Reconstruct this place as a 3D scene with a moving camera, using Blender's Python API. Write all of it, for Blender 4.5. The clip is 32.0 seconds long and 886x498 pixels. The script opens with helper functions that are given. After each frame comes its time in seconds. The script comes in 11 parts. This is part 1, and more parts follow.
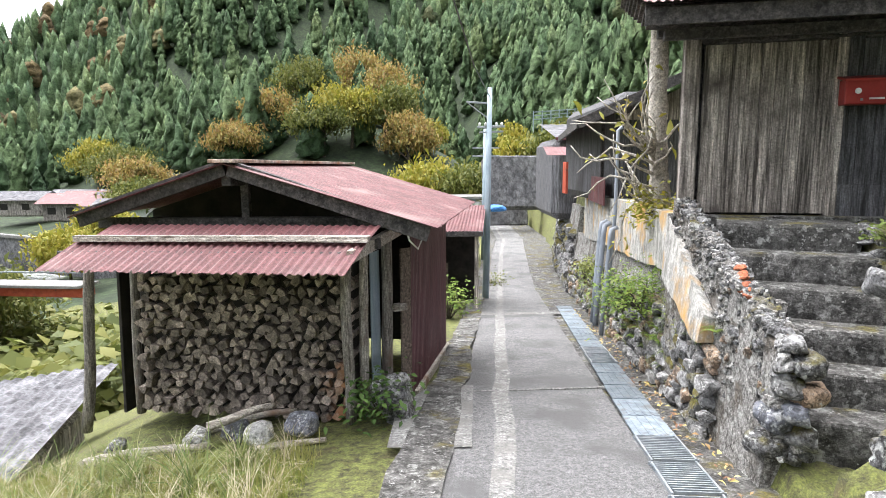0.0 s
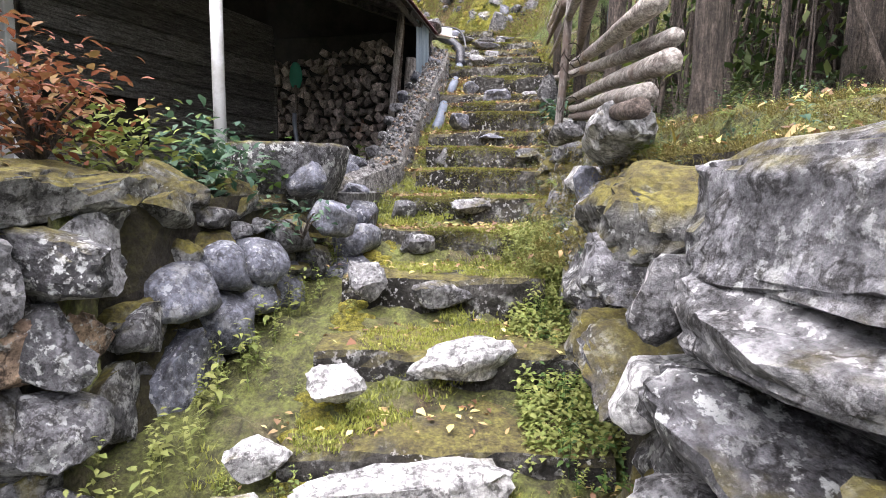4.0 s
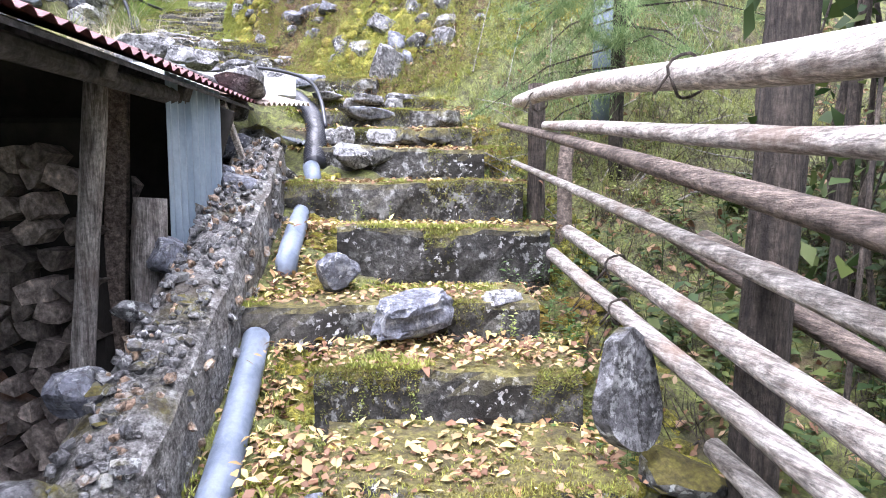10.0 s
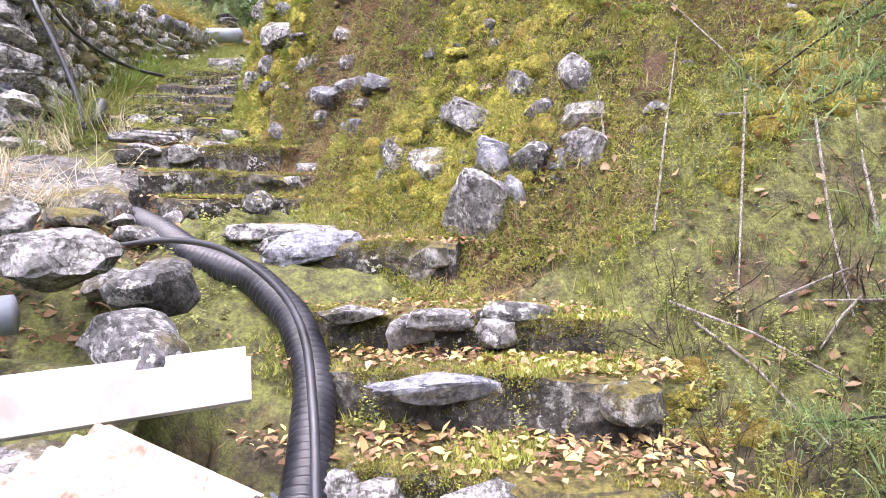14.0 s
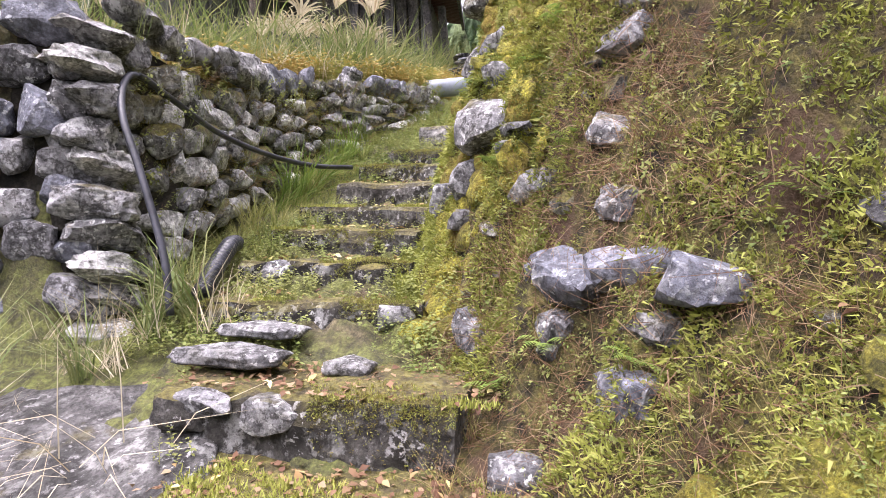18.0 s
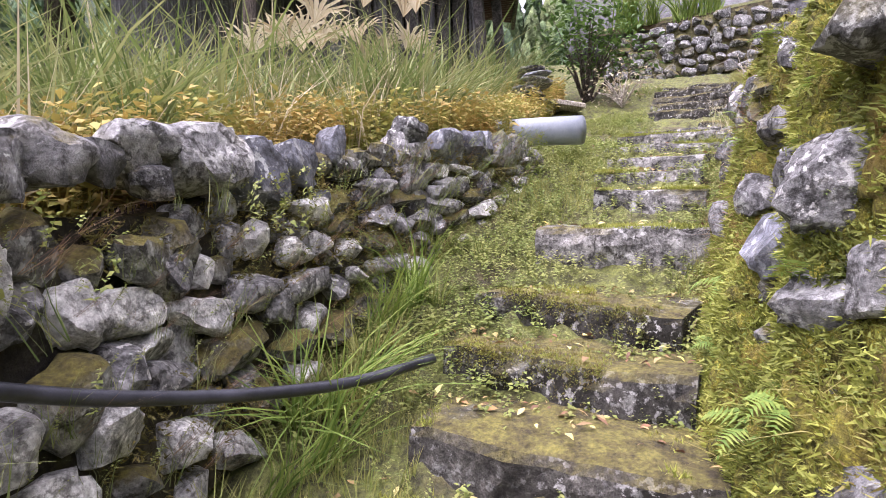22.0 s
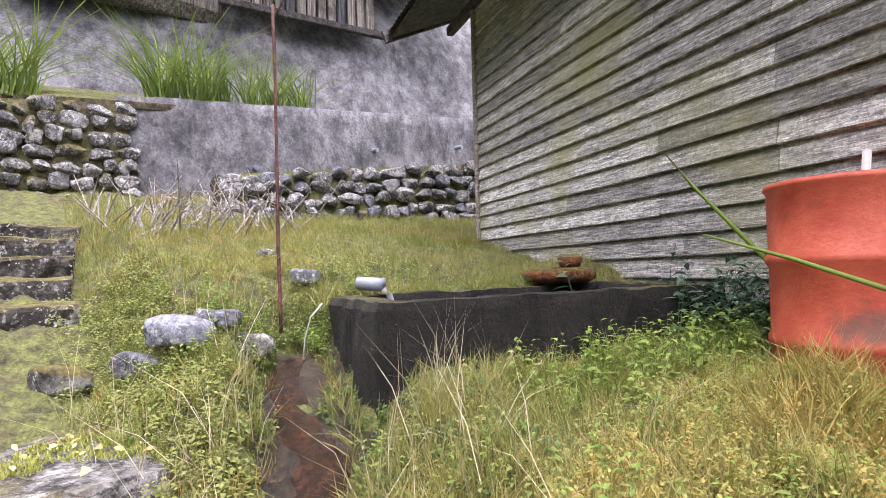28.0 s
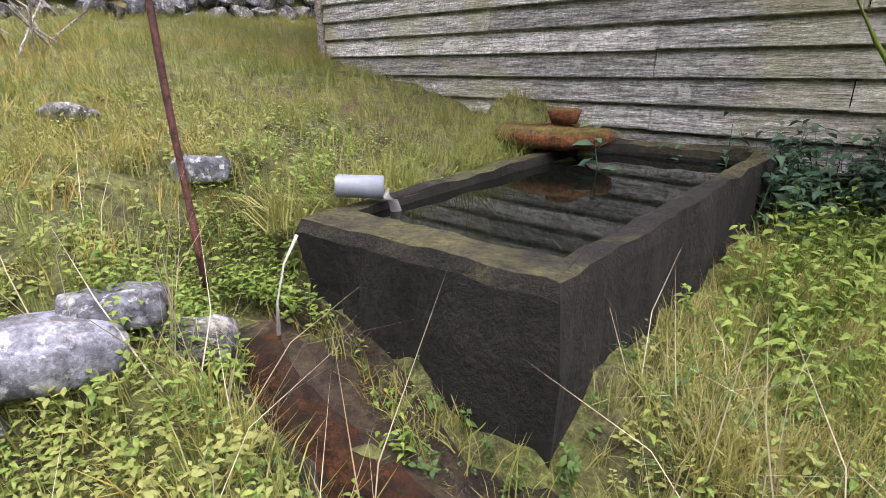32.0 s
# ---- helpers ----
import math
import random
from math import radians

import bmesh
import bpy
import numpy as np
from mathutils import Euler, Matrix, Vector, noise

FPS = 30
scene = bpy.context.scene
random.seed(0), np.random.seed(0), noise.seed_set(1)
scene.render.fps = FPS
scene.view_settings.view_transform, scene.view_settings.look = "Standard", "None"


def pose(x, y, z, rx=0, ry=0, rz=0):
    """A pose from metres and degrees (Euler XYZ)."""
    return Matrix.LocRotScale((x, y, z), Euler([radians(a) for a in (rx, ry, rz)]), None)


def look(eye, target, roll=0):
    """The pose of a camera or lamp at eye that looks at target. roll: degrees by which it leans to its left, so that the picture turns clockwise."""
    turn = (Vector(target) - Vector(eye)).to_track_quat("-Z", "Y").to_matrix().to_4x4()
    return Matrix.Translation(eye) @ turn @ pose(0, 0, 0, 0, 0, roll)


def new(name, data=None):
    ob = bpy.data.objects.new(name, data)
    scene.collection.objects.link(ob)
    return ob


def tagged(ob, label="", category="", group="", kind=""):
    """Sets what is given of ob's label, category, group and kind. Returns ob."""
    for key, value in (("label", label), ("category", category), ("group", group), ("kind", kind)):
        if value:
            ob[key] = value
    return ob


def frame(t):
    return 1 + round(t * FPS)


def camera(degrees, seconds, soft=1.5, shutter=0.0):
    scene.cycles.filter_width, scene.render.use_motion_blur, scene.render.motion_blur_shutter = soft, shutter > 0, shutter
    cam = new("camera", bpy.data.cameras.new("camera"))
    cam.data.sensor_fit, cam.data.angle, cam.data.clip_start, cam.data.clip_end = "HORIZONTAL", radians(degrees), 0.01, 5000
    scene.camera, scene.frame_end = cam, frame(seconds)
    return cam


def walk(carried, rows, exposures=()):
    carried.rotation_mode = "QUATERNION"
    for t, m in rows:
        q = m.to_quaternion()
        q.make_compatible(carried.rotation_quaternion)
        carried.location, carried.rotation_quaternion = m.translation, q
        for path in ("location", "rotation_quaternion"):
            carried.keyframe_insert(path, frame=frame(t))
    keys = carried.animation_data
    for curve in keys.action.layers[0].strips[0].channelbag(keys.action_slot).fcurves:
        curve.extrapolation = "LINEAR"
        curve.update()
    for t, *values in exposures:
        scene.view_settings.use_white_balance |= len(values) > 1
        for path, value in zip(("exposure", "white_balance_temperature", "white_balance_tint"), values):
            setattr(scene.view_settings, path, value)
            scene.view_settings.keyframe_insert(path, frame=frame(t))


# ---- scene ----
cam = camera(74.5, 32.0, 0.9)
METRES, EYE, TILT, LEAN, TURN = 21.0, 1.6, -8.0, 0.3, 0.0
ROWS = [
    (0.0, 0.0, 0.0, 0.0, 0.0, 0.0, -0.0),
    (0.5, 0.0014, 0.023, 0.0014, -2.25, 0.0, 0.25),
    (1.0, 0.0024, 0.0451, 0.0017, -7.58, 0.11, 0.9),
    (1.5, 0.0046, 0.0665, 0.0009, -15.37, -0.3, 1.88),
    (2.0, 0.0136, 0.0844, -0.0013, -31.57, -0.97, 3.51),
    (2.5, 0.0226, 0.0991, -0.0024, -49.29, -2.08, 5.27),
    (3.0, 0.0375, 0.1072, -0.0035, -67.5, -3.94, 6.69),
    (3.5, 0.0543, 0.1137, -0.0035, -83.88, -5.74, 7.25),
    (5.5, 0.1251, 0.1219, 0.0027, -107.47, -7.89, 7.39),
    (6.0, 0.1416, 0.118, 0.0089, -108.14, -7.69, 7.37),
    (6.5, 0.1576, 0.1154, 0.0154, -108.13, -7.66, 7.5),
    (7.0, 0.1747, 0.1098, 0.0209, -108.16, -7.68, 7.65),
    (7.5, 0.1912, 0.1062, 0.0263, -108.19, -7.61, 7.61),
    (8.0, 0.2095, 0.1024, 0.0344, -108.07, -7.71, 7.57),
    (8.5, 0.2294, 0.0946, 0.0406, -107.92, -7.72, 7.63),
    (9.0, 0.2474, 0.0912, 0.048, -107.84, -7.66, 7.75),
    (9.5, 0.2628, 0.0856, 0.0539, -107.71, -7.56, 7.75),
    (10.0, 0.278, 0.0796, 0.0595, -107.63, -7.49, 7.67),
    (10.5, 0.2935, 0.0764, 0.0654, -107.47, -7.38, 7.72),
    (11.0, 0.3094, 0.0687, 0.071, -107.2, -7.21, 7.82),
    (11.5, 0.3239, 0.0642, 0.0761, -106.83, -6.91, 7.89),
    (12.0, 0.3375, 0.061, 0.0839, -106.23, -6.58, 7.78),
    (12.5, 0.3531, 0.0543, 0.0892, -105.58, -6.41, 7.93),
    (13.0, 0.3683, 0.0525, 0.0935, -104.48, -6.02, 8.01),
    (13.5, 0.3836, 0.0519, 0.1024, -102.56, -5.53, 8.04),
    (15.5, 0.445, 0.0412, 0.1263, -93.69, -3.34, 8.08),
    (16.0, 0.4584, 0.0394, 0.132, -90.36, -2.63, 8.05),
    (16.5, 0.4704, 0.0362, 0.1376, -86.01, -2.01, 7.99),
    (17.0, 0.4833, 0.0341, 0.1441, -82.02, -1.47, 7.9),
    (17.5, 0.4956, 0.0385, 0.151, -78.56, -1.02, 7.78),
    (18.0, 0.5095, 0.0427, 0.1551, -75.71, -0.6, 7.69),
    (18.5, 0.5244, 0.049, 0.1614, -73.51, -0.59, 7.55),
    (19.0, 0.5363, 0.0566, 0.1701, -71.76, -0.45, 7.49),
    (19.5, 0.5508, 0.0612, 0.1745, -71.25, -0.5, 7.48),
    (20.0, 0.5632, 0.0669, 0.1801, -70.62, -0.51, 7.55),
    (20.5, 0.5755, 0.0737, 0.187, -70.3, -0.52, 7.43),
    (21.0, 0.5883, 0.0792, 0.1928, -70.32, -0.53, 7.47),
    (21.5, 0.5978, 0.0867, 0.1991, -71.18, -0.72, 7.62),
    (22.0, 0.6072, 0.0902, 0.2038, -74.95, -1.25, 7.88),
    (22.5, 0.6202, 0.0932, 0.2087, -79.23, -1.85, 8.1),
    (23.0, 0.6325, 0.0981, 0.2144, -84.16, -2.64, 8.35),
    (23.5, 0.6448, 0.0984, 0.2186, -91.63, -3.56, 8.52),
    (24.0, 0.6555, 0.0987, 0.2227, -97.8, -4.38, 8.58),
    (24.5, 0.6663, 0.0982, 0.229, -102.32, -4.98, 8.63),
    (25.0, 0.6769, 0.0936, 0.2336, -107.99, -5.7, 8.62),
    (25.5, 0.6868, 0.092, 0.2386, -114.2, -6.19, 8.49),
    (26.0, 0.6974, 0.0896, 0.2451, -122.38, -6.21, 8.04),
    (26.5, 0.7107, 0.0837, 0.2491, -129.04, -6.09, 7.61),
    (28.5, 0.7649, 0.0642, 0.2654, -138.33, -2.89, 7.06),
    (29.0, 0.7755, 0.0609, 0.2698, -139.75, -2.61, 6.85),
    (29.5, 0.7842, 0.0562, 0.2705, -142.17, -3.43, 6.65),
    (30.0, 0.7921, 0.054, 0.271, -144.26, -6.03, 6.4),
    (30.5, 0.8026, 0.0549, 0.2723, -147.42, -9.61, 6.06),
    (31.0, 0.81, 0.0532, 0.2714, -152.55, -14.86, 5.5),
    (31.5, 0.8195, 0.0498, 0.2729, -158.27, -20.8, 4.82),
    (32.0, 0.8243, 0.0501, 0.2736, -163.32, -26.26, 4.15),
]
walk(cam, [(t, pose(0, 0, EYE, TILT, LEAN, TURN) @ pose(METRES * x, METRES * y, METRES * z, 90 + pitch, roll, yaw)) for t, x, y, z, yaw, pitch, roll in ROWS],
     exposures=[(0.0, 1.6, 6400, 10), (3.0, 1.6, 6300, 16), (6.0, 1.4, 6150, 23), (7.0, 1.5, 5850, 22), (10.0, 2.05, 5750, 20), (11.0, 2.08, 6000, 22), (12.0, 2.0, 6100, 24), (14.0, 1.8, 6300, 27), (16.0, 1.6, 6300, 27), (18.0, 1.55, 6300, 27), (20.0, 1.65, 6300, 28), (24.0, 1.42, 6100, 30), (26.0, 1.55, 6300, 28), (29.0, 1.45, 6300, 23), (31.0, 1.35, 6300, 22), (32.0, 1.32, 6400, 22)])

# ---- light ----
world = bpy.data.worlds.new("sky")
scene.world = world
world.use_nodes = True
wn = world.node_tree.nodes
wl = world.node_tree.links
sky = wn.new("ShaderNodeTexSky")
sky.sky_type = "NISHITA"
sky.sun_disc = False
sky.sun_elevation = radians(74)
sky.sun_rotation = radians(-52)
sky.air_density, sky.dust_density, sky.ozone_density = 1.0, 6.0, 1.0
soft_sky = wn.new("ShaderNodeHueSaturation")
soft_sky.inputs["Saturation"].default_value = 0.25
wl.new(sky.outputs[0], soft_sky.inputs["Color"])
wl.new(soft_sky.outputs[0], wn["Background"].inputs[0])
wn["Background"].inputs[1].default_value = 0.15
sun = new("sun", bpy.data.lights.new("sun", "SUN"))
sun.data.energy, sun.data.angle, sun.data.color = 2.3, radians(92), (1.0, 0.97, 0.93)
sun.matrix_world = look((-9, 7, 40), (0, 0, 0))


# ---- materials ----
def rgb(*c):
    return (*c, 1.0)


def surf(name, c1, c2, scale=8.0, rough=0.85, bump=0.4, stretch=(1, 1, 1), stain=None, stain_scale=1.2, stain_lo=0.5, stain_hi=0.65,
         moss=None, moss_amount=0.5, up=0.3, metallic=0.0, rnd=0.25, island=False, fine=55.0, spots=None, lichen=None, lichen_amount=0.5, blotch=0.75, rocky=0.0):
    """Two-tone grain, stains, moss on faces that look up, fine relief."""
    m = bpy.data.materials.new(name)
    m.use_nodes = True
    n, k = m.node_tree.nodes, m.node_tree.links
    bsdf = n["Principled BSDF"]
    bsdf.inputs["Roughness"].default_value, bsdf.inputs["Metallic"].default_value = rough, metallic
    geo = n.new("ShaderNodeNewGeometry")
    mp = n.new("ShaderNodeMapping")
    mp.inputs["Scale"].default_value = stretch
    k.new(geo.outputs["Position"], mp.inputs["Vector"])

    def noise_tex(s, detail=6.0, vec=mp.outputs[0], rg=0.6):
        t = n.new("ShaderNodeTexNoise")
        t.inputs["Scale"].default_value, t.inputs["Detail"].default_value, t.inputs["Roughness"].default_value = s, detail, rg
        k.new(vec, t.inputs["Vector"])
        return t.outputs["Fac"]

    def ramp(fac, lo, hi, a=rgb(0, 0, 0), b=rgb(1, 1, 1)):
        r = n.new("ShaderNodeValToRGB")
        r.color_ramp.elements[0].position, r.color_ramp.elements[1].position = lo, hi
        r.color_ramp.elements[0].color, r.color_ramp.elements[1].color = a, b
        k.new(fac, r.inputs[0])
        return r.outputs[0]

    def mix(fac, a, b, blend="MIX"):
        x = n.new("ShaderNodeMix")
        x.data_type, x.blend_type = "RGBA", blend
        for value, socket in ((fac, x.inputs[0]), (a, x.inputs[6]), (b, x.inputs[7])):
            if isinstance(value, (tuple, float, int)):
                socket.default_value = value
            else:
                k.new(value, socket)
        return x.outputs[2]

    def math_node(op, a, b):
        x = n.new("ShaderNodeMath")
        x.operation = op
        for value, socket in ((a, x.inputs[0]), (b, x.inputs[1])):
            if isinstance(value, (float, int)):
                socket.default_value = value
            else:
                k.new(value, socket)
        return x.outputs[0]

    grain = noise_tex(scale, 8.0, rg=0.68)
    speck = noise_tex(fine, 5.0, geo.outputs["Position"], 0.7)
    col = ramp(grain, 0.36, 0.66, rgb(*c1), rgb(*c2))
    col = mix(0.85 if bump > 0.22 else 0.15, col, ramp(speck, 0.32, 0.68, rgb(0.45, 0.45, 0.45), rgb(1.5, 1.5, 1.5)), "MULTIPLY")
    mid = noise_tex(scale * 3.1, 9.0, rg=0.72)
    if bump > 0.25 and blotch:
        col = mix(blotch, col, ramp(mid, 0.38, 0.62, rgb(0.3, 0.3, 0.3), rgb(1.45, 1.45, 1.45)), "MULTIPLY")
    if spots:
        col = mix(ramp(noise_tex(scale * 2.3, 3.0, geo.outputs["Position"]), 0.6, 0.67), col, rgb(*spots))
    if rnd:
        if island:
            src = geo.outputs["Random Per Island"]
        else:
            src = n.new("ShaderNodeObjectInfo").outputs["Random"]
        hs = n.new("ShaderNodeHueSaturation")
        k.new(math_node("ADD", math_node("MULTIPLY", src, 2 * rnd), 1.0 - rnd), hs.inputs["Value"])
        k.new(col, hs.inputs["Color"])
        col = hs.outputs[0]
    if stain:
        col = mix(ramp(noise_tex(stain_scale, 5.0, geo.outputs["Position"]), stain_lo, stain_hi), col, rgb(*stain))
    if lichen:
        dots = math_node("MULTIPLY", ramp(noise_tex(34.0, 5.0, geo.outputs["Position"], 0.62), 0.62 - 0.12 * lichen_amount, 0.66 - 0.12 * lichen_amount), ramp(noise_tex(4.0, 3.0, geo.outputs["Position"]), 0.4, 0.6))
        col = mix(dots, col, rgb(*lichen))
    if rocky:
        seam = math_node("ABSOLUTE", math_node("SUBTRACT", noise_tex(5.5, 8.0, geo.outputs["Position"], 0.62), 0.5), 0.0)
        col = mix(rocky, col, ramp(seam, 0.004, 0.03, rgb(0.16, 0.15, 0.14), rgb(1, 1, 1)), "MULTIPLY")
        blot = ramp(noise_tex(13.0, 9.0, geo.outputs["Position"], 0.7), 0.53, 0.60)
        rim = ramp(noise_tex(3.1, 4.0, geo.outputs["Position"]), 0.44, 0.58)
        col = mix(math_node("MULTIPLY", math_node("MULTIPLY", blot, rim), 0.8 * rocky), col, rgb(0.50, 0.51, 0.50))
        pits = ramp(noise_tex(46.0, 6.0, geo.outputs["Position"], 0.7), 0.36, 0.47, rgb(0.22, 0.21, 0.2), rgb(1, 1, 1))
        col = mix(rocky, col, pits, "MULTIPLY")
    if moss:
        sep = n.new("ShaderNodeSeparateXYZ")
        k.new(geo.outputs["Normal"], sep.inputs[0])
        face = ramp(sep.outputs["Z"], up - 0.25, up + 0.35)
        patch = ramp(noise_tex(2.3, 5.0, geo.outputs["Position"]), 0.62 - 0.3 * moss_amount, 0.72 - 0.3 * moss_amount)
        green = ramp(noise_tex(13.0, 7.0, geo.outputs["Position"], 0.75), 0.36, 0.64, rgb(moss[0] * 0.3, moss[1] * 0.26, moss[2] * 0.5), rgb(moss[0] * 1.25, moss[1] * 1.3, moss[2] * 1.2))
        green = mix(0.8, green, ramp(noise_tex(70.0, 4.0, geo.outputs["Position"]), 0.3, 0.7, rgb(0.4, 0.4, 0.4), rgb(1.5, 1.5, 1.5)), "MULTIPLY")
        col = mix(math_node("MULTIPLY", face, patch), col, green)
    k.new(col, bsdf.inputs["Base Color"])
    if bump:
        bn = n.new("ShaderNodeBump")
        bn.inputs["Strength"].default_value, bn.inputs["Distance"].default_value = min(1.0, bump * 1.4), 0.03
        h = math_node("ADD", math_node("MULTIPLY", speck, 0.4), math_node("ADD", grain, math_node("MULTIPLY", mid, 0.6)))
        k.new(h, bn.inputs["Height"])
        k.new(bn.outputs[0], bsdf.inputs["Normal"])
    return m


def leafy(name, colours, rough=0.6, thin=0.3, big=0.0, lumps=0.0):
    """Leaves: each takes its own tone; a part of the light shines through. big: patches of tone as wide as that many metres."""
    m = bpy.data.materials.new(name)
    m.use_nodes = True
    n, k = m.node_tree.nodes, m.node_tree.links
    bsdf = n["Principled BSDF"]
    bsdf.inputs["Roughness"].default_value = rough
    bsdf.inputs["Specular IOR Level"].default_value = 0.3
    geo = n.new("ShaderNodeNewGeometry")
    r = n.new("ShaderNodeValToRGB")
    r.color_ramp.interpolation = "LINEAR"
    while len(r.color_ramp.elements) < len(colours):
        r.color_ramp.elements.new(0.5)
    for i, c in enumerate(colours):
        r.color_ramp.elements[i].position, r.color_ramp.elements[i].color = i / (len(colours) - 1), rgb(*c)
    fac = geo.outputs["Random Per Island"]
    if big:
        t = n.new("ShaderNodeTexNoise")
        t.inputs["Scale"].default_value, t.inputs["Detail"].default_value = 1.0 / big, 4.0
        k.new(geo.outputs["Position"], t.inputs["Vector"])
        mr = n.new("ShaderNodeMapRange")
        mr.inputs["From Min"].default_value, mr.inputs["From Max"].default_value = 0.3, 0.7
        k.new(t.outputs["Fac"], mr.inputs["Value"])
        x = n.new("ShaderNodeMix")
        x.inputs[0].default_value = 0.6
        k.new(fac, x.inputs[2])
        k.new(mr.outputs[0], x.inputs[3])
        fac = x.outputs[0]
    k.new(fac, r.inputs[0])
    colour = r.outputs[0]
    if lumps:
        t = n.new("ShaderNodeTexNoise")
        t.inputs["Scale"].default_value, t.inputs["Detail"].default_value, t.inputs["Roughness"].default_value = 1.0 / lumps, 5.0, 0.7
        k.new(geo.outputs["Position"], t.inputs["Vector"])
        mr = n.new("ShaderNodeMapRange")
        for key, v in (("From Min", 0.32), ("From Max", 0.68), ("To Min", 0.35), ("To Max", 1.55)):
            mr.inputs[key].default_value = v
        k.new(t.outputs["Fac"], mr.inputs["Value"])
        x = n.new("ShaderNodeVectorMath")
        x.operation = "SCALE"
        k.new(colour, x.inputs[0])
        k.new(mr.outputs[0], x.inputs["Scale"])
        colour = x.outputs[0]
        bp = n.new("ShaderNodeBump")
        bp.inputs["Strength"].default_value, bp.inputs["Distance"].default_value = 0.9, lumps
        k.new(t.outputs["Fac"], bp.inputs["Height"])
        k.new(bp.outputs[0], bsdf.inputs["Normal"])
    k.new(colour, bsdf.inputs["Base Color"])
    if thin:
        tr = n.new("ShaderNodeBsdfTranslucent")
        k.new(r.outputs[0], tr.inputs[0])
        ms = n.new("ShaderNodeMixShader")
        ms.inputs[0].default_value = thin
        k.new(bsdf.outputs[0], ms.inputs[1])
        k.new(tr.outputs[0], ms.inputs[2])
        k.new(ms.outputs[0], n["Material Output"].inputs["Surface"])
    return m


MOSS = (0.13, 0.11, 0.025)
stone_mat = surf("grey stone", (0.06, 0.06, 0.064), (0.24, 0.24, 0.255), 7.0, 0.85, 0.6, moss=MOSS, moss_amount=0.4, up=0.45, lichen=(0.52, 0.54, 0.53), lichen_amount=0.6, rnd=0.4, rocky=0.9)
pale_stone_mat = surf("pale stone", (0.11, 0.11, 0.115), (0.36, 0.36, 0.37), 7.0, 0.85, 0.6, rnd=0.25, lichen=(0.6, 0.6, 0.6), moss=MOSS, moss_amount=0.15, up=0.5, stain=(0.16, 0.16, 0.15), stain_scale=7.0, stain_lo=0.55, stain_hi=0.7, rocky=0.85)
mossy_stone_mat = surf("mossy stone", (0.08, 0.08, 0.075), (0.24, 0.24, 0.23), 6.0, 0.9, 0.6, moss=MOSS, moss_amount=1.1, up=0.2, lichen=(0.46, 0.48, 0.46), lichen_amount=0.5, rnd=0.35, rocky=0.9)
blue_stone_mat = surf("blue grey boulder", (0.075, 0.08, 0.10), (0.20, 0.21, 0.255), 6.0, 0.75, 0.4, rnd=0.3, lichen=(0.44, 0.46, 0.48), lichen_amount=0.5, rocky=0.55)
white_stone_mat = surf("bleached white stone", (0.30, 0.30, 0.30), (0.78, 0.78, 0.77), 7.0, 0.9, 0.6, rnd=0.15, moss=(0.17, 0.15, 0.035), moss_amount=0.1, up=0.6, rocky=0.7)
warm_stone_mat = surf("warm brown stone", (0.15, 0.10, 0.07), (0.42, 0.31, 0.22), 8.0, 0.85, 0.5, rnd=0.35, lichen=(0.55, 0.54, 0.5), rocky=0.9)
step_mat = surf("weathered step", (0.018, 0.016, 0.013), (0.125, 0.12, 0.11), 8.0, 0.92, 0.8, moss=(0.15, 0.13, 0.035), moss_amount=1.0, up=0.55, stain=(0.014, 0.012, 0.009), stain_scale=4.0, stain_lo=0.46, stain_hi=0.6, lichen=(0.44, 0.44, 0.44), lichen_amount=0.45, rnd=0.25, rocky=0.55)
bare_step_mat = surf("bare concrete step", (0.025, 0.024, 0.023), (0.165, 0.162, 0.16), 7.0, 0.92, 0.6, moss=MOSS, moss_amount=0.25, up=0.6, lichen=(0.38, 0.38, 0.38), lichen_amount=0.25, rnd=0.15, stain=(0.03, 0.03, 0.028), stain_scale=3.0, stain_lo=0.55, stain_hi=0.7, rocky=0.6)
pale_step_mat = surf("pale worn concrete step", (0.07, 0.068, 0.064), (0.34, 0.335, 0.33), 7.0, 0.92, 0.6, moss=MOSS, moss_amount=0.35, up=0.6, rnd=0.2, stain=(0.03, 0.03, 0.028), stain_scale=3.0, stain_lo=0.56, stain_hi=0.7, rocky=0.9)
soil_mat = surf("mossy soil", (0.03, 0.026, 0.016), (0.15, 0.125, 0.07), 12.0, 0.95, 1.0, moss=(0.14, 0.15, 0.042), moss_amount=0.9, up=0.05, rnd=0.0, stain=(0.14, 0.085, 0.045), stain_scale=2.0, stain_lo=0.55, stain_hi=0.7)
bank_mat = surf("moss covered bank", (0.016, 0.012, 0.006), (0.17, 0.15, 0.04), 14.0, 0.95, 1.0, rnd=0.0, stain=(0.085, 0.05, 0.03), stain_scale=2.5, stain_lo=0.55, stain_hi=0.63, spots=(0.03, 0.025, 0.018), fine=80.0)
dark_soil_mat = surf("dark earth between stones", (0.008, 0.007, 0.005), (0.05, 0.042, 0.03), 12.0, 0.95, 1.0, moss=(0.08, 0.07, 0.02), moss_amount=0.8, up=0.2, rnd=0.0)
forest_floor_mat = surf("dark forest floor", (0.012, 0.024, 0.010), (0.035, 0.055, 0.022), 0.4, 0.95, 0.3, rnd=0.0, fine=3.0)
asphalt_mat = surf("worn asphalt", (0.12, 0.12, 0.125), (0.25, 0.25, 0.255), 30.0, 0.9, 0.6, rnd=0.0, stain=(0.11, 0.11, 0.113), stain_scale=1.1, stain_lo=0.48, stain_hi=0.6, fine=160.0)
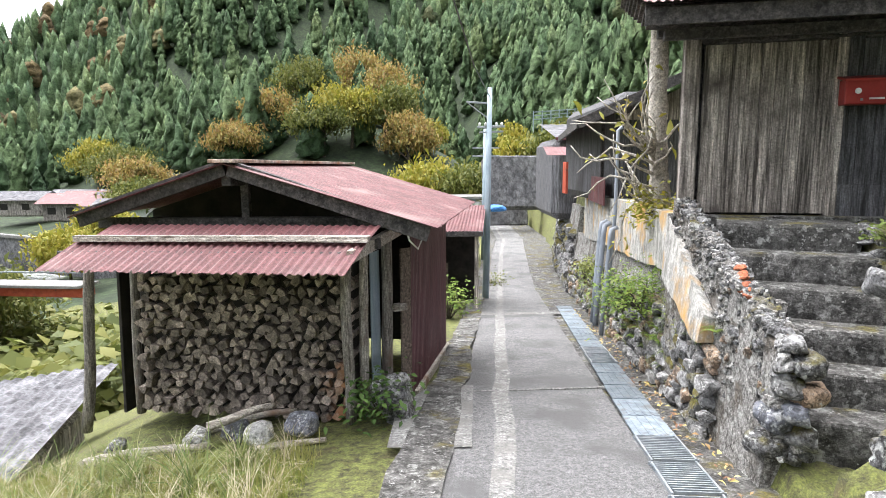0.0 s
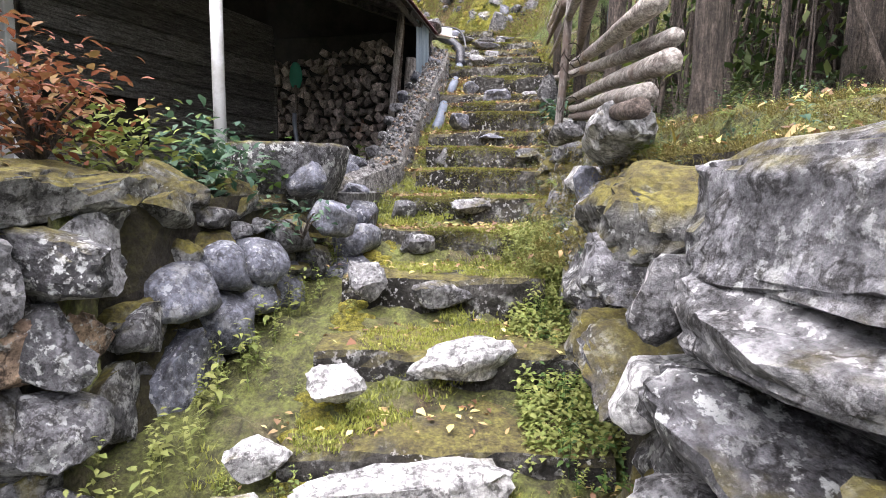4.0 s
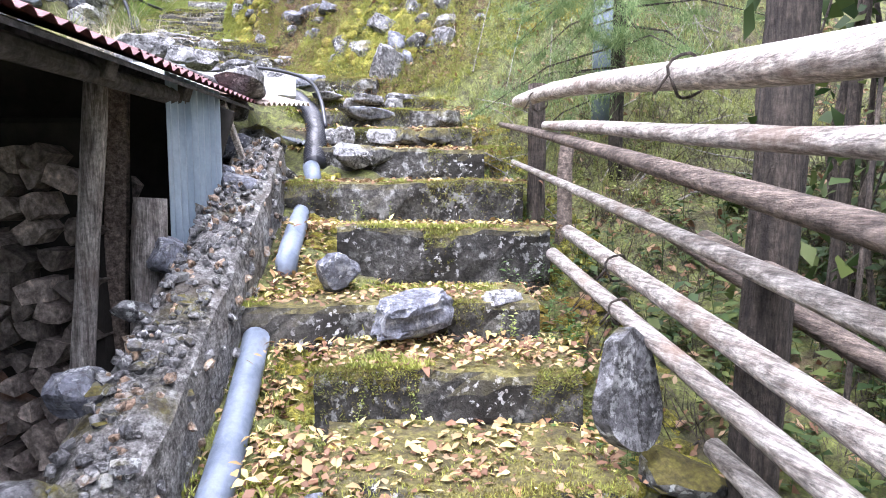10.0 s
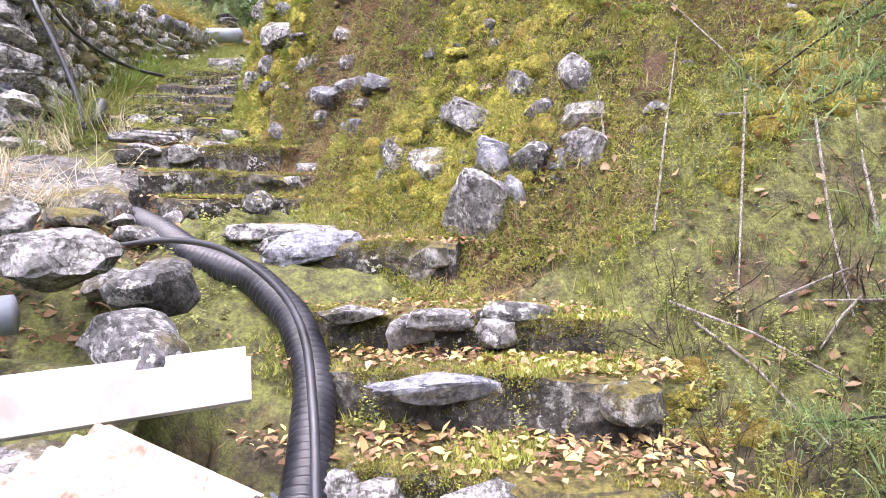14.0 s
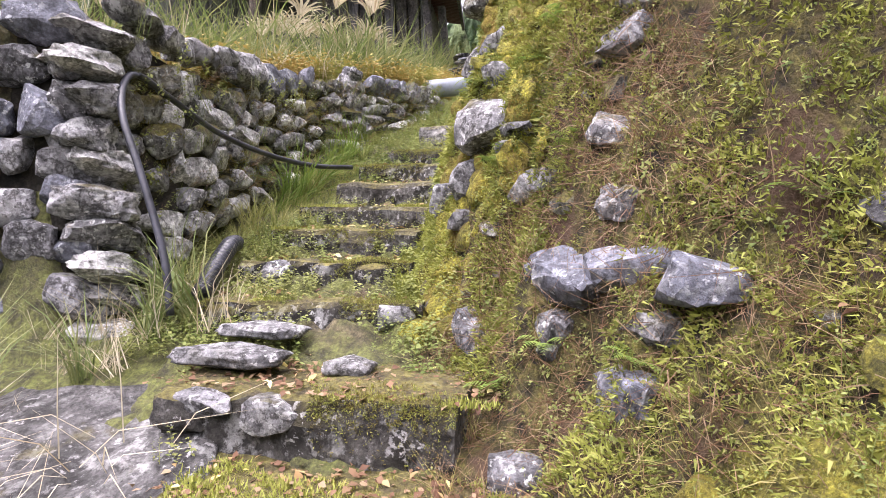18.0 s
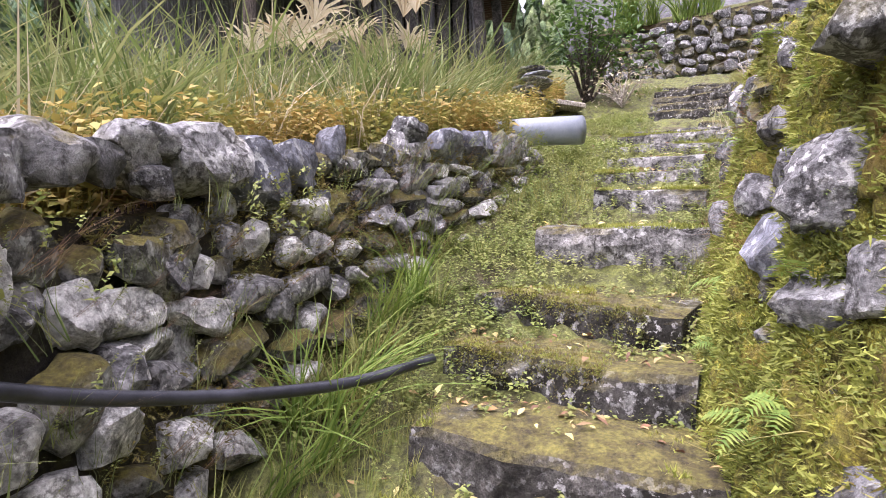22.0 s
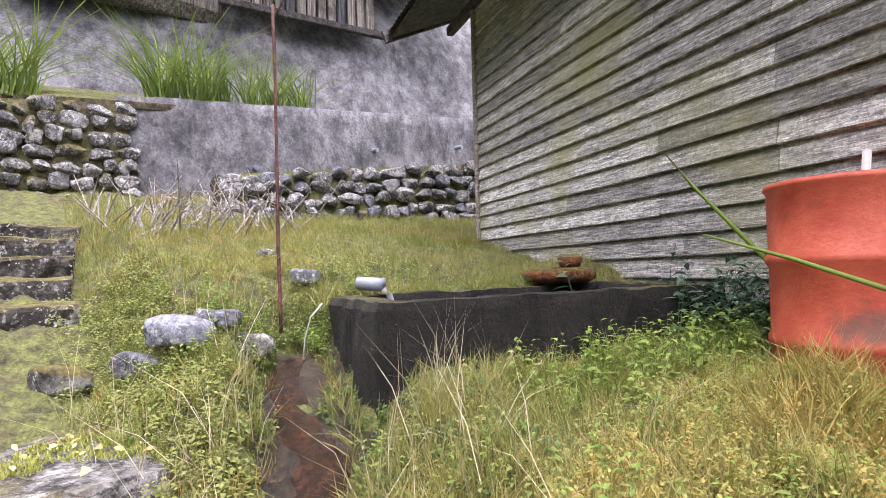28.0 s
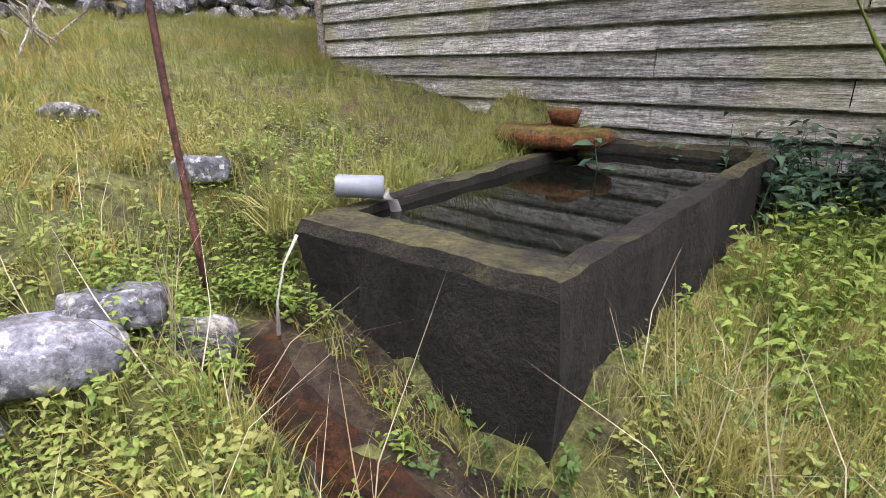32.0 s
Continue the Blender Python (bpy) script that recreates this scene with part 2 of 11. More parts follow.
strip_mat = surf("pale concrete strip", (0.14, 0.14, 0.14), (0.30, 0.30, 0.295), 14.0, 0.9, 0.5, rnd=0.05, stain=(0.16, 0.155, 0.15), stain_scale=3.0)
mortar_mat = surf("pebbly concrete", (0.16, 0.155, 0.15), (0.52, 0.51, 0.50), 26.0, 0.95, 1.0, rnd=0.1, moss=MOSS, moss_amount=0.15, up=0.4, stain=(0.14, 0.12, 0.10), stain_scale=2.5, fine=90.0, rocky=0.7)
render_mat = surf("stained cement render", (0.30, 0.30, 0.29), (0.46, 0.45, 0.43), 4.0, 0.9, 0.3, rnd=0.0, stain=(0.50, 0.30, 0.10), stain_scale=1.6, stain_lo=0.5, stain_hi=0.62, stretch=(1, 1, 0.4))
shotcrete_mat = surf("grey sprayed concrete", (0.07, 0.07, 0.08), (0.19, 0.19, 0.208), 1.6, 0.92, 0.6, rnd=0.0, stain=(0.30, 0.30, 0.32), stain_scale=0.8, stain_lo=0.58, stain_hi=0.78, stretch=(1, 1, 0.7), blotch=0.8, fine=30.0)
wood_v_mat = surf("weathered upright boards", (0.05, 0.042, 0.038), (0.56, 0.51, 0.47), 5.0, 0.85, 0.5, stretch=(5, 5, 0.22), rnd=0.35, stain=(0.075, 0.064, 0.058), stain_scale=1.6, stain_lo=0.52, stain_hi=0.7)
black_wood_mat = surf("blackened boards", (0.02, 0.02, 0.023), (0.17, 0.17, 0.19), 5.0, 0.65, 0.3, stretch=(6, 6, 0.35), rnd=0.3)
siding_mat = surf("green stained siding", (0.20, 0.20, 0.19), (0.88, 0.88, 0.86), 4.0, 0.88, 0.7, stretch=(1.3, 1.3, 16), rnd=0.38, stain=(0.40, 0.40, 0.17), stain_scale=0.9, stain_lo=0.5, stain_hi=0.76, spots=(0.62, 0.62, 0.60))
# darker copy of the siding: the porch's shade is put into its colour
porch_mat = surf("porch siding darkened for shade", (0.06, 0.055, 0.05), (0.26, 0.25, 0.23), 4.0, 0.88, 0.6, stretch=(1.3, 1.3, 16), rnd=0.3)
log_mat = surf("silvery peeled pole", (0.20, 0.165, 0.14), (0.62, 0.58, 0.53), 5.0, 0.75, 0.4, stretch=(1.2, 9, 9), rnd=0.3, stain=(0.20, 0.13, 0.09), stain_scale=2.2, stain_lo=0.56, stain_hi=0.7)
post_mat = surf("silvery upright post", (0.13, 0.11, 0.10), (0.46, 0.43, 0.40), 5.0, 0.8, 0.5, stretch=(9, 9, 0.9), rnd=0.25, stain=(0.14, 0.10, 0.08), stain_scale=2.5, stain_lo=0.56, stain_hi=0.7)
old_log_mat = surf("brown old pole", (0.07, 0.05, 0.04), (0.30, 0.24, 0.20), 5.0, 0.8, 0.5, stretch=(1.2, 9, 9), rnd=0.3)
bark_mat = surf("dark bark", (0.03, 0.024, 0.02), (0.13, 0.105, 0.085), 7.0, 0.95, 0.9, stretch=(5, 5, 0.8), rnd=0.2)
log_end_mat = surf("split firewood", (0.11, 0.09, 0.08), (0.46, 0.39, 0.34), 14.0, 0.85, 0.5, rnd=0.55, stain=(0.50, 0.22, 0.09), stain_scale=0.8, stain_lo=0.6, stain_hi=0.72, blotch=0.5)
red_roof_mat = surf("faded red corrugated iron", (0.085, 0.028, 0.032), (0.165, 0.062, 0.068), 4.0, 0.6, 0.24, stretch=(1, 1, 1), rnd=0.12, stain=(0.22, 0.145, 0.145), stain_scale=1.5, stain_lo=0.55, stain_hi=0.75, metallic=0.1)
purple_mat = surf("purple corrugated iron", (0.055, 0.018, 0.025), (0.13, 0.05, 0.06), 4.0, 0.5, 0.2, stretch=(3, 3, 0.5), rnd=0.1, metallic=0.1)
plate_mat = surf("dull galvanised plate", (0.10, 0.125, 0.155), (0.23, 0.27, 0.31), 9.0, 0.6, 0.2, rnd=0.35, metallic=0.2, stain=(0.13, 0.11, 0.09), stain_scale=4.0, stain_lo=0.55, stain_hi=0.72)
zinc_mat = surf("blue grey zinc sheet", (0.20, 0.27, 0.34), (0.36, 0.43, 0.50), 4.0, 0.45, 0.15, stretch=(2, 2, 0.5), rnd=0.05, metallic=0.3)
rust_mat = surf("rusted zinc sheet", (0.25, 0.11, 0.05), (0.62, 0.58, 0.54), 3.0, 0.7, 0.3, rnd=0.05)
dark_trim_mat = surf("dark weathered timber", (0.02, 0.02, 0.022), (0.11, 0.10, 0.10), 6.0, 0.85, 0.4, stretch=(2, 2, 2), rnd=0.2)
steel_mat = surf("galvanised steel", (0.22, 0.25, 0.28), (0.40, 0.43, 0.46), 10.0, 0.45, 0.15, rnd=0.05, metallic=0.5)
post_steel_mat = surf("dull blue steel post", (0.07, 0.10, 0.13), (0.16, 0.20, 0.25), 5.0, 0.6, 0.15, rnd=0.05)
pole_mat = surf("blue grey steel pole", (0.18, 0.24, 0.29), (0.34, 0.42, 0.48), 4.0, 0.55, 0.15, rnd=0.05, stretch=(1, 1, 0.3))
drain_mat = surf("weathered blue grey plastic", (0.10, 0.125, 0.17), (0.20, 0.235, 0.30), 9.0, 0.55, 0.15, rnd=0.1, stain=(0.10, 0.10, 0.09), stain_scale=9.0, stain_lo=0.58, stain_hi=0.75)
pvc_mat = surf("grey plastic pipe", (0.16, 0.185, 0.225), (0.25, 0.28, 0.33), 3.0, 0.4, 0.08, rnd=0.1)
white_mat = surf("white plastic", (0.66, 0.67, 0.68), (0.80, 0.81, 0.82), 3.0, 0.4, 0.05, rnd=0.03, stain=(0.5, 0.5, 0.47), stain_scale=4.0)
black_plastic_mat = surf("black plastic pipe", (0.012, 0.013, 0.018), (0.04, 0.042, 0.055), 8.0, 0.35, 0.1, rnd=0.1)
orange_mat = surf("faded orange drum paint", (0.36, 0.05, 0.025), (0.52, 0.11, 0.06), 5.0, 0.55, 0.15, rnd=0.03, stain=(0.16, 0.06, 0.04), stain_scale=3.0, stain_lo=0.62, stain_hi=0.7)
red_mat = surf("red enamel", (0.26, 0.02, 0.02), (0.34, 0.035, 0.03), 6.0, 0.4, 0.05, rnd=0.03)
green_sheet_mat = surf("green tarpaulin", (0.012, 0.17, 0.10), (0.03, 0.26, 0.165), 3.0, 0.5, 0.2, rnd=0.05)
# near-black colour standing for the shade inside sheds, stacks and openings
dark_void_mat = surf("near-black interior shade", (0.008, 0.007, 0.006), (0.03, 0.026, 0.022), 6.0, 0.9, 0.2, rnd=0.1)


# ---- builders ----
class Geo:
    """Collects corners and faces of one mesh."""

    def __init__(self):
        self.v, self.f = [], []

    def add(self, verts, faces):
        b = len(self.v)
        self.v += [tuple(p) for p in verts]
        self.f += [tuple(b + i for i in f) for f in faces]
        return self

    def box(self, c, s, m=None, worn=0.0, bevel=0.08):
        """A box with chamfered edges, middle c, size s, turned by the matrix m."""
        hx, hy, hz = s[0] / 2, s[1] / 2, s[2] / 2
        b = min(s) * bevel
        pts = []
        for sx in (-1, 1):
            for sy in (-1, 1):
                for sz in (-1, 1):
                    pts.append(((hx - b) * sx, (hy - b) * sy, hz * sz))
                    pts.append(((hx - b) * sx, hy * sy, (hz - b) * sz))
                    pts.append((hx * sx, (hy - b) * sy, (hz - b) * sz))
        bm = bmesh.new()
        vs = [bm.verts.new(p) for p in pts]
        bmesh.ops.convex_hull(bm, input=vs)
        bm.verts.index_update()
        m = m or Matrix()
        out = []
        for v in bm.verts:
            p = v.co.copy()
            if worn:
                p += Vector((random.uniform(-worn, worn), random.uniform(-worn, worn), random.uniform(-worn, worn)))
            out.append(m @ p + Vector(c))
        self.add(out, [[v.index for v in f.verts] for f in bm.faces])
        bm.free()
        return self

    def beam(self, a, b, w, h, up=(0, 0, 1), worn=0.0):
        """A squared timber from a to b, w wide and h high."""
        a, b = Vector(a), Vector(b)
        d = (b - a)
        x = d.normalized()
        z = (Vector(up) - x * x.dot(Vector(up))).normalized()
        y = z.cross(x)
        m = Matrix((x, y, z)).transposed().to_4x4()
        return self.box((a + b) / 2, (d.length, w, h), m, worn)

    def tube(self, pts, radii, n=10, jitter=0.0, caps=True):
        """A round rod along pts; radii one or one for each point."""
        pts = [Vector(p) for p in pts]
        if not hasattr(radii, "__len__"):
            radii = [radii] * len(pts)
        rings = []
        ref = Vector((0.3, 0.2, 1)).normalized()
        for i, p in enumerate(pts):
            t = (pts[min(i + 1, len(pts) - 1)] - pts[max(i - 1, 0)]).normalized()
            if abs(t.dot(ref)) > 0.95:
                ref = Vector((1, 0.1, 0)).normalized()
            u = (ref - t * ref.dot(t)).normalized()
            w = t.cross(u)
            ring = []
            for j in range(n):
                a = 2 * math.pi * j / n
                r = radii[i] * (1 + random.uniform(-jitter, jitter))
                ring.append(p + u * (r * math.cos(a)) + w * (r * math.sin(a)))
            rings.append(ring)
        base = [q for ring in rings for q in ring]
        faces = [(i * n + j, i * n + (j + 1) % n, (i + 1) * n + (j + 1) % n, (i + 1) * n + j) for i in range(len(pts) - 1) for j in range(n)]
        if caps:
            faces += [tuple(range(n - 1, -1, -1)), tuple(range((len(pts) - 1) * n, len(pts) * n))]
        return self.add(base, faces)

    def log(self, a, b, r0, r1, bend=0.02, n=10, seg=9, jitter=0.05):
        """A natural pole: tapered, slightly bent and knotty."""
        a, b = Vector(a), Vector(b)
        off = [Vector((random.gauss(0, bend), random.gauss(0, bend), random.gauss(0, bend))) for _ in range(3)]
        pts, rad = [], []
        for i in range(seg + 1):
            t = i / seg
            w = math.sin(math.pi * t)
            pts.append(a.lerp(b, t) + off[0] * w + off[1] * math.sin(2 * math.pi * t) * 0.5)
            rad.append((r0 + (r1 - r0) * t) * (1 + random.uniform(-0.05, 0.05)))
        return self.tube(pts, rad, n, jitter)

    def sheet(self, o, u, v, pitch=0.07, amp=0.009, thick=0.003, per=6, sag=0.0, rag=0.0):
        """Corrugated iron: origin o, edge u across the waves, edge v along them."""
        o, u, v = Vector(o), Vector(u), Vector(v)
        nrm = u.cross(v).normalized()
        nu = max(2, int(u.length / pitch * per))
        nv = 6
        pts = []
        for side in (0, 1):
            for i in range(nu + 1):
                w = amp * math.sin(2 * math.pi * i / per)
                cut = 1 + random.uniform(-rag, rag)
                for j in range(nv + 1):
                    t = j / nv
                    pts.append(o + u * (i / nu) + v * (t * cut) + nrm * (w - side * thick - sag * math.sin(math.pi * t) * math.sin(math.pi * i / nu)))
        m = (nu + 1) * (nv + 1)
        idx = lambda s, i, j: s * m + i * (nv + 1) + j
        f = []
        for i in range(nu):
            for j in range(nv):
                f.append((idx(0, i, j), idx(0, i + 1, j), idx(0, i + 1, j + 1), idx(0, i, j + 1)))
                f.append((idx(1, i, j + 1), idx(1, i + 1, j + 1), idx(1, i + 1, j), idx(1, i, j)))
        for i in range(nu):
            f.append((idx(0, i + 1, 0), idx(0, i, 0), idx(1, i, 0), idx(1, i + 1, 0)))
            f.append((idx(0, i, nv), idx(0, i + 1, nv), idx(1, i + 1, nv), idx(1, i, nv)))
        for j in range(nv):
            f.append((idx(0, 0, j), idx(0, 0, j + 1), idx(1, 0, j + 1), idx(1, 0, j)))
            f.append((idx(0, nu, j + 1), idx(0, nu, j), idx(1, nu, j), idx(1, nu, j + 1)))
        return self.add(pts, f)

    def mesh(self, name, mat, smooth=False):
        me = bpy.data.meshes.new(name)
        me.from_pydata(self.v, [], self.f)
        if mat:
            me.materials.append(mat)
        if smooth:
            me.polygons.foreach_set("use_smooth", [True] * len(me.polygons))
        me.update()
        if smooth == "facets":
            me.set_sharp_from_angle(angle=radians(32))
        return me


def thing(name, label, category, kind="", group="", at=(0, 0, 0)):
    """An empty at a thing's base, for its parts."""
    ob = new(name)
    ob.location = at
    ob.empty_display_size = 0.1
    return tagged(ob, label, category, group, kind)


def part(name, g, mat, parent=None, label="", smooth=False, m=None):
    """One mesh object under its thing."""
    ob = new(name, g if isinstance(g, bpy.types.Mesh) else g.mesh(name, mat, smooth))
    if parent:
        ob.parent = parent
        ob.matrix_parent_inverse = base_pose(parent).inverted()
    if m is not None:
        ob.matrix_basis = m
    if label:
        ob["label"] = label
    return ob


def base_pose(ob):
    """A thing's pose in the world, before the scene is evaluated."""
    m = ob.matrix_basis.copy()
    if ob.parent:
        m = base_pose(ob.parent) @ ob.matrix_parent_inverse @ m
    return m


def solid(name, g, mat, label, category, kind="", group="", smooth=False):
    """A thing of one mesh."""
    return tagged(part(name, g, mat, None, "", smooth), label, category, group, kind)


def make_rock(seed, flat=0.75, cuts=7, rough=0.12, sub=3):
    rng = random.Random(seed)
    bm = bmesh.new()
    bmesh.ops.create_icosphere(bm, subdivisions=sub, radius=1.0)
    planes = []
    for _ in range(cuts):
        d = Vector((rng.gauss(0, 1), rng.gauss(0, 1), rng.gauss(0, 1))).normalized()
        planes.append((d, rng.uniform(0.5, 0.82)))
    for v in bm.verts:
        p = v.co.copy()
        p = Vector([math.copysign(abs(c) ** 0.62, c) for c in p]) * 0.82
        for d, lim in planes:
            over = p.dot(d) - lim
            if over > 0:
                p -= d * over * 0.9
        q = p * 1.7 + Vector((seed * 3.1, 0, 0))
        p *= 1 + rough * noise.noise(q) + rough * 0.6 * noise.noise(q * 2.7) + rough * 0.35 * noise.noise(q * 6) + (rough * 0.22 * noise.noise(q * 14) if sub > 3 else 0)
        v.co = Vector((p.x, p.y, p.z * flat))
    g = Geo()
    bm.verts.index_update()
    g.add([v.co for v in bm.verts], [[v.index for v in f.verts] for f in bm.faces])
    bm.free()
    return g


ROCKS = {}


def rock_mesh(i, mat, sub=3):
    """One of twelve rock shapes (past 20: water-worn ones), about a metre across; sub: how finely cut."""
    key = (i if i >= 20 else i % 12, mat.name, sub)
    if key not in ROCKS and i >= 20:
        ROCKS[key] = make_rock(i, 0.9, 3, 0.16, sub).mesh("stone", mat, True)
    if key not in ROCKS:
        ROCKS[key] = make_rock(i % 12 + 1, 0.92, 8 + i % 5, 0.17, sub).mesh("stone", mat, "facets")
    return ROCKS[key]


def rock(name, at, size, mat, parent=None, turn=None, i=None, label="", category=""):
    i = random.randrange(12) if i is None else i
    ob = part(name, rock_mesh(i, mat, 1 if max(size) < 0.1 else (2 if max(size) < 0.2 else 3 if max(size) < 0.42 else 4)), mat, parent)
    rot = turn if turn is not None else (random.uniform(-20, 20), random.uniform(-20, 20), random.uniform(0, 360))
    ob.matrix_basis = pose(*at, *rot) @ Matrix.Diagonal((size[0] / 2, size[1] / 2, size[2] / 2, 1))
    if category:
        tagged(ob, label, category)
    return ob


def lerp_line(line, t):
    """A point at the share t of the length of a line of points."""
    pts = [Vector(p) for p in line]
    lens = [(b - a).length for a, b in zip(pts, pts[1:])]
    d = t * sum(lens)
    for a, b, l in zip(pts, pts[1:], lens):
        if d <= l or b is pts[-1]:
            return a.lerp(b, min(1, d / l))
        d -= l
    return pts[-1]


def smooth_line(line, per=6):
    """A rounded line through the points."""
    p = [Vector(q) for q in line]
    p = [p[0] * 2 - p[1]] + p + [p[-1] * 2 - p[-2]]
    out = []
    for i in range(1, len(p) - 2):
        for k in range(per):
            t = k / per
            out.append(0.5 * (2 * p[i] + (p[i + 1] - p[i - 1]) * t + (2 * p[i - 1] - 5 * p[i] + 4 * p[i + 1] - p[i + 2]) * t * t + (3 * p[i] - p[i - 1] - 3 * p[i + 1] + p[i + 2]) * t ** 3))
    return out + [p[-2]]


def stone_wall(name, foot, top, size, mats, label, depth=0.3, out=(0, 0), limit=300, seed=1, back=mortar_mat, kind="structure", squash=0.8, gap=0.92, recess=0.0):
    """A dry wall between a foot line and a top line: courses of single stones before a rough backing. out: the way it faces."""
    random.seed(seed)
    th = thing(name, label, "stone wall", kind, at=tuple(foot[0]))
    nu = 24
    o = Vector((out[0], out[1], 0)).normalized()
    g = Geo()
    pts, f = [], []
    for i in range(nu + 1):
        a, b = lerp_line(foot, i / nu), lerp_line(top, i / nu)
        for j in range(9):
            t = j / 8
            p = a.lerp(b, t)
            pts.append(p + o * (0.04 * noise.noise(p * 5) - 0.04))
        pts.append(b - o * depth + Vector((0, 0, -0.02)))
        pts.append(a - o * depth)
    for i in range(nu):
        for j in range(10):
            f.append((i * 11 + j, (i + 1) * 11 + j, (i + 1) * 11 + j + 1, i * 11 + j + 1))
    f += [tuple(range(11)), tuple(nu * 11 + j for j in range(10, -1, -1))]
    g.add(pts, f)
    part("backing", g, back, th)
    length = sum((Vector(b) - Vector(a)).length for a, b in zip(foot, foot[1:]))
    k, made = 0.0, 0
    rows = max(1, max(int(round((lerp_line(top, t).z - lerp_line(foot, t).z) / (size * squash))) for t in (0.05, 0.5, 0.95)))
    for r in range(rows):
        s = random.uniform(-0.3, 0.3) * size
        while s < length and made < limit:
            w = size * random.choice((0.6, 0.8, 1.0, 1.0, 1.3, 1.5))
            t = min(1, max(0, (s + w / 2) / length))
            a, b = lerp_line(foot, t), lerp_line(top, t)
            h = (b - a).length / rows
            if h > 0.03:
                q = a.lerp(b, (r + 0.5 + random.uniform(-0.12, 0.12)) / rows) + o * (random.uniform(-0.03, 0.03) - recess)
                d2 = lerp_line(foot, min(1, t + 0.02)) - lerp_line(foot, max(0, t - 0.02))
                yaw = math.degrees(math.atan2(d2.y, d2.x))
                m = random.choice(mats)
                q.z += random.uniform(-0.2, 0.2) * h
                rock("stone", q, (w * 1.06 / gap, size * random.uniform(0.7, 1.0), h * random.uniform(0.85, 1.4) / gap), m, th,
                     (random.uniform(-9, 9), random.uniform(-14, 14), yaw + random.uniform(-8, 8) + random.choice((0, 180))))
                made += 1
            s += w * 0.98
    return th


KINDS = {"p": pale_stone_mat, "s": stone_mat, "b": blue_stone_mat, "m": mossy_stone_mat, "w": warm_stone_mat, "l": white_stone_mat}


def bedded(parent, stones, yaw, out, name="stone", deep=0.75, wide=1.0, spin=14, rounds=None):
    """Single stones bedded in a face: middle, width, height, kind of stone; out: the way the face looks."""
    o = Vector((out[0], out[1], 0)).normalized()
    for x, y, z, w, h, kind in stones:
        d = max(0.10, deep * min(w, h) + 0.04)
        rock(name, Vector((x, y, z)) - o * (0.16 * d), (w * 1.4 * wide, d * 1.5, h * 1.4), KINDS[kind], parent,
             (random.uniform(-10, 10), random.uniform(-spin, spin), yaw + random.uniform(-9, 9)), i=random.choice((0, 2, 3, 5, 7, 8, 9, 11)) if rounds is None else random.choice(rounds))



# ---- the lie of the land ----
PATH_X = np.array([-60, 0.6, 1.6, 2.6, 3.75, 4.78, 5.6, 6.5, 7.5, 8.4, 9.3, 10.3, 11.1, 12.0, 12.8, 13.7, 14.7, 15.5, 16.4, 17.3, 18.3, 19.6, 21.5, 23.0, 60])
PATH_Y = np.array([2.4, 2.4, 2.4, 2.4, 2.25, 2.1, 1.85, 1.6, 1.4, 1.15, 1.05, 0.95, 1.5, 2.1, 2.3, 2.6, 2.65, 2.4, 2.15, 2.05, 1.85, 1.6, 1.2, 0.9, 0.9])
PATH_Z = np.array([-0.28, -0.28, -0.15, 0.08, 0.42, 0.78, 1.0, 1.35, 1.75, 2.2, 2.6, 3.08, 3.5, 3.8, 4.15, 4.5, 4.93, 5.28, 5.7, 5.95, 6.12, 6.5, 7.2, 7.7, 9.0])


def ramp01(v, a, b):
    t = np.clip((v - a) / (b - a), 0, 1)
    return t * t * (3 - 2 * t)


def wave(x, y, s, seed=0.0):
    """Smooth unevenness between about -1 and 1."""
    return (np.sin(x * s + 1.3 * np.sin(y * s * 0.7 + seed)) * np.cos(y * s * 0.9 + 1.1 * np.sin(x * s * 0.6 + 2 * seed)))


def road_z(y):
    return np.where(y < 16, -0.115 * y, -1.84 - 0.022 * (y - 16))


def road_x(y):
    """The middle of the road."""
    return 0.62 + 0.095 * np.clip(y, 0, 30) + 0.0009 * np.clip(y - 14, 0, 40) ** 2


def hill(x, y):
    """Valley and mountains far off."""
    r = np.hypot(x, y)
    az = np.degrees(np.arctan2(x, y))
    bank = -9.0 + 3.5 * ramp01(x, -40, -8)
    ridge = np.interp(az, [-180, -120, -60, -40, -35, -31, -24, -8, 5, 15, 40, 90, 140, 180], [130, 140, 120, 105, 115, 160, 300, 340, 330, 240, 160, 150, 130, 120])
    start = np.interp(az, [-180, -90, -45, -28, -18, 0, 5, 9, 14, 25, 60, 120, 180], [120, 180, 240, 210, 175, 165, 140, 105, 90, 60, 34, 30, 60])
    rise = np.clip((r - start) / 560.0, 0, 1.15)
    m = ridge * (rise ** 0.9) + 30 * wave(x, y, 0.014) * ramp01(r, start, start + 120) + 11 * wave(x, y, 0.037, 2.0) * ramp01(r, start, start + 60)
    bank = bank + 19 * np.exp(-(((x + 24) / 30) ** 2 + ((y - 122) / 28) ** 2)) + 24 * np.exp(-(((x + 70) / 30) ** 2 + ((y - 165) / 34) ** 2))
    return np.where(r > start, bank * (1 - ramp01(r, start, start + 70)) + m, bank)


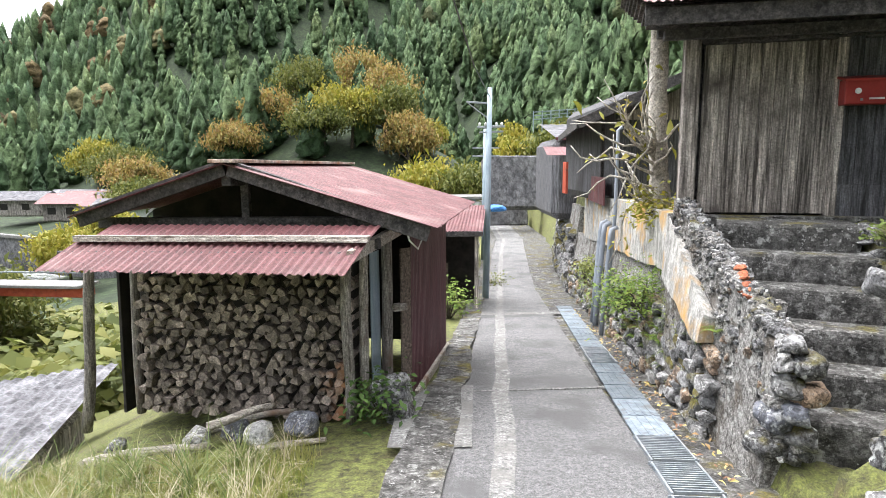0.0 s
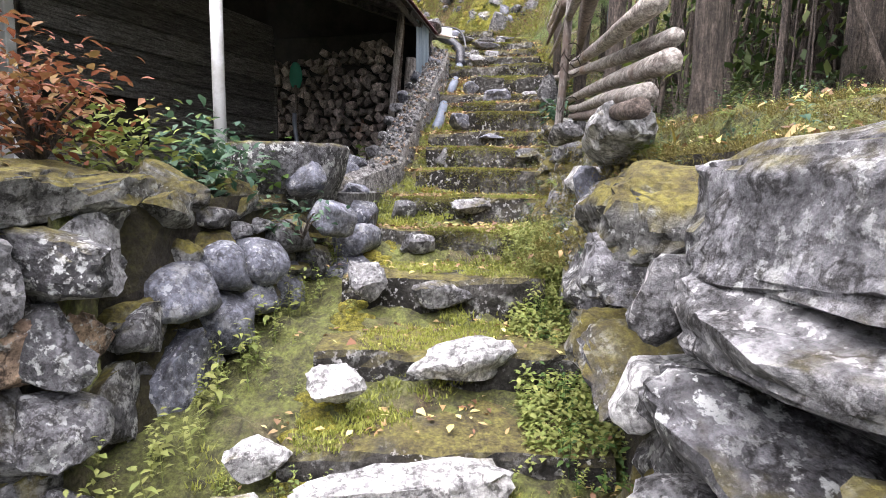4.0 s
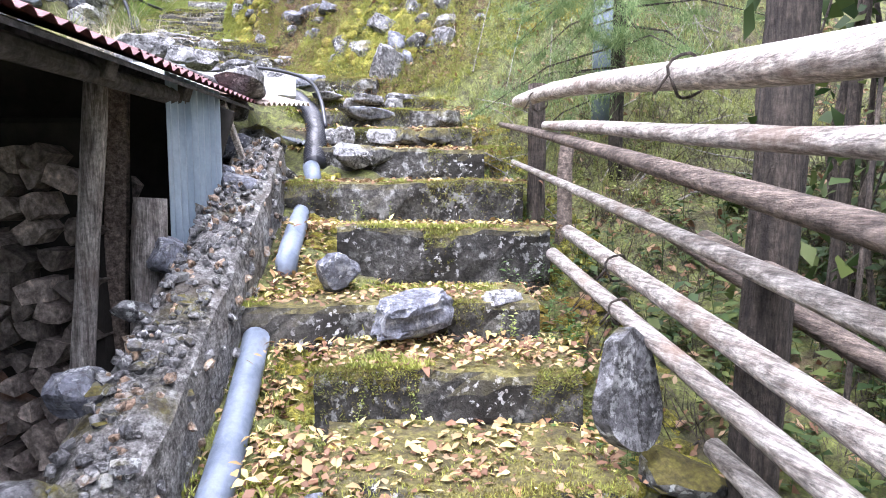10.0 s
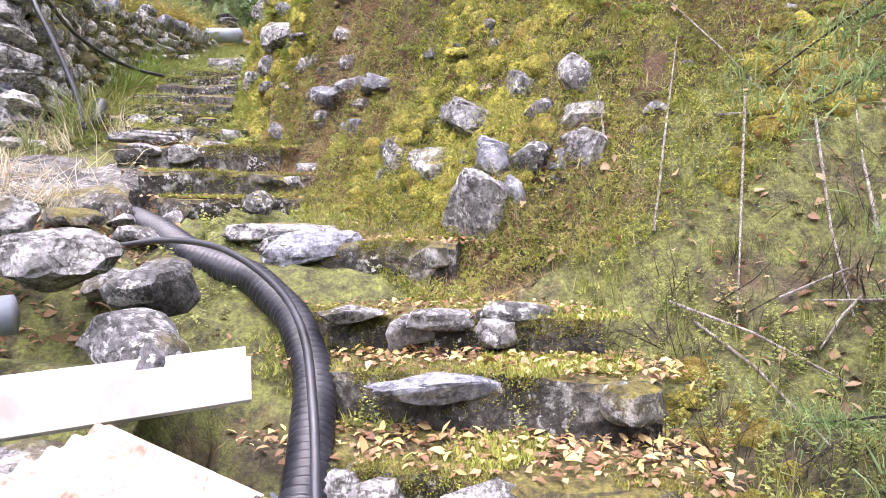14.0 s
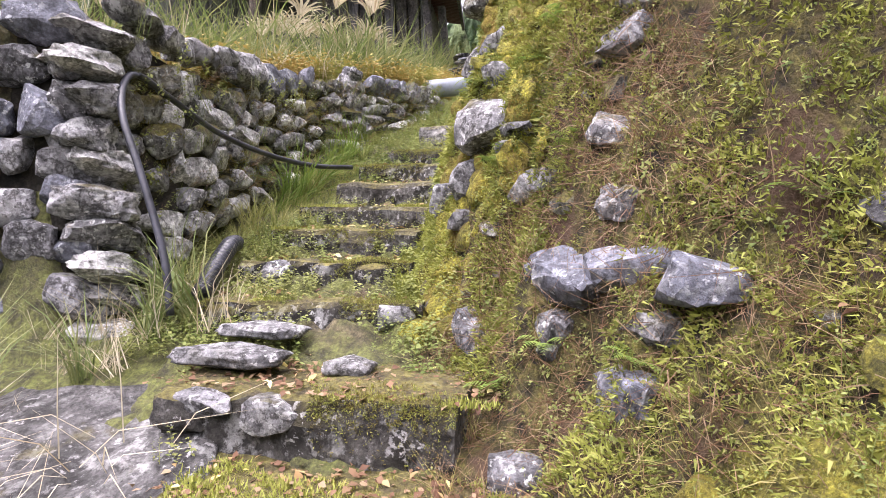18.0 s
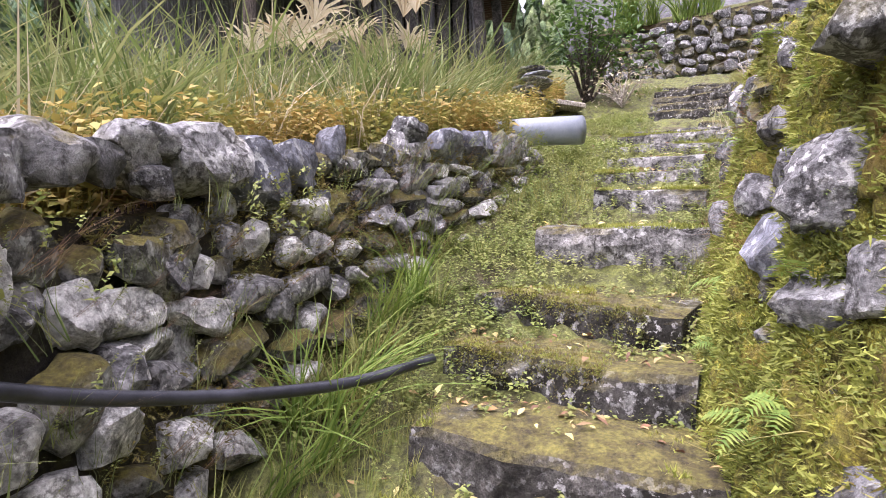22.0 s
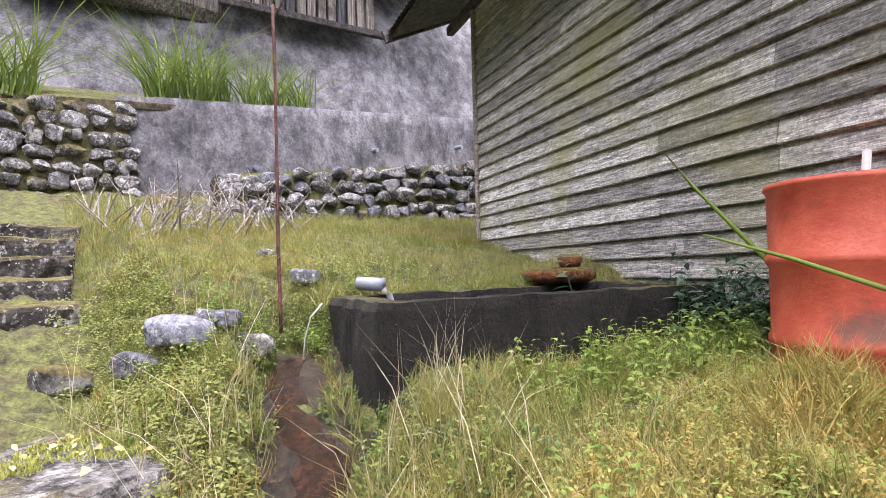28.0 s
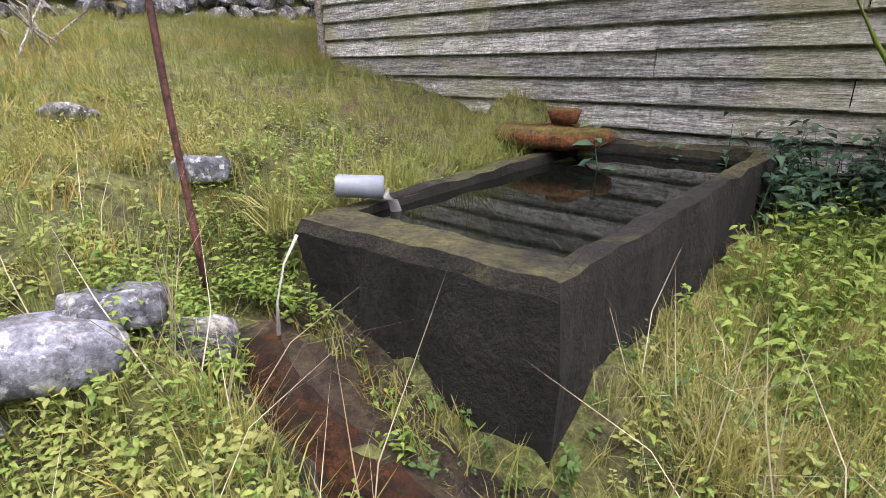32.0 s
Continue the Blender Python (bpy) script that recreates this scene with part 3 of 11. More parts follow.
def bank_shape(x):
    """Right of the path: where the bank begins, its slope, and the height of the terrace above."""
    wr = np.interp(x, [1.7, 2.6, 3.4, 3.95, 4.7, 6, 8, 10, 11, 11.6, 12.3, 12.8, 13.2, 14, 14.8, 15.4, 16, 18, 20], [0.72, 0.72, 0.68, 0.7, 0.7, 0.66, 0.5, 0.5, 0.6, 0.62, 0.6, 0.45, 0.35, 0.42, 0.5, 0.44, 0.4, 0.4, 0.5])
    slope = np.interp(x, [2, 5.2, 6.2, 9.5, 11, 11.8, 12.2, 12.5, 13.2, 13.9, 14.3, 15.5, 16, 16.6, 17, 18.5], [6.0, 1.2, 0.25, 0.28, 0.75, 1.0, 1.2, 1.9, 2.3, 2.8, 4.0, 4.5, 2.0, 0.6, 0.42, 0.95])
    high = np.interp(x, [2, 5, 7, 10, 11.5, 13, 13.8, 14.4, 15, 15.6, 16.2, 17.3, 18.5, 21, 24], [1.3, 1.5, 2.4, 4.2, 6.6, 6.5, 6.3, 6.05, 5.98, 5.98, 6.15, 6.3, 6.66, 7.18, 7.6])
    return wr, slope, high


def land(x, y):
    """Height of the ground."""
    x, y = np.asarray(x, float), np.asarray(y, float)
    yc, zc = np.interp(x, PATH_X, PATH_Y), np.interp(x, PATH_X, PATH_Z)
    d = y - yc
    # right of the path: bank, then the upper terrace
    wr, slope, high = bank_shape(x)
    rough = ramp01(x, 10.4, 11.2) * (1 - ramp01(x, 15.6, 16.4)) * ramp01(-d, wr, wr + 0.2)
    over = np.clip(-d - wr + rough * (0.10 * np.abs(wave(x, 2.6 * y, 4.1, 1.7)) + 0.06 * wave(x, 2.6 * y, 8.7, 0.3) - 0.05), 0, None)
    right = np.minimum(zc + slope * over, np.maximum(high, zc)) + np.where(x > 18, 0.05, 0.12) * np.clip(over - (high - zc) / slope, 0, 30)
    # left of the path
    wleft = np.interp(x, [2, 3, 3.3, 4.2, 5, 5.3, 6, 9, 10, 11, 12, 13, 14, 16, 17, 19], [0.6, 1.15, 1.15, 1.04, 0.92, 0.9, 0.74, 0.74, 0.75, 0.7, 1.0, 1.3, 1.02, 0.8, 0.75, 1.2])
    level = np.interp(x, [2, 3.12, 3.3, 5, 8.9, 9.3, 10.4, 11, 12.6, 12.9, 14, 15.5, 16.7, 18, 21], [0.0, 0.05, 1.0, 1.05, 1.1, 1.1, 3.0, 3.55, 4.05, 5.15, 5.4, 5.7, 5.9, 6.1, 7.0])
    t = np.clip((d - wleft) / 0.16, 0, 1)
    left = zc * (1 - t) + level * t + 0.05 * np.clip(d - wleft - 0.3, 0, 20)
    z = np.where(d < 0, right, left)
    # low rocky lip before the drum
    z = z + 0.10 * ramp01(x, 14.8, 15.2) * (1 - ramp01(x, 16.0, 16.9)) * ramp01(-d, wr, wr + 0.2) * (1 - ramp01(-d, wr + 0.35, wr + 1.5))
    z = z + 0.025 * wave(x, y, 3.1) + 0.012 * wave(x, y, 9.0, 1.0)
    # cushions of moss and buried stones on the bank
    lump = ramp01(-d, wr + 0.02, wr + 0.35) * ramp01(x, 10.4, 10.9) * (1 - ramp01(x, 16.0, 16.6))
    z = z + lump * (0.09 * np.abs(wave(x, y, 5.3, 2.2)) + 0.05 * np.abs(wave(x, y, 11.0, 0.7)) - 0.04)
    # channel worn by the overflow along the front of the tank
    cz = [6.33, 6.20, 6.03, 5.90]
    s_ = np.clip(((x - 18.30) * -0.867 + (y - 0.62) * 0.498) / 1.326, 0, 1)
    ds = np.hypot(x - (18.30 - 1.15 * s_), y - (0.62 + 0.66 * s_))
    z = np.where(ds < 0.8, np.minimum(z, np.interp(s_, [0, 0.34, 0.66, 1], cz) + 1.3 * np.clip(ds - 0.13, 0, 1)), z)
    # house terrace beside the lane
    edge = 2.42 + 0.122 * np.clip(y - 4, 0, 30)
    house = (x > edge) & (y > 3.4) & (x < 9.2)
    z = np.where(house, np.where(y > 8, 1.08 - 0.03 * (y - 8), 1.08), z)
    z = np.where((x > 1.9) & (x < 3.22 + 0.1 * (y - 3.4)) & (y > 2.95) & (y < 5.15), -0.25, z)
    # lane
    rz = road_z(y)
    lane = np.where(y > 4.2, x < edge, x < 2.05)
    east = np.where(y > 14, rz + 3.0 + 0.25 * np.clip(x - road_x(y) - 2, 0, 60), z)
    z = np.where((x >= 2) & (y > 14), east, z)
    dl = np.clip(-0.9 - x + 0.095 * np.clip(y, 0, 30), 0, None)
    west = np.maximum(rz - 0.04 - 0.1 * np.clip(dl, 0, 2.6) - 0.42 * np.clip(dl - 2.6, 0, 16), -9.0)
    z = np.where(lane, west, z)
    z = np.where((x < 2.6) & (y < 1.2) & ~(x > 1.9), rz - 0.04 - 0.1 * np.clip(dl, 0, 2.6) - 0.42 * np.clip(dl - 2.6, 0, 14), z)
    far = hill(x, y)
    r = np.hypot(x - 8, y - 5)
    w = ramp01(r, 26, 60)
    rise_e = np.where(x > 15, 0.35 * np.clip(x - 24, 0, 60) + 0.25 * np.clip(-y - 5, 0, 60), 0)
    return (z + np.where(r > 14, rise_e, 0)) * (1 - w) + far * w


def ground_z(x, y):
    return float(land(np.array([x]), np.array([y]))[0])


def spaced(a, b, fine, far_lo, far_hi, grow=1.13):
    mid = list(np.arange(a, b + 1e-6, fine))
    lo, hi, s = [], [], fine
    p = a
    while p > far_lo:
        s *= grow
        p -= s
        lo.append(p)
    p, s = b, fine
    while p < far_hi:
        s *= grow
        p += s
        hi.append(p)
    return np.array(lo[::-1] + mid + hi)


gx, gy = spaced(-1.2, 20.5, 0.075, -700, 700), spaced(-1.0, 5.2, 0.05, -500, 700)
XX, YY = np.meshgrid(gx, gy, indexing="ij")
ZZ = land(XX, YY)
near_mask = (XX > 1.9) & (XX < 24) & (YY > -6) & (YY < 9)
ZZ = ZZ + near_mask * (0.02 * wave(XX, YY, 17.0, 3.0) + 0.012 * np.random.RandomState(3).normal(0, 1, ZZ.shape))
nx, ny = XX.shape
ids = np.arange(nx * ny).reshape(nx, ny)
quads = np.stack([ids[:-1, :-1], ids[1:, :-1], ids[1:, 1:], ids[:-1, 1:]], -1).reshape(-1, 4)
me = bpy.data.meshes.new("ground")
me.from_pydata(np.stack([XX, YY, ZZ], -1).reshape(-1, 3).tolist(), [], quads.tolist())
me.polygons.foreach_set("use_smooth", [True] * len(me.polygons))
me.materials.append(soil_mat)
me.materials.append(forest_floor_mat)
me.materials.append(bank_mat)
far_face = (np.hypot(XX - 8, YY - 5) > 48).astype(np.int32)
on_face = (XX > 10.7 + 0.3 * wave(XX, YY, 2.0)) & (XX < 16.2) & (YY < np.interp(XX, PATH_X, PATH_Y) - 0.45) & (YY > -2.5)
me.polygons.foreach_set("material_index", np.where(on_face, 2, far_face)[:-1, :-1].reshape(-1).astype(np.int32))
ground = tagged(new("ground", me), "mossy stony soil of a steep mountain village", "ground", kind="structure")

# ---- lane ----
ys = np.concatenate([np.arange(-8, 18, 0.35), np.arange(18, 46, 1.0)])


def ribbon(x0, x1, lift, n=8, wob=0.0):
    """A strip along the lane between two offsets from its middle."""
    pts, f = [], []
    for i, y in enumerate(ys):
        z, c = float(road_z(y)), float(road_x(y))
        for j in range(n + 1):
            t = j / n
            x = c + x0 + (x1 - x0) * t
            if wob and j in (0, n):
                x += wob * noise.noise(Vector((x, y * 1.7, 3)))
            pts.append((x, y, z + lift + 0.006 * noise.noise(Vector((x * 2, y * 2, 0)))))
        pts += [(c + x1 + 0.0, y, z - 0.25), (c + x0, y, z - 0.25)]
    m = n + 3
    for i in range(len(ys) - 1):
        for j in range(m):
            f.append((i * m + j, i * m + (j + 1) % m, (i + 1) * m + (j + 1) % m, (i + 1) * m + j))
    f += [tuple(range(m - 1, -1, -1)), tuple((len(ys) - 1) * m + j for j in range(m))]
    return Geo().add(pts, f)


road = solid("road", ribbon(-0.95, 0.43, 0.03, 10, 0.02), asphalt_mat, "worn grey asphalt lane sloping downhill", "road", "structure")
part("patch_strip", ribbon(-0.66, -0.50, 0.036, 3, 0.05), strip_mat, road, "pale concrete repair strip")
part("gutter_strip", ribbon(0.40, 1.75, -0.005, 5, 0.02), bare_step_mat, road, "stained concrete gutter under the wall")
kerb = solid("pavement", ribbon(-1.30, -0.95, 0.05, 3, 0.09), bare_step_mat, "cracked pale concrete edge of the lane", "pavement", "structure")

jg = Geo()
for yj, w_ in ((11.1, 0.16), (5.6, 0.03)):
    c = float(road_x(yj))
    jg.beam((c - 1.3, yj - 0.1, float(road_z(yj)) + 0.037), (c + 0.85, yj + 0.05, float(road_z(yj)) + 0.037), w_, 0.012)
part("repair_patch", Geo().add([(-0.42, 4.0, float(road_z(4.0)) + 0.04), (0.2, 4.0, float(road_z(4.0)) + 0.04), (0.30, 5.72, float(road_z(5.72)) + 0.04), (-0.12, 5.76, float(road_z(5.76)) + 0.04), (-0.42, 5.0, float(road_z(5.0)) + 0.04)], [(0, 1, 2, 3, 4)]), strip_mat, road, "pale concrete patch")
part("joint", jg, strip_mat, road, "pale joints across the lane")

# drain with grating along the lane
drain = thing("drain_cover", "galvanised steel grating over a roadside drain", "drain cover", at=(1.5, 3.0, -0.3))
for i in range(22):
    y0 = 1.2 + i * 0.5
    z0 = -0.115 * (y0 + 0.24) + 0.045
    xm = float(road_x(y0 + 0.24)) + 0.59 + 0.025 * (y0 - 4)
    tilt = Matrix.Rotation(-math.atan(0.115), 4, "X") @ Matrix.Rotation(-0.095, 4, "Z")
    if i < 6 or i in (11, 12):
        g = Geo()
        for s in (-0.15, 0.15):
            g.box((xm + s, y0 + 0.24, z0), (0.014, 0.48, 0.03), tilt)
        for k in range(14):
            g.box((xm, y0 + 0.02 + k * 0.034, z0 - 0.115 * (k * 0.034 - 0.22)), (0.30, 0.008, 0.022), tilt)
        part("grating", g, steel_mat, drain)
    else:
        g = Geo().box((xm, y0 + 0.24, z0 - 0.006), (0.31, 0.485, 0.018), tilt)
        for s in (-0.10, -0.035, 0.035, 0.10):
            g.box((xm + s, y0 + 0.24, z0 + 0.004), (0.022, 0.47, 0.008), tilt)
        part("plate", g, plate_mat, drain, "ribbed steel cover plate")

# ---- stone stairs up the hill: nose left, nose right, height ----
FLIGHT = [
    (2.85, 2.85, 2.80, 1.75, 0.24), (3.25, 2.80, 3.18, 1.75, 0.35), (3.75, 2.75, 3.65, 1.72, 0.53), (4.28, 2.68, 4.16, 1.72, 0.74),
    (4.92, 2.52, 4.65, 1.68, 0.91), (5.48, 2.32, 5.20, 1.48, 1.09), (6.00, 2.25, 5.62, 1.38, 1.28),
    (6.33, 2.15, 5.98, 1.25, 1.47), (6.80, 2.10, 6.46, 1.10, 1.63), (7.09, 1.72, 6.98, 0.98, 1.85),
    (7.69, 1.68, 7.40, 0.88, 2.02), (8.08, 1.95, 7.88, 0.80, 2.16), (8.47, 1.50, 8.24, 0.56, 2.42),
    (9.06, 1.72, 8.62, 0.52, 2.64), (9.58, 1.50, 9.22, 0.50, 2.86), (9.93, 1.45, 9.58, 0.45, 3.02),
]
FLIGHT_UPPER = [
    (10.28, 1.42, 9.92, 0.42, 3.19), (10.60, 1.50, 10.25, 0.45, 3.32), (11.15, 1.75, 10.85, 0.85, 3.56), (11.58, 2.25, 11.72, 1.35, 3.77),
    (11.80, 2.40, 12.00, 1.45, 3.92), (12.26, 2.66, 12.28, 1.70, 4.11), (12.85, 2.95, 12.98, 2.00, 4.30), (13.30, 3.05, 13.30, 2.15, 4.44),
    (13.70, 3.12, 13.55, 2.20, 4.59), (14.00, 3.10, 13.85, 2.20, 4.72), (14.34, 3.00, 14.15, 2.18, 4.89), (14.75, 3.00, 14.50, 2.20, 5.04),
    (15.15, 2.97, 14.82, 2.20, 5.18), (15.50, 2.75, 15.40, 2.02, 5.43),
]
FLIGHT_TOP = [
    (16.08, 2.50, 15.95, 1.95, 5.62), (16.38, 2.50, 16.35, 1.90, 5.74), (16.75, 2.42, 16.50, 1.88, 5.85), (17.10, 2.45, 17.00, 1.70, 5.97),
    (17.45, 2.34, 17.32, 1.62, 6.08), (17.75, 2.20, 17.65, 1.45, 6.16), (19.70, 1.95, 19.50, 1.20, 6.62), (20.05, 1.90, 19.85, 1.15, 6.76),
    (20.40, 1.85, 20.20, 1.05, 6.90), (20.75, 1.80, 20.55, 0.95, 7.04), (21.30, 1.70, 21.00, 0.80, 7.18),
]
stairs = thing("stone_stairs", "mossy stone and concrete steps climbing the slope", "stairs", "structure", at=(2.8, 2.3, 0.1))


def step_block(xl, yl, xr, yr, z, depth, height, seed, wear=0.045):
    """One step: a rough block with a worn nose, a noisy riser and an uneven tread."""
    l, r = Vector((xl, yl, z)), Vector((xr, yr, z))
    across = (r - l)
    back = Vector((-across.y, across.x, 0)).normalized()
    if back.x < 0:
        back = -back
    nu = max(8, int(across.length / 0.06))
    prof = [(0.0, -height), (0.0, -height * 0.75), (0.0, -height * 0.5), (0.0, -height * 0.25), (0.006, -0.03), (0.02, -0.006), (0.06, 0.0), (depth * 0.35, 0.0), (depth * 0.7, 0.0), (depth, -0.005), (depth, -height)]
    pts, f = [], []
    for i in range(nu + 1):
        t = i / nu
        for j, (b, h) in enumerate(prof):
            p = l + across * t + back * b + Vector((0, 0, h))
            q = Vector((p.x * 4, p.y * 4, p.z * 4 + seed))
            amp = wear if j < 9 else 0.0
            p += back * (amp * noise.noise(q) + 0.6 * amp * noise.noise(q * 3.1)) + Vector((0, 0, 0.65 * wear * noise.noise(q * 0.8 + Vector((0, 5, 0))) + 0.15 * wear * noise.noise(q * 4)))
            pts.append(p)
    m = len(prof)
    for i in range(nu):
        for j in range(m):
            f.append((i * m + j, (i + 1) * m + j, (i + 1) * m + (j + 1) % m, i * m + (j + 1) % m))
    f += [tuple(range(m)), tuple(nu * m + j for j in range(m - 1, -1, -1))]
    g = Geo().add(pts, f)
    return g


ALL_STEPS = FLIGHT + FLIGHT_UPPER + FLIGHT_TOP
NOSES = []
for i, (xl, yl, xr, yr, z) in enumerate(ALL_STEPS):
    if i + 1 < len(ALL_STEPS):
        n = ALL_STEPS[i + 1]
        dist = math.hypot((n[0] + n[2] - xl - xr) / 2, (n[1] + n[3] - yl - yr) / 2)
    else:
        dist = 0.4
    block = step_block(xl, yl, xr, yr, z, min(dist + 0.08, 0.75), 0.30, i * 7.0)
    NOSES.append(np.array([tuple(p) for p in block.v]).reshape(-1, 11, 3))
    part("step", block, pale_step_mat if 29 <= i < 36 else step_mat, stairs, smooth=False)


# ================= lower village =================
WALL_O, WALL_U, WALL_N = Vector((2.34, 5.73, 0)), Vector((0.9787, -0.2052, 0)), Vector((-0.2052, -0.9787, 0))


def hw(s, out, z):
    """A point by the old house's front: along it, out from it, height."""
    p = WALL_O + WALL_U * s + WALL_N * out
    return Vector((p.x, p.y, z))


HM = Matrix((WALL_U, -WALL_N, Vector((0, 0, 1)))).transposed().to_4x4()


def hbox(g, s0, s1, o0, o1, z0, z1, worn=0.0):
    return g.box(hw((s0 + s1) / 2, (o0 + o1) / 2, (z0 + z1) / 2), (abs(s1 - s0), abs(o1 - o0), z1 - z0), HM, worn, 0.06)


# concrete steps to the old house
entry = thing("entrance_steps", "dark concrete entrance steps with moss along the joints", "steps", "structure", at=(2.6, 3.4, -0.3))
for i in range(6):
    xl, yl, z = 2.12 + 0.05 * i, 3.50 + 0.307 * i, 0.03 + 0.2175 * i
    wdt = 0.98 if i < 2 else 0.95
    l, r = Vector((xl, yl, z)), Vector((xl + wdt, yl - 0.40 - 0.01 * i, z))
    part("step", step_block(l.x, l.y, r.x, r.y, z, 0.42 if i < 5 else 0.6, 0.34, 50 + i * 5, 0.012), bare_step_mat, entry)

# old house
house = thing("old_house", "old house clad in weathered unpainted boards, dark eaves", "house", at=tuple(hw(1.5, -1, 1.08)))
part("sill", hbox(Geo(), -0.1, 3.7, -0.1, 0.16, 1.02, 1.13), bare_step_mat, house, "worn stone sill")
part("post", hbox(Geo(), -0.04, 0.10, -0.05, 0.06, 1.13, 2.9, 0.004), wood_v_mat, house)
for i in range(9):
    s0 = 0.14 + i * 0.124
    part("board", hbox(Geo(), s0, s0 + 0.121, -0.03, 0.012 + 0.006 * (i % 3), 1.15, 2.72, 0.002), wood_v_mat, house)
part("door_frame", hbox(Geo(), 1.25, 1.34, -0.04, 0.05, 1.13, 2.9, 0.003), wood_v_mat, house)
part("door_head", hbox(Geo(), 0.1, 1.25, -0.04, 0.05, 2.72, 2.80, 0.003), dark_trim_mat, house)
for i in range(15):
    s0 = 1.345 + i * 0.139
    m = black_wood_mat if i < 10 else wood_v_mat
    part("board", hbox(Geo(), s0, s0 + 0.136, -0.03, 0.004 * (i % 3), 1.42, 2.95, 0.002), m, house)
    part("board", hbox(Geo(), s0, s0 + 0.136, -0.02, 0.012 + 0.004 * (i % 2), 1.13, 1.42, 0.002), wood_v_mat if i > 2 else black_wood_mat, house)
part("corner_post", hbox(Geo(), 3.42, 3.50, 0.0, 0.10, 1.1, 3.0, 0.002), white_mat, house, "pale slim post")
for i in range(4):
    s0 = 3.5 + i * 0.13
    part("board", hbox(Geo(), s0, s0 + 0.127, -0.03, 0.01, 1.1, 3.0, 0.002), wood_v_mat, house)
g = Geo().box(hw(2.3, -2.2, 2.0), (3.4, 0.1, 1.9), HM)
part("back_wall", g, black_wood_mat, house)
part("side_wall", Geo().beam(hw(-0.02, -0.06, 2.0), hw(0.55, -2.2, 2.0), 0.05, 2.0), wood_v_mat, house)
# added dark panel, so no bright background shows between post and boards
part("backing", hbox(Geo(), 0.0, 3.95, -0.11, -0.06, 1.05, 2.95), dark_trim_mat, house, "dark panel added to close the gaps behind the boards")
for i in range(11):
    s0 = -0.35 + i * 0.42
    part("rafter", Geo().beam(hw(s0, 0.72, 2.80), hw(s0, -2.3, 3.75), 0.06, 0.08), dark_trim_mat, house)
for i in range(9):
    o = 0.72 - i * 0.36
    zz = 2.86 + (0.72 - o) * 0.315
    part("soffit_board", Geo().beam(hw(-0.45, o - 0.17, zz), hw(4.2, o - 0.17, zz), 0.34, 0.02, (0, 0.3, 1)), dark_trim_mat, house)
part("fascia", Geo().beam(hw(-0.5, 0.76, 2.83), hw(4.25, 0.76, 2.83), 0.03, 0.14), dark_trim_mat, house)
rv = hw(-0.5, -2.4, 3.93) - hw(-0.5, 0.86, 2.93)
part("roof", Geo().sheet(hw(-0.5, 0.86, 2.93), hw(4.3, 0.86, 2.93) - hw(-0.5, 0.86, 2.93), rv), red_roof_mat, house)
part("beam", Geo().beam(hw(-0.3, 0.45, 2.74), hw(4.0, 0.45, 2.74), 0.09, 0.09, worn=0.004), dark_trim_mat, house)
part("beam", Geo().beam(hw(-0.3, 0.02, 2.86), hw(4.0, 0.02, 2.86), 0.10, 0.12, worn=0.004), dark_trim_mat, house)
for i in range(7):
    s0 = 0.2 + i * 0.4
    part("lath", Geo().beam(hw(s0, 0.2 + 0.04 * (i % 3), 2.70), hw(s0 + 0.55, 0.28, 2.71), 0.05, 0.02), dark_trim_mat, house)

# red letter box
box = thing("letter_box", "red metal letter box hung on black boards", "letter box", at=tuple(hw(1.6, 0.02, 2.13)))
letter_body = part("body", hbox(Geo(), 1.28, 1.64, 0.05, 0.19, 2.13, 2.35), red_mat, box)
part("lid", Geo().beam(hw(1.26, 0.13, 2.36), hw(1.66, 0.13, 2.36), 0.19, 0.022, (0, -0.25, 1)), red_mat, box)
disc = Geo().tube([hw(1.38, 0.188, 2.245), hw(1.38, 0.196, 2.245)], 0.026, 16)
part("emblem", disc, white_mat, letter_body, "round white emblem")
part("label", hbox(Geo(), 1.47, 1.59, 0.188, 0.196, 2.17, 2.185), white_mat, letter_body, "small pale name strip")
part("lock", Geo().tube([hw(1.41, 0.188, 2.17), hw(1.41, 0.198, 2.17)], 0.012, 10), steel_mat, letter_body)

# covered washing machine beside the door
mach = thing("covered_machine", "outdoor appliance under a green tarpaulin on a dark stand", "appliance", at=(4.35, 4.62, 1.08))
MM = Matrix.Rotation(radians(-14), 4, "Z")
part("cabinet", Geo().box((4.42, 4.56, 1.62), (0.13, 0.5, 0.56), MM), white_mat, mach, "white plastic cabinet corner")
for sx in (-0.3, 0.25):
    for sy in (-0.18, 0.18):
        part("leg", Geo().box((4.35 + sx, 4.62 + sy, 1.22), (0.04, 0.04, 0.3), MM), dark_trim_mat, mach)
part("stand", Geo().box((4.33, 4.62, 1.37), (0.74, 0.46, 0.04), MM), dark_trim_mat, mach)
pts, f = [], []
NU, NV = 26, 16
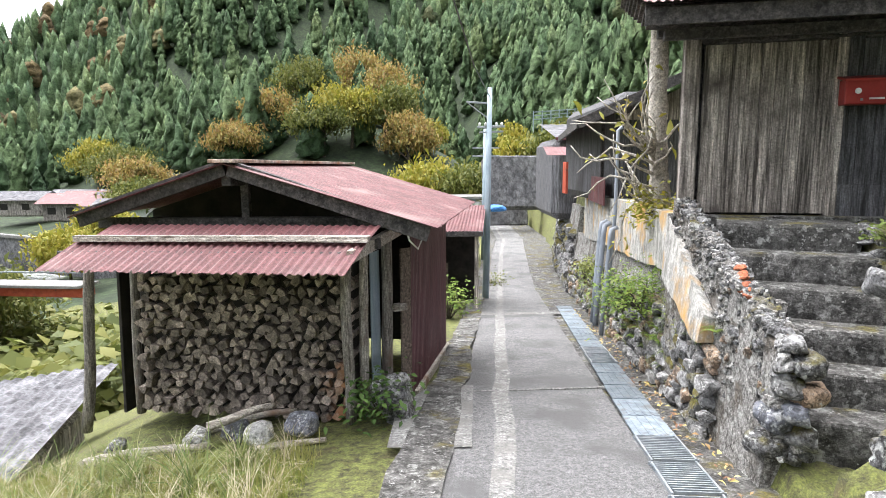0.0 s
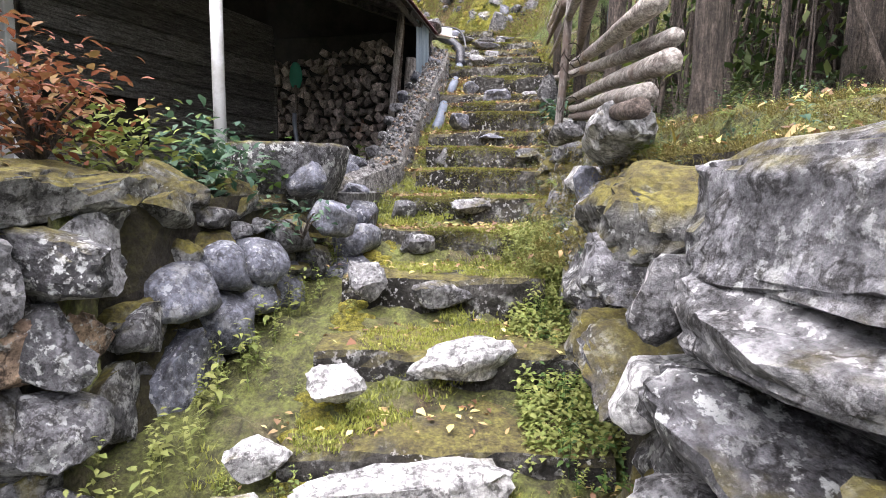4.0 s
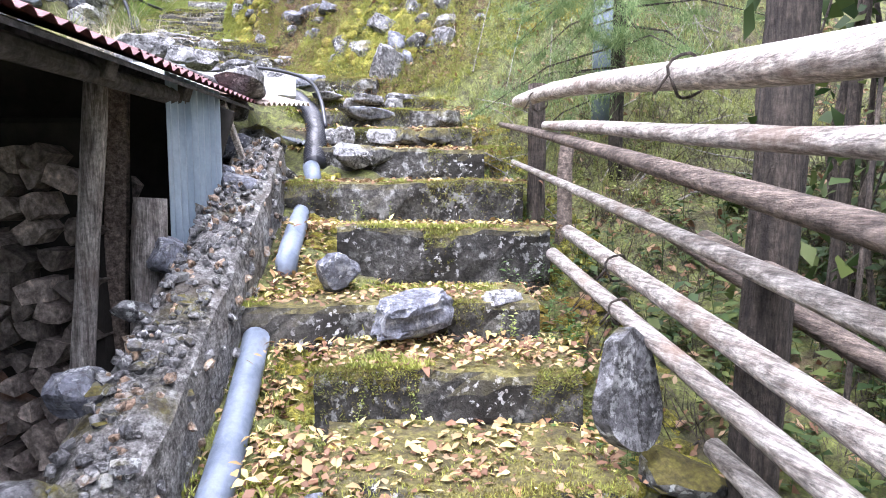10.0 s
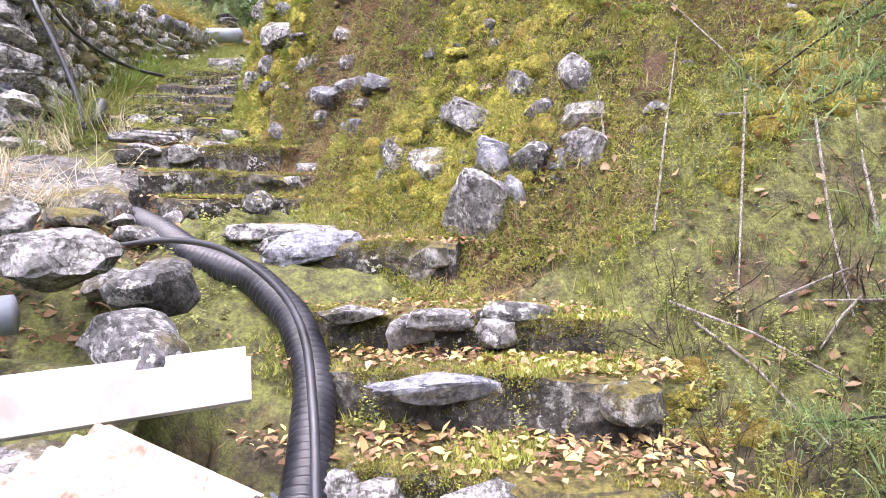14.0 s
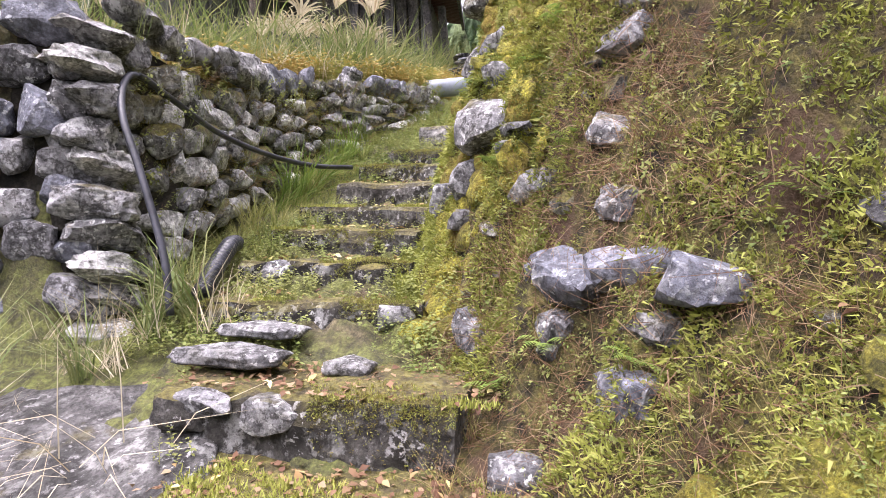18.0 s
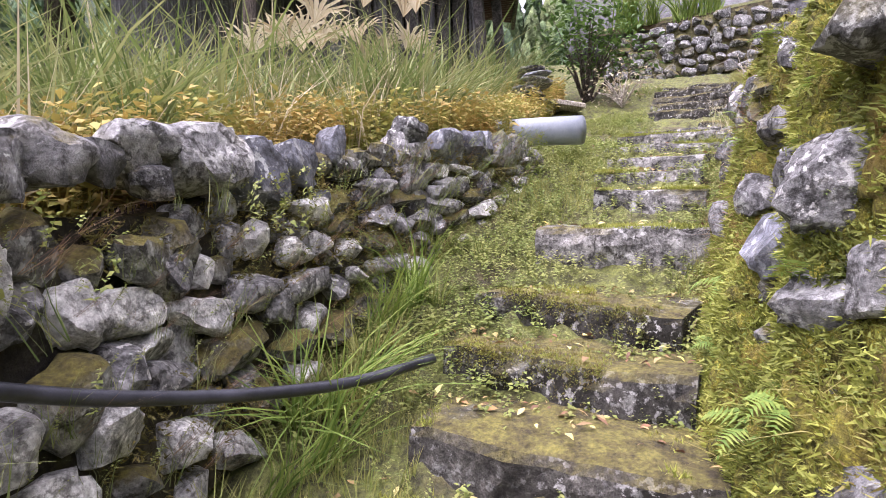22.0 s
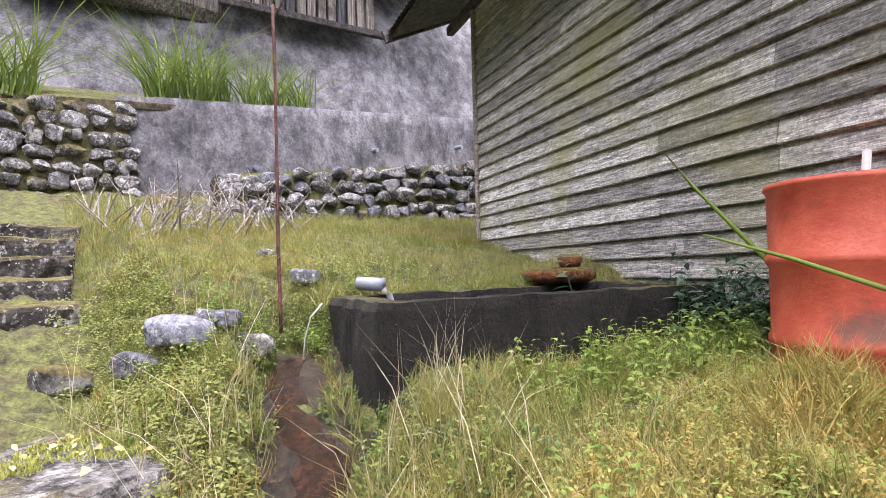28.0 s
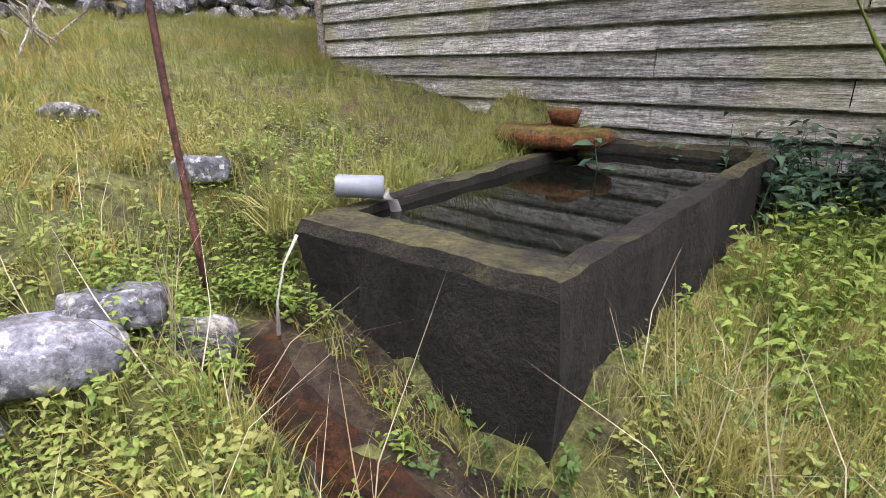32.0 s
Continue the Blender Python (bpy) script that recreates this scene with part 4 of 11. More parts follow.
for k in range(NV + 1):
    for i in range(NU):
        a = 2 * math.pi * i / NU
        c, s_ = math.cos(a), math.sin(a)
        e = 1.0 / max(abs(c), abs(s_)) ** 0.75
        t = k / NV
        top = min(1.0, t / 0.25)
        wx, wy = 0.29 * e * (top ** 0.7), 0.25 * e * (top ** 0.7)
        z = 1.88 - max(0, t - 0.25) / 0.75 * (0.52 + 0.05 * math.sin(5 * a)) - 0.012 * math.cos(9 * a) * t
        fold = 1 + 0.05 * t * math.sin(7 * a + 3 * t)
        p = MM @ Vector((wx * c * fold, wy * s_ * fold, 0))
        pts.append((4.17 + p.x, 4.60 + p.y, z))
for k in range(NV):
    for i in range(NU):
        f.append((k * NU + i, k * NU + (i + 1) % NU, (k + 1) * NU + (i + 1) % NU, (k + 1) * NU + i))
f.append(tuple(range(NU - 1, -1, -1)))
part("tarpaulin", Geo().add(pts, f), green_sheet_mat, mach, "creased green sheet", True)

# sloping pebble-dashed wall beside the entrance steps
pebble = thing("pebble_wall", "sloping wall of mortared river pebbles beside the entrance steps", "wall", "structure", at=(2.1, 3.4, -0.4))
prof = []
for i in range(31):
    t = i / 30
    x, y = 2.02 + 0.22 * t, 3.40 + 2.3 * t
    top = 0.50 + 0.80 * t + 0.06 * noise.noise(Vector((0, y * 4, 0)))
    zl = -0.41 - 0.26 * t
    for j, (dx, zz) in enumerate(((-0.06, zl), (-0.02, zl + 0.35 * (top - zl)), (0.0, zl + 0.7 * (top - zl)), (0.03, top - 0.03), (0.10, top), (0.18, top - 0.02), (0.20, zl + 0.5 * (top - zl)), (0.20, zl))):
        q = Vector((x * 3, y * 5, zz * 5 + j))
        prof.append((x + dx + 0.03 * noise.noise(q), y, zz + 0.02 * noise.noise(q * 2)))
f = [(i * 8 + j, i * 8 + (j + 1) % 8, (i + 1) * 8 + (j + 1) % 8, (i + 1) * 8 + j) for i in range(30) for j in range(8)]
f += [tuple(range(7, -1, -1)), tuple(30 * 8 + j for j in range(8))]
part("core", Geo().add(prof, f), mortar_mat, pebble)
random.seed(11)
for i in range(240):
    t = random.random()
    y = 3.36 + 2.34 * t
    top = 0.50 + 0.80 * t
    zl = -0.41 - 0.26 * t
    side = random.random()
    if side < 0.45:
        at = (2.04 + 0.22 * t + random.uniform(0.0, 0.15), y, top - random.uniform(0.01, 0.035))
    elif side < 0.9:
        u = random.uniform(0.3, 1.0)
        at = (2.025 + 0.22 * t + 0.02 * u, y, zl + (top - zl) * u)
    else:
        at = (2.02 + random.uniform(0, 0.2), 3.37, random.uniform(-0.2, 0.5))
    s = random.uniform(0.05, 0.14) * (1.3 if t < 0.12 else 1)
    rock("pebble", at, (s * 0.8, s * 1.2, s * 0.8), random.choice((pale_stone_mat, mortar_mat, warm_stone_mat if t < 0.5 else pale_stone_mat, stone_mat, mortar_mat, white_stone_mat if t > 0.6 else stone_mat)), pebble)



def gravel(parent, spots, mats, lo, hi, label):
    """Many small pebbles set in mortar, one mesh for each kind of stone."""
    for mi, mat in enumerate(mats):
        g = Geo()
        for p in spots[mi::len(mats)]:
            src = rock_mesh(random.randrange(12), mat, 1)
            s = random.uniform(lo, hi)
            m = pose(*p, random.uniform(0, 360), random.uniform(0, 360), random.uniform(0, 360)) @ Matrix.Diagonal((s * 0.62, s * 0.5, s * 0.42, 1))
            g.add([m @ v.co for v in src.vertices], [tuple(q.vertices) for q in src.polygons])
        tagged(part("gravel", g, mat, parent, label), kind="stuff")


spots_ = []
for i in range(900):
    t = random.random()
    top = 0.50 + 0.80 * t
    zl = -0.41 - 0.26 * t
    u = random.uniform(0.12, 1.0)
    spots_.append((2.01 + 0.22 * t + 0.02 * u + random.uniform(-0.01, 0.02), 3.36 + 2.34 * t, zl + (top - zl) * u) if i % 4 else (2.02 + 0.22 * t + random.uniform(0, 0.2), 3.36 + 2.34 * t, top - 0.01))
gravel(pebble, spots_, (pale_stone_mat, mortar_mat, stone_mat, pale_stone_mat), 0.03, 0.075, "small pebbles pressed into mortar")

bedded(pebble, [(2.16, 3.33, 0.42, 0.17, 0.15, "s"), (2.08, 3.35, 0.28, 0.16, 0.14, "p"), (2.20, 3.34, 0.24, 0.17, 0.15, "w"), (2.12, 3.34, 0.10, 0.17, 0.16, "b"), (2.18, 3.36, -0.06, 0.20, 0.17, "s"), (2.03, 3.40, 0.06, 0.16, 0.18, "b"), (2.02, 3.44, -0.14, 0.2, 0.17, "s"), (2.10, 3.36, 0.53, 0.14, 0.10, "p")], 10, (-0.2, -1), "boulder", 0.8, 1.0, 20, (20, 21, 22, 23))
brick_mat = surf("broken red brick", (0.26, 0.07, 0.03), (0.52, 0.19, 0.10), 12.0, 0.9, 0.6, rnd=0.2)
for k in range(6):
    rock("brick_chip", (2.12 + 0.02 * k, 3.98 + 0.06 * k + 0.02 * (k % 2), 0.69 + 0.03 * k), (0.10, 0.13, 0.05), brick_mat, pebble)
# retaining wall along the lane
stone_wall("wall_lane", [(2.0, 4.2, -0.5), (2.18, 5.6, -0.66), (2.62, 9.0, -1.05), (3.0, 12.0, -1.4), (3.45, 16, -1.86)], [(2.12, 4.2, 0.62), (2.34, 5.6, 0.62), (2.82, 9.0, 0.45), (3.25, 12, 0.15), (3.7, 16, -0.2)],
           0.23, [stone_mat, pale_stone_mat, warm_stone_mat, mossy_stone_mat, pale_stone_mat], "rubble retaining wall with ferns along the lane", 0.4, (-1, 0.1), 300, 5)
band = thing("wall_band", "cement rendered band stained orange above the rubble", "wall", "structure", at=(2.4, 5.7, 0.4))
g = Geo()
pts, f = [], []
for i in range(29):
    y = 5.72 + i * 0.33
    x = 2.31 + (y - 5.6) * 0.142
    zt, zb = 1.10 - 0.03 * max(0, y - 8), 0.52 - 0.075 * (y - 5.6) + 0.06 * noise.noise(Vector((0, y * 2, 1)))
    pts += [(x - 0.02, y, zb), (x - 0.015, y, (zb + zt) / 2), (x, y, zt), (x + 0.3, y, zt), (x + 0.3, y, zb)]
f = [(i * 5 + j, i * 5 + (j + 1) % 5, (i + 1) * 5 + (j + 1) % 5, (i + 1) * 5 + j) for i in range(28) for j in range(5)] + [(4, 3, 2, 1, 0), tuple(28 * 5 + j for j in range(5))]
part("render", g.add(pts, f), render_mat, band)
pts = []
for i in range(15):
    t = i / 14
    y = 5.74 - 1.35 * t
    x, zt, zb = 2.23 - 0.21 * t, 1.12 - 0.66 * t + 0.03 * noise.noise(Vector((0, y * 5, 2))), 0.50 - 0.30 * t + 0.05 * noise.noise(Vector((0, y * 4, 7)))
    pts += [(x - 0.05, y, zb), (x - 0.035, y, (zb + zt) / 2), (x - 0.01, y, zt), (x + 0.08, y, zt - 0.03), (x + 0.08, y, zb)]
f = [(i * 5 + j, (i + 1) * 5 + j, (i + 1) * 5 + (j + 1) % 5, i * 5 + (j + 1) % 5) for i in range(14) for j in range(5)] + [(0, 1, 2, 3, 4), tuple(14 * 5 + j for j in range(4, -1, -1))]
part("render_wedge", Geo().add(pts, f), render_mat, band, "peeling cement render running down beside the pebbles")

stone_wall("wall_lane_far", [(3.45, 16, -1.86), (4.1, 21, -1.98), (5.2, 27, -2.1)], [(3.75, 16, 0.5), (4.4, 21, 0.4), (5.5, 27, 0.2)], 0.4, [stone_mat, pale_stone_mat, mossy_stone_mat], "high stone wall further down the lane", 0.4, (-1, 0.1), 140, 6)
# pipes down the wall
for i, (y0, dx, zb) in enumerate(((9.4, 0.0, -1.02), (9.75, 0.02, -1.06), (8.7, 0.0, -0.98))):
    x0 = 2.42 + (y0 - 8.7) * 0.13
    g = Geo().tube([(x0, y0, zb), (x0 + 0.08, y0 + 0.15, -0.3), (x0 + 0.16, y0 + 0.25, 0.5), (x0 + 0.18, y0 + 0.27, 0.62), (x0 + 0.28, y0 + 0.3, 0.66)], 0.045 if i < 2 else 0.035, 10)
    solid("downpipe", g, pvc_mat, "grey plastic pipe leaning down the rubble wall", "pipe", group="pipes on the wall", smooth=True)
solid("conduit", Geo().tube([(2.62, 9.15, -0.6), (2.72, 9.2, 0.9), (2.72, 9.2, 2.15), (2.78, 9.2, 2.2)], 0.03, 8), pvc_mat, "tall thin grey standpipe by the wall", "pipe", smooth=True)

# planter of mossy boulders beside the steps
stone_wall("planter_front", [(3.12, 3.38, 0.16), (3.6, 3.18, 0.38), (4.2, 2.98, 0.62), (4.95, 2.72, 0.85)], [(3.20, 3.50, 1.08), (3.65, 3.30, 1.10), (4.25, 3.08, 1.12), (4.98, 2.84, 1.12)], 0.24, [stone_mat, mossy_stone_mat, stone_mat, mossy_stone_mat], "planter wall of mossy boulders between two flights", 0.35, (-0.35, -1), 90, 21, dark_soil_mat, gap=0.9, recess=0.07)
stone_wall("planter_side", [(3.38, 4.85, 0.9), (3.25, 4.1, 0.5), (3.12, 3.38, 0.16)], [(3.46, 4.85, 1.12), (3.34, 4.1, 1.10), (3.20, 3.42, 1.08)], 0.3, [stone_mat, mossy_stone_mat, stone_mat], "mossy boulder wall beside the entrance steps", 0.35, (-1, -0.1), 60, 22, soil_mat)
planter = bpy.data.objects["planter_front"]
random.seed(23)
bedded(planter, [(2.99, 3.54, 0.93, 0.32, 0.30, "p"), (3.33, 3.37, 0.95, 0.27, 0.25, "p"), (3.18, 3.46, 0.70, 0.48, 0.20, "w"), (3.09, 3.50, 0.49, 0.29, 0.27, "s"), (3.39, 3.34, 0.48, 0.23, 0.24, "s"), (3.65, 3.20, 0.48, 0.26, 0.30, "b"), (3.50, 3.27, 0.70, 0.19, 0.16, "s"), (2.84, 3.64, 0.83, 0.22, 0.20, "s"), (3.17, 3.47, 0.33, 0.20, 0.14, "p"), (3.44, 3.30, 0.27, 0.18, 0.14, "s"), (3.11, 3.49, 1.12, 0.50, 0.15, "m"), (3.42, 3.36, 1.13, 0.36, 0.15, "m")], -32, (-0.5, -1))
bedded(planter, [(3.92, 3.10, 0.58, 0.24, 0.27, "b"), (3.69, 3.19, 0.78, 0.25, 0.20, "b"), (3.93, 3.10, 0.82, 0.18, 0.22, "b"), (4.17, 3.01, 0.83, 0.20, 0.20, "b"), (4.13, 3.03, 0.67, 0.18, 0.15, "b"), (4.37, 2.95, 0.68, 0.18, 0.26, "b"), (4.45, 2.92, 0.90, 0.22, 0.18, "s"), (4.62, 2.84, 0.76, 0.22, 0.2, "s")], -22, (-0.4, -1), rounds=(20, 21, 22, 23, 24))
for (x, y, z, s) in ((3.5, 3.55, 1.15, 0.5), (3.95, 3.35, 1.15, 0.42), (3.3, 3.9, 1.12, 0.4), (4.4, 3.2, 1.12, 0.3), (3.75, 3.9, 1.1, 0.45)):
    rock("boulder", (x, y, z), (s, s * 0.8, s * 0.6), mossy_stone_mat, label="mossy boulder on top of the planter", category="boulder")
for (x, y, z, s) in ((4.62, 2.88, 1.2, 0.22), (4.52, 2.75, 1.0, 0.24), (5.02, 2.62, 0.98, 0.22), (4.80, 2.62, 0.85, 0.28), (5.15, 2.70, 0.9, 0.3), (4.65, 2.68, 0.7, 0.26)):
    rock("boulder", (x, y, z), (s * 1.2, s, s), blue_stone_mat, i=random.randrange(20, 26), label="rounded blue grey boulder under the basin", category="boulder")

# stone water basin
basin = thing("stone_basin", "round hollowed stone basin with moss and dark water", "basin", at=(4.92, 3.0, 1.0))
pts, f = [], []
NB = 28
for k, (r, z) in enumerate(((0.16, 1.0), (0.24, 1.05), (0.31, 1.2), (0.345, 1.36), (0.335, 1.385), (0.285, 1.38), (0.26, 1.30), (0.20, 1.22), (0.0, 1.20))):
    for i in range(NB):
        a = 2 * math.pi * i / NB
        q = Vector((math.cos(a) * 2, math.sin(a) * 2, z * 4))
        rr = r * (1 + 0.05 * noise.noise(q))
        pts.append((4.90 + rr * math.cos(a) * 1.05, 3.02 + rr * math.sin(a), z + 0.012 * noise.noise(q * 2)))
f = [(k * NB + i, k * NB + (i + 1) % NB, (k + 1) * NB + (i + 1) % NB, (k + 1) * NB + i) for k in range(8) for i in range(NB)]
f.append(tuple(range(NB - 1, -1, -1)))
part("bowl", Geo().add(pts, f), stone_mat, basin, smooth=True)

# ---- firewood shed by the lane ----
SM = Matrix.Rotation(radians(-8), 4, "Z")
SO = Vector((-1.80, 5.05, -0.6))


def sp(x, y, z):
    """A point of the shed: across its front, back from it, height over the world's zero."""
    p = SM @ Vector((x, y, 0))
    return Vector((SO.x + p.x, SO.y + p.y, z))


shed = thing("firewood_shed", "leaning firewood shed with a rusty red corrugated roof", "shed", at=tuple(SO))
for (x, y, zb, zt, r, lean_) in ((1.00, -0.05, -0.62, 0.88, 0.055, 0.0), (1.10, 0.12, -0.62, 0.98, 0.05, 0.02), (1.23, 0.42, -0.66, 1.02, 0.06, 0.0), (-1.28, -0.2, -0.78, 0.86, 0.055, 0.18), (-1.18, 0.25, -0.78, 0.9, 0.05, 0.05)):
    part("post", Geo().log(sp(x - lean_, y, zb), sp(x, y, zt), r * 0.9, r * 0.8, 0.008), post_mat, shed, smooth=True)
part("plate", Geo().beam(sp(-1.45, -0.1, 0.95), sp(1.3, -0.1, 0.98), 0.09, 0.09, worn=0.006), dark_trim_mat, shed)
part("tie_beam", Geo().beam(sp(-1.45, 0.2, 1.10), sp(1.42, 0.2, 1.13), 0.1, 0.1, worn=0.006), dark_trim_mat, shed)
part("ridge_beam", Geo().beam(sp(-0.02, -0.1, 1.50), sp(0.0, 3.1, 1.50), 0.09, 0.1), dark_trim_mat, shed)
part("king_post", Geo().beam(sp(0, 0.2, 1.12), sp(0, 0.2, 1.48), 0.07, 0.07, (0, 1, 0)), dark_trim_mat, shed)
for x0, x1, nm in ((-0.02, -1.42, "bargeboard"), (0.02, 1.72, "bargeboard")):
    part(nm, Geo().beam(sp(x0, -0.12, 1.60), sp(x1, -0.12, 1.06 if x1 > 0 else 1.16), 0.05, 0.13, worn=0.006), dark_trim_mat, shed)
part("roof", Geo().sheet(sp(0.0, -0.2, 1.64), sp(0.0, 3.25, 1.64) - sp(0.0, -0.2, 1.64), sp(1.80, -0.2, 1.12) - sp(0.0, -0.2, 1.64), 0.08, 0.008, rag=0.005), red_roof_mat, shed, "faded red corrugated iron")
part("roof", Geo().sheet(sp(-1.46, -0.2, 1.185), sp(-1.46, 3.25, 1.185) - sp(-1.46, -0.2, 1.185), sp(0.0, -0.2, 1.64) - sp(-1.46, -0.2, 1.185), 0.08, 0.008), red_roof_mat, shed)
part("ridge_cap", Geo().beam(sp(0, -0.22, 1.66), sp(0, 3.27, 1.66), 0.22, 0.03), rust_mat, shed)
ev = sp(-1.55, -0.62, 0.86) - sp(-1.35, -0.14, 1.10)
part("lean_to_roof", Geo().sheet(sp(-1.05, -0.16, 1.12), sp(1.33, -0.16, 1.13) - sp(-1.05, -0.16, 1.12), sp(-1.11, -0.45, 1.0) - sp(-1.05, -0.16, 1.12), 0.07, 0.008, rag=0.03), red_roof_mat, shed)
part("lean_to_roof", Geo().sheet(sp(-1.22, -0.40, 1.0), sp(1.28, -0.40, 1.02) - sp(-1.22, -0.40, 1.0), sp(-1.28, -0.78, 0.82) - sp(-1.22, -0.40, 1.0), 0.07, 0.008, rag=0.04), red_roof_mat, shed)
part("batten", Geo().beam(sp(-1.2, -0.42, 1.03), sp(1.3, -0.42, 1.05), 0.07, 0.045, worn=0.01), log_mat, shed, "grey split batten")
part("eave_beam", Geo().beam(sp(-1.3, -0.5, 0.9), sp(1.15, -0.5, 0.93), 0.06, 0.07, worn=0.005), dark_trim_mat, shed)
part("side_arm", Geo().beam(sp(1.18, -0.55, 0.93), sp(1.36, 0.6, 1.05), 0.05, 0.1), log_mat, shed)
part("wall", Geo().sheet(sp(1.42, 0.6, -0.62), sp(1.42, 3.05, -0.86) - sp(1.42, 0.6, -0.62), Vector((0, 0, 1.75)), 0.075, 0.008), purple_mat, shed, "dark purple corrugated iron")
part("wall", Geo().beam(sp(1.34, 0.5, 0.1), sp(1.42, 0.62, 0.1), 0.02, 1.5), old_log_mat, shed)
part("wall_foot", Geo().beam(sp(1.44, 0.7, -0.68), sp(1.44, 3.1, -0.92), 0.04, 0.16, worn=0.006), log_mat, shed, "pale rotten foot board")
# near-black walls and gable stand for the shade inside the shed
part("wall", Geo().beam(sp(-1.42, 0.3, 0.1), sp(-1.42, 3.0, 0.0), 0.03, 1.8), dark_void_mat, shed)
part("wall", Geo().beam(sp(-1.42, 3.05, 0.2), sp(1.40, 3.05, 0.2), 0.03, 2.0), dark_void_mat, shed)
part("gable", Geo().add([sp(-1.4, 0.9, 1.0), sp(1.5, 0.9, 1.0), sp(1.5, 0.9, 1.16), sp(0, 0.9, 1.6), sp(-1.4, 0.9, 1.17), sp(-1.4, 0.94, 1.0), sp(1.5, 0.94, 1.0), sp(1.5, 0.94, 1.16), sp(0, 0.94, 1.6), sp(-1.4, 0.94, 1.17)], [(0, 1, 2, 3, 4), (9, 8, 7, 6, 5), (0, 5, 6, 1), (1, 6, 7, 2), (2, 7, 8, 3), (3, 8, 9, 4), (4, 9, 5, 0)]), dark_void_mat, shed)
part("bracket", Geo().beam(sp(1.28, 0.5, 0.30), sp(1.36, 0.42, 0.31), 0.14, 0.06), log_mat, shed)
part("net", Geo().beam(sp(1.13, 0.2, 0.2), sp(1.16, 0.4, 0.2), 0.01, 1.3), zinc_mat, shed, "sheet of grey mesh behind the posts")
part("cable", Geo().tube([sp(1.5, 0.0, 1.12), sp(1.54, -0.05, 1.0), sp(1.6, 0.02, 0.92), sp(1.63, 0.05, 1.0), sp(1.58, 0.04, 1.12), sp(1.66, 0.2, 1.16)], 0.008, 6), white_mat, shed, "loop of pale cable", True)


LOGS = []
random.seed(31)
for k in range(8):
    a0 = random.uniform(55, 105)
    n = 5
    pr = [(0.0, 0.0)] + [(math.cos(radians(a0 * i / (n - 1) - a0 / 2 + 90)), math.sin(radians(a0 * i / (n - 1) - a0 / 2 + 90))) for i in range(n)]
    if k % 4 == 3:
        pr = [(-0.5, -0.35), (0.5, -0.4), (0.6, 0.3), (0.1, 0.5), (-0.55, 0.35)]
    cx, cy = sum(p[0] for p in pr) / len(pr), sum(p[1] for p in pr) / len(pr)
    pr = [((p[0] - cx) * random.uniform(0.9, 1.1), (p[1] - cy) * random.uniform(0.9, 1.1)) for p in pr]
    g = Geo()
    L = len(pr)
    ring = []
    for z, s in ((-0.5, 0.98), (-0.48, 1.0), (0.48, 1.02), (0.5, 1.0)):
        ring += [(p[0] * s, z, p[1] * s) for p in pr]
    f = [(i * L + j, i * L + (j + 1) % L, (i + 1) * L + (j + 1) % L, (i + 1) * L + j) for i in range(3) for j in range(L)]
    f += [tuple(range(L - 1, -1, -1)), tuple(3 * L + j for j in range(L))]
    f = [tuple(reversed(q)) for q in f]
    LOGS.append(g.add(ring, f).mesh("log", log_end_mat))


def wood_stack(name, label, o, u, height, back, size, length, seed, top=None, limit=300):
    """A stack of split logs whose ends face away from back: origin o (low corner), along u, upwards."""
    random.seed(seed)
    th = thing(name, label, "firewood", at=tuple(o))
    u, back = Vector(u), Vector(back).normalized()
    yaw = math.degrees(math.atan2(-back.x, back.y))
    width = u.length
    un = u.normalized()
    rest = Geo()
    rows = int(height / (size * 0.86))
    made = 0
    order = []
    for r in range(rows):
        nx_ = int(width / size)
        for c in range(nx_):
            order.append((r, c, nx_))
    random.shuffle(order)
    for r, c, nx_ in order:
        s = (c + 0.5 + (0.5 if r % 2 else 0) + random.uniform(-0.2, 0.2)) * width / nx_
        z = (r + 0.5 + random.uniform(-0.2, 0.2)) * size * 0.86
        if s > width or (top and z > top(s / width)):
            continue
        k = size * random.uniform(0.7, 0.98)
        p = Vector(o) + un * s + Vector((0, 0, z)) + back * (length / 2 + random.uniform(-0.03, 0.03))
        m = pose(p.x, p.y, p.z, random.uniform(-3, 3), random.uniform(0, 360), yaw + random.uniform(-4, 4)) @ Matrix.Diagonal((k, length, k, 1))
        src = LOGS[random.randrange(8)]
        if made < limit:
            part("log", src, None, th, m=m)
        else:
            rest.add([m @ v.co for v in src.vertices], [tuple(q.vertices) for q in src.polygons])
        made += 1
    if rest.v:
        tagged(part("logs", rest, log_end_mat, th), kind="stuff")
    # near-black box behind the log ends, painting the shade in the gaps
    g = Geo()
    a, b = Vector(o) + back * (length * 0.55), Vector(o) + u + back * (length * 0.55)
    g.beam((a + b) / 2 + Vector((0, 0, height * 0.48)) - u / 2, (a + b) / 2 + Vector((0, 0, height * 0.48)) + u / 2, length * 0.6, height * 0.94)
    part("core", g, dark_void_mat, th, "dark box that stands for the shade between the logs")
    return th


wood_stack("firewood_stack", "tall stack of grey split firewood under the shed roof", sp(-1.06, 0.02, -0.66), sp(1.0, 0.02, -0.66) - sp(-1.06, 0.02, -0.66), 1.52, SM @ Vector((0, 1, 0)), 0.095, 0.35, 41,
           lambda t: 1.30 + 0.14 * math.sin(math.pi * t) + 0.06 * t)

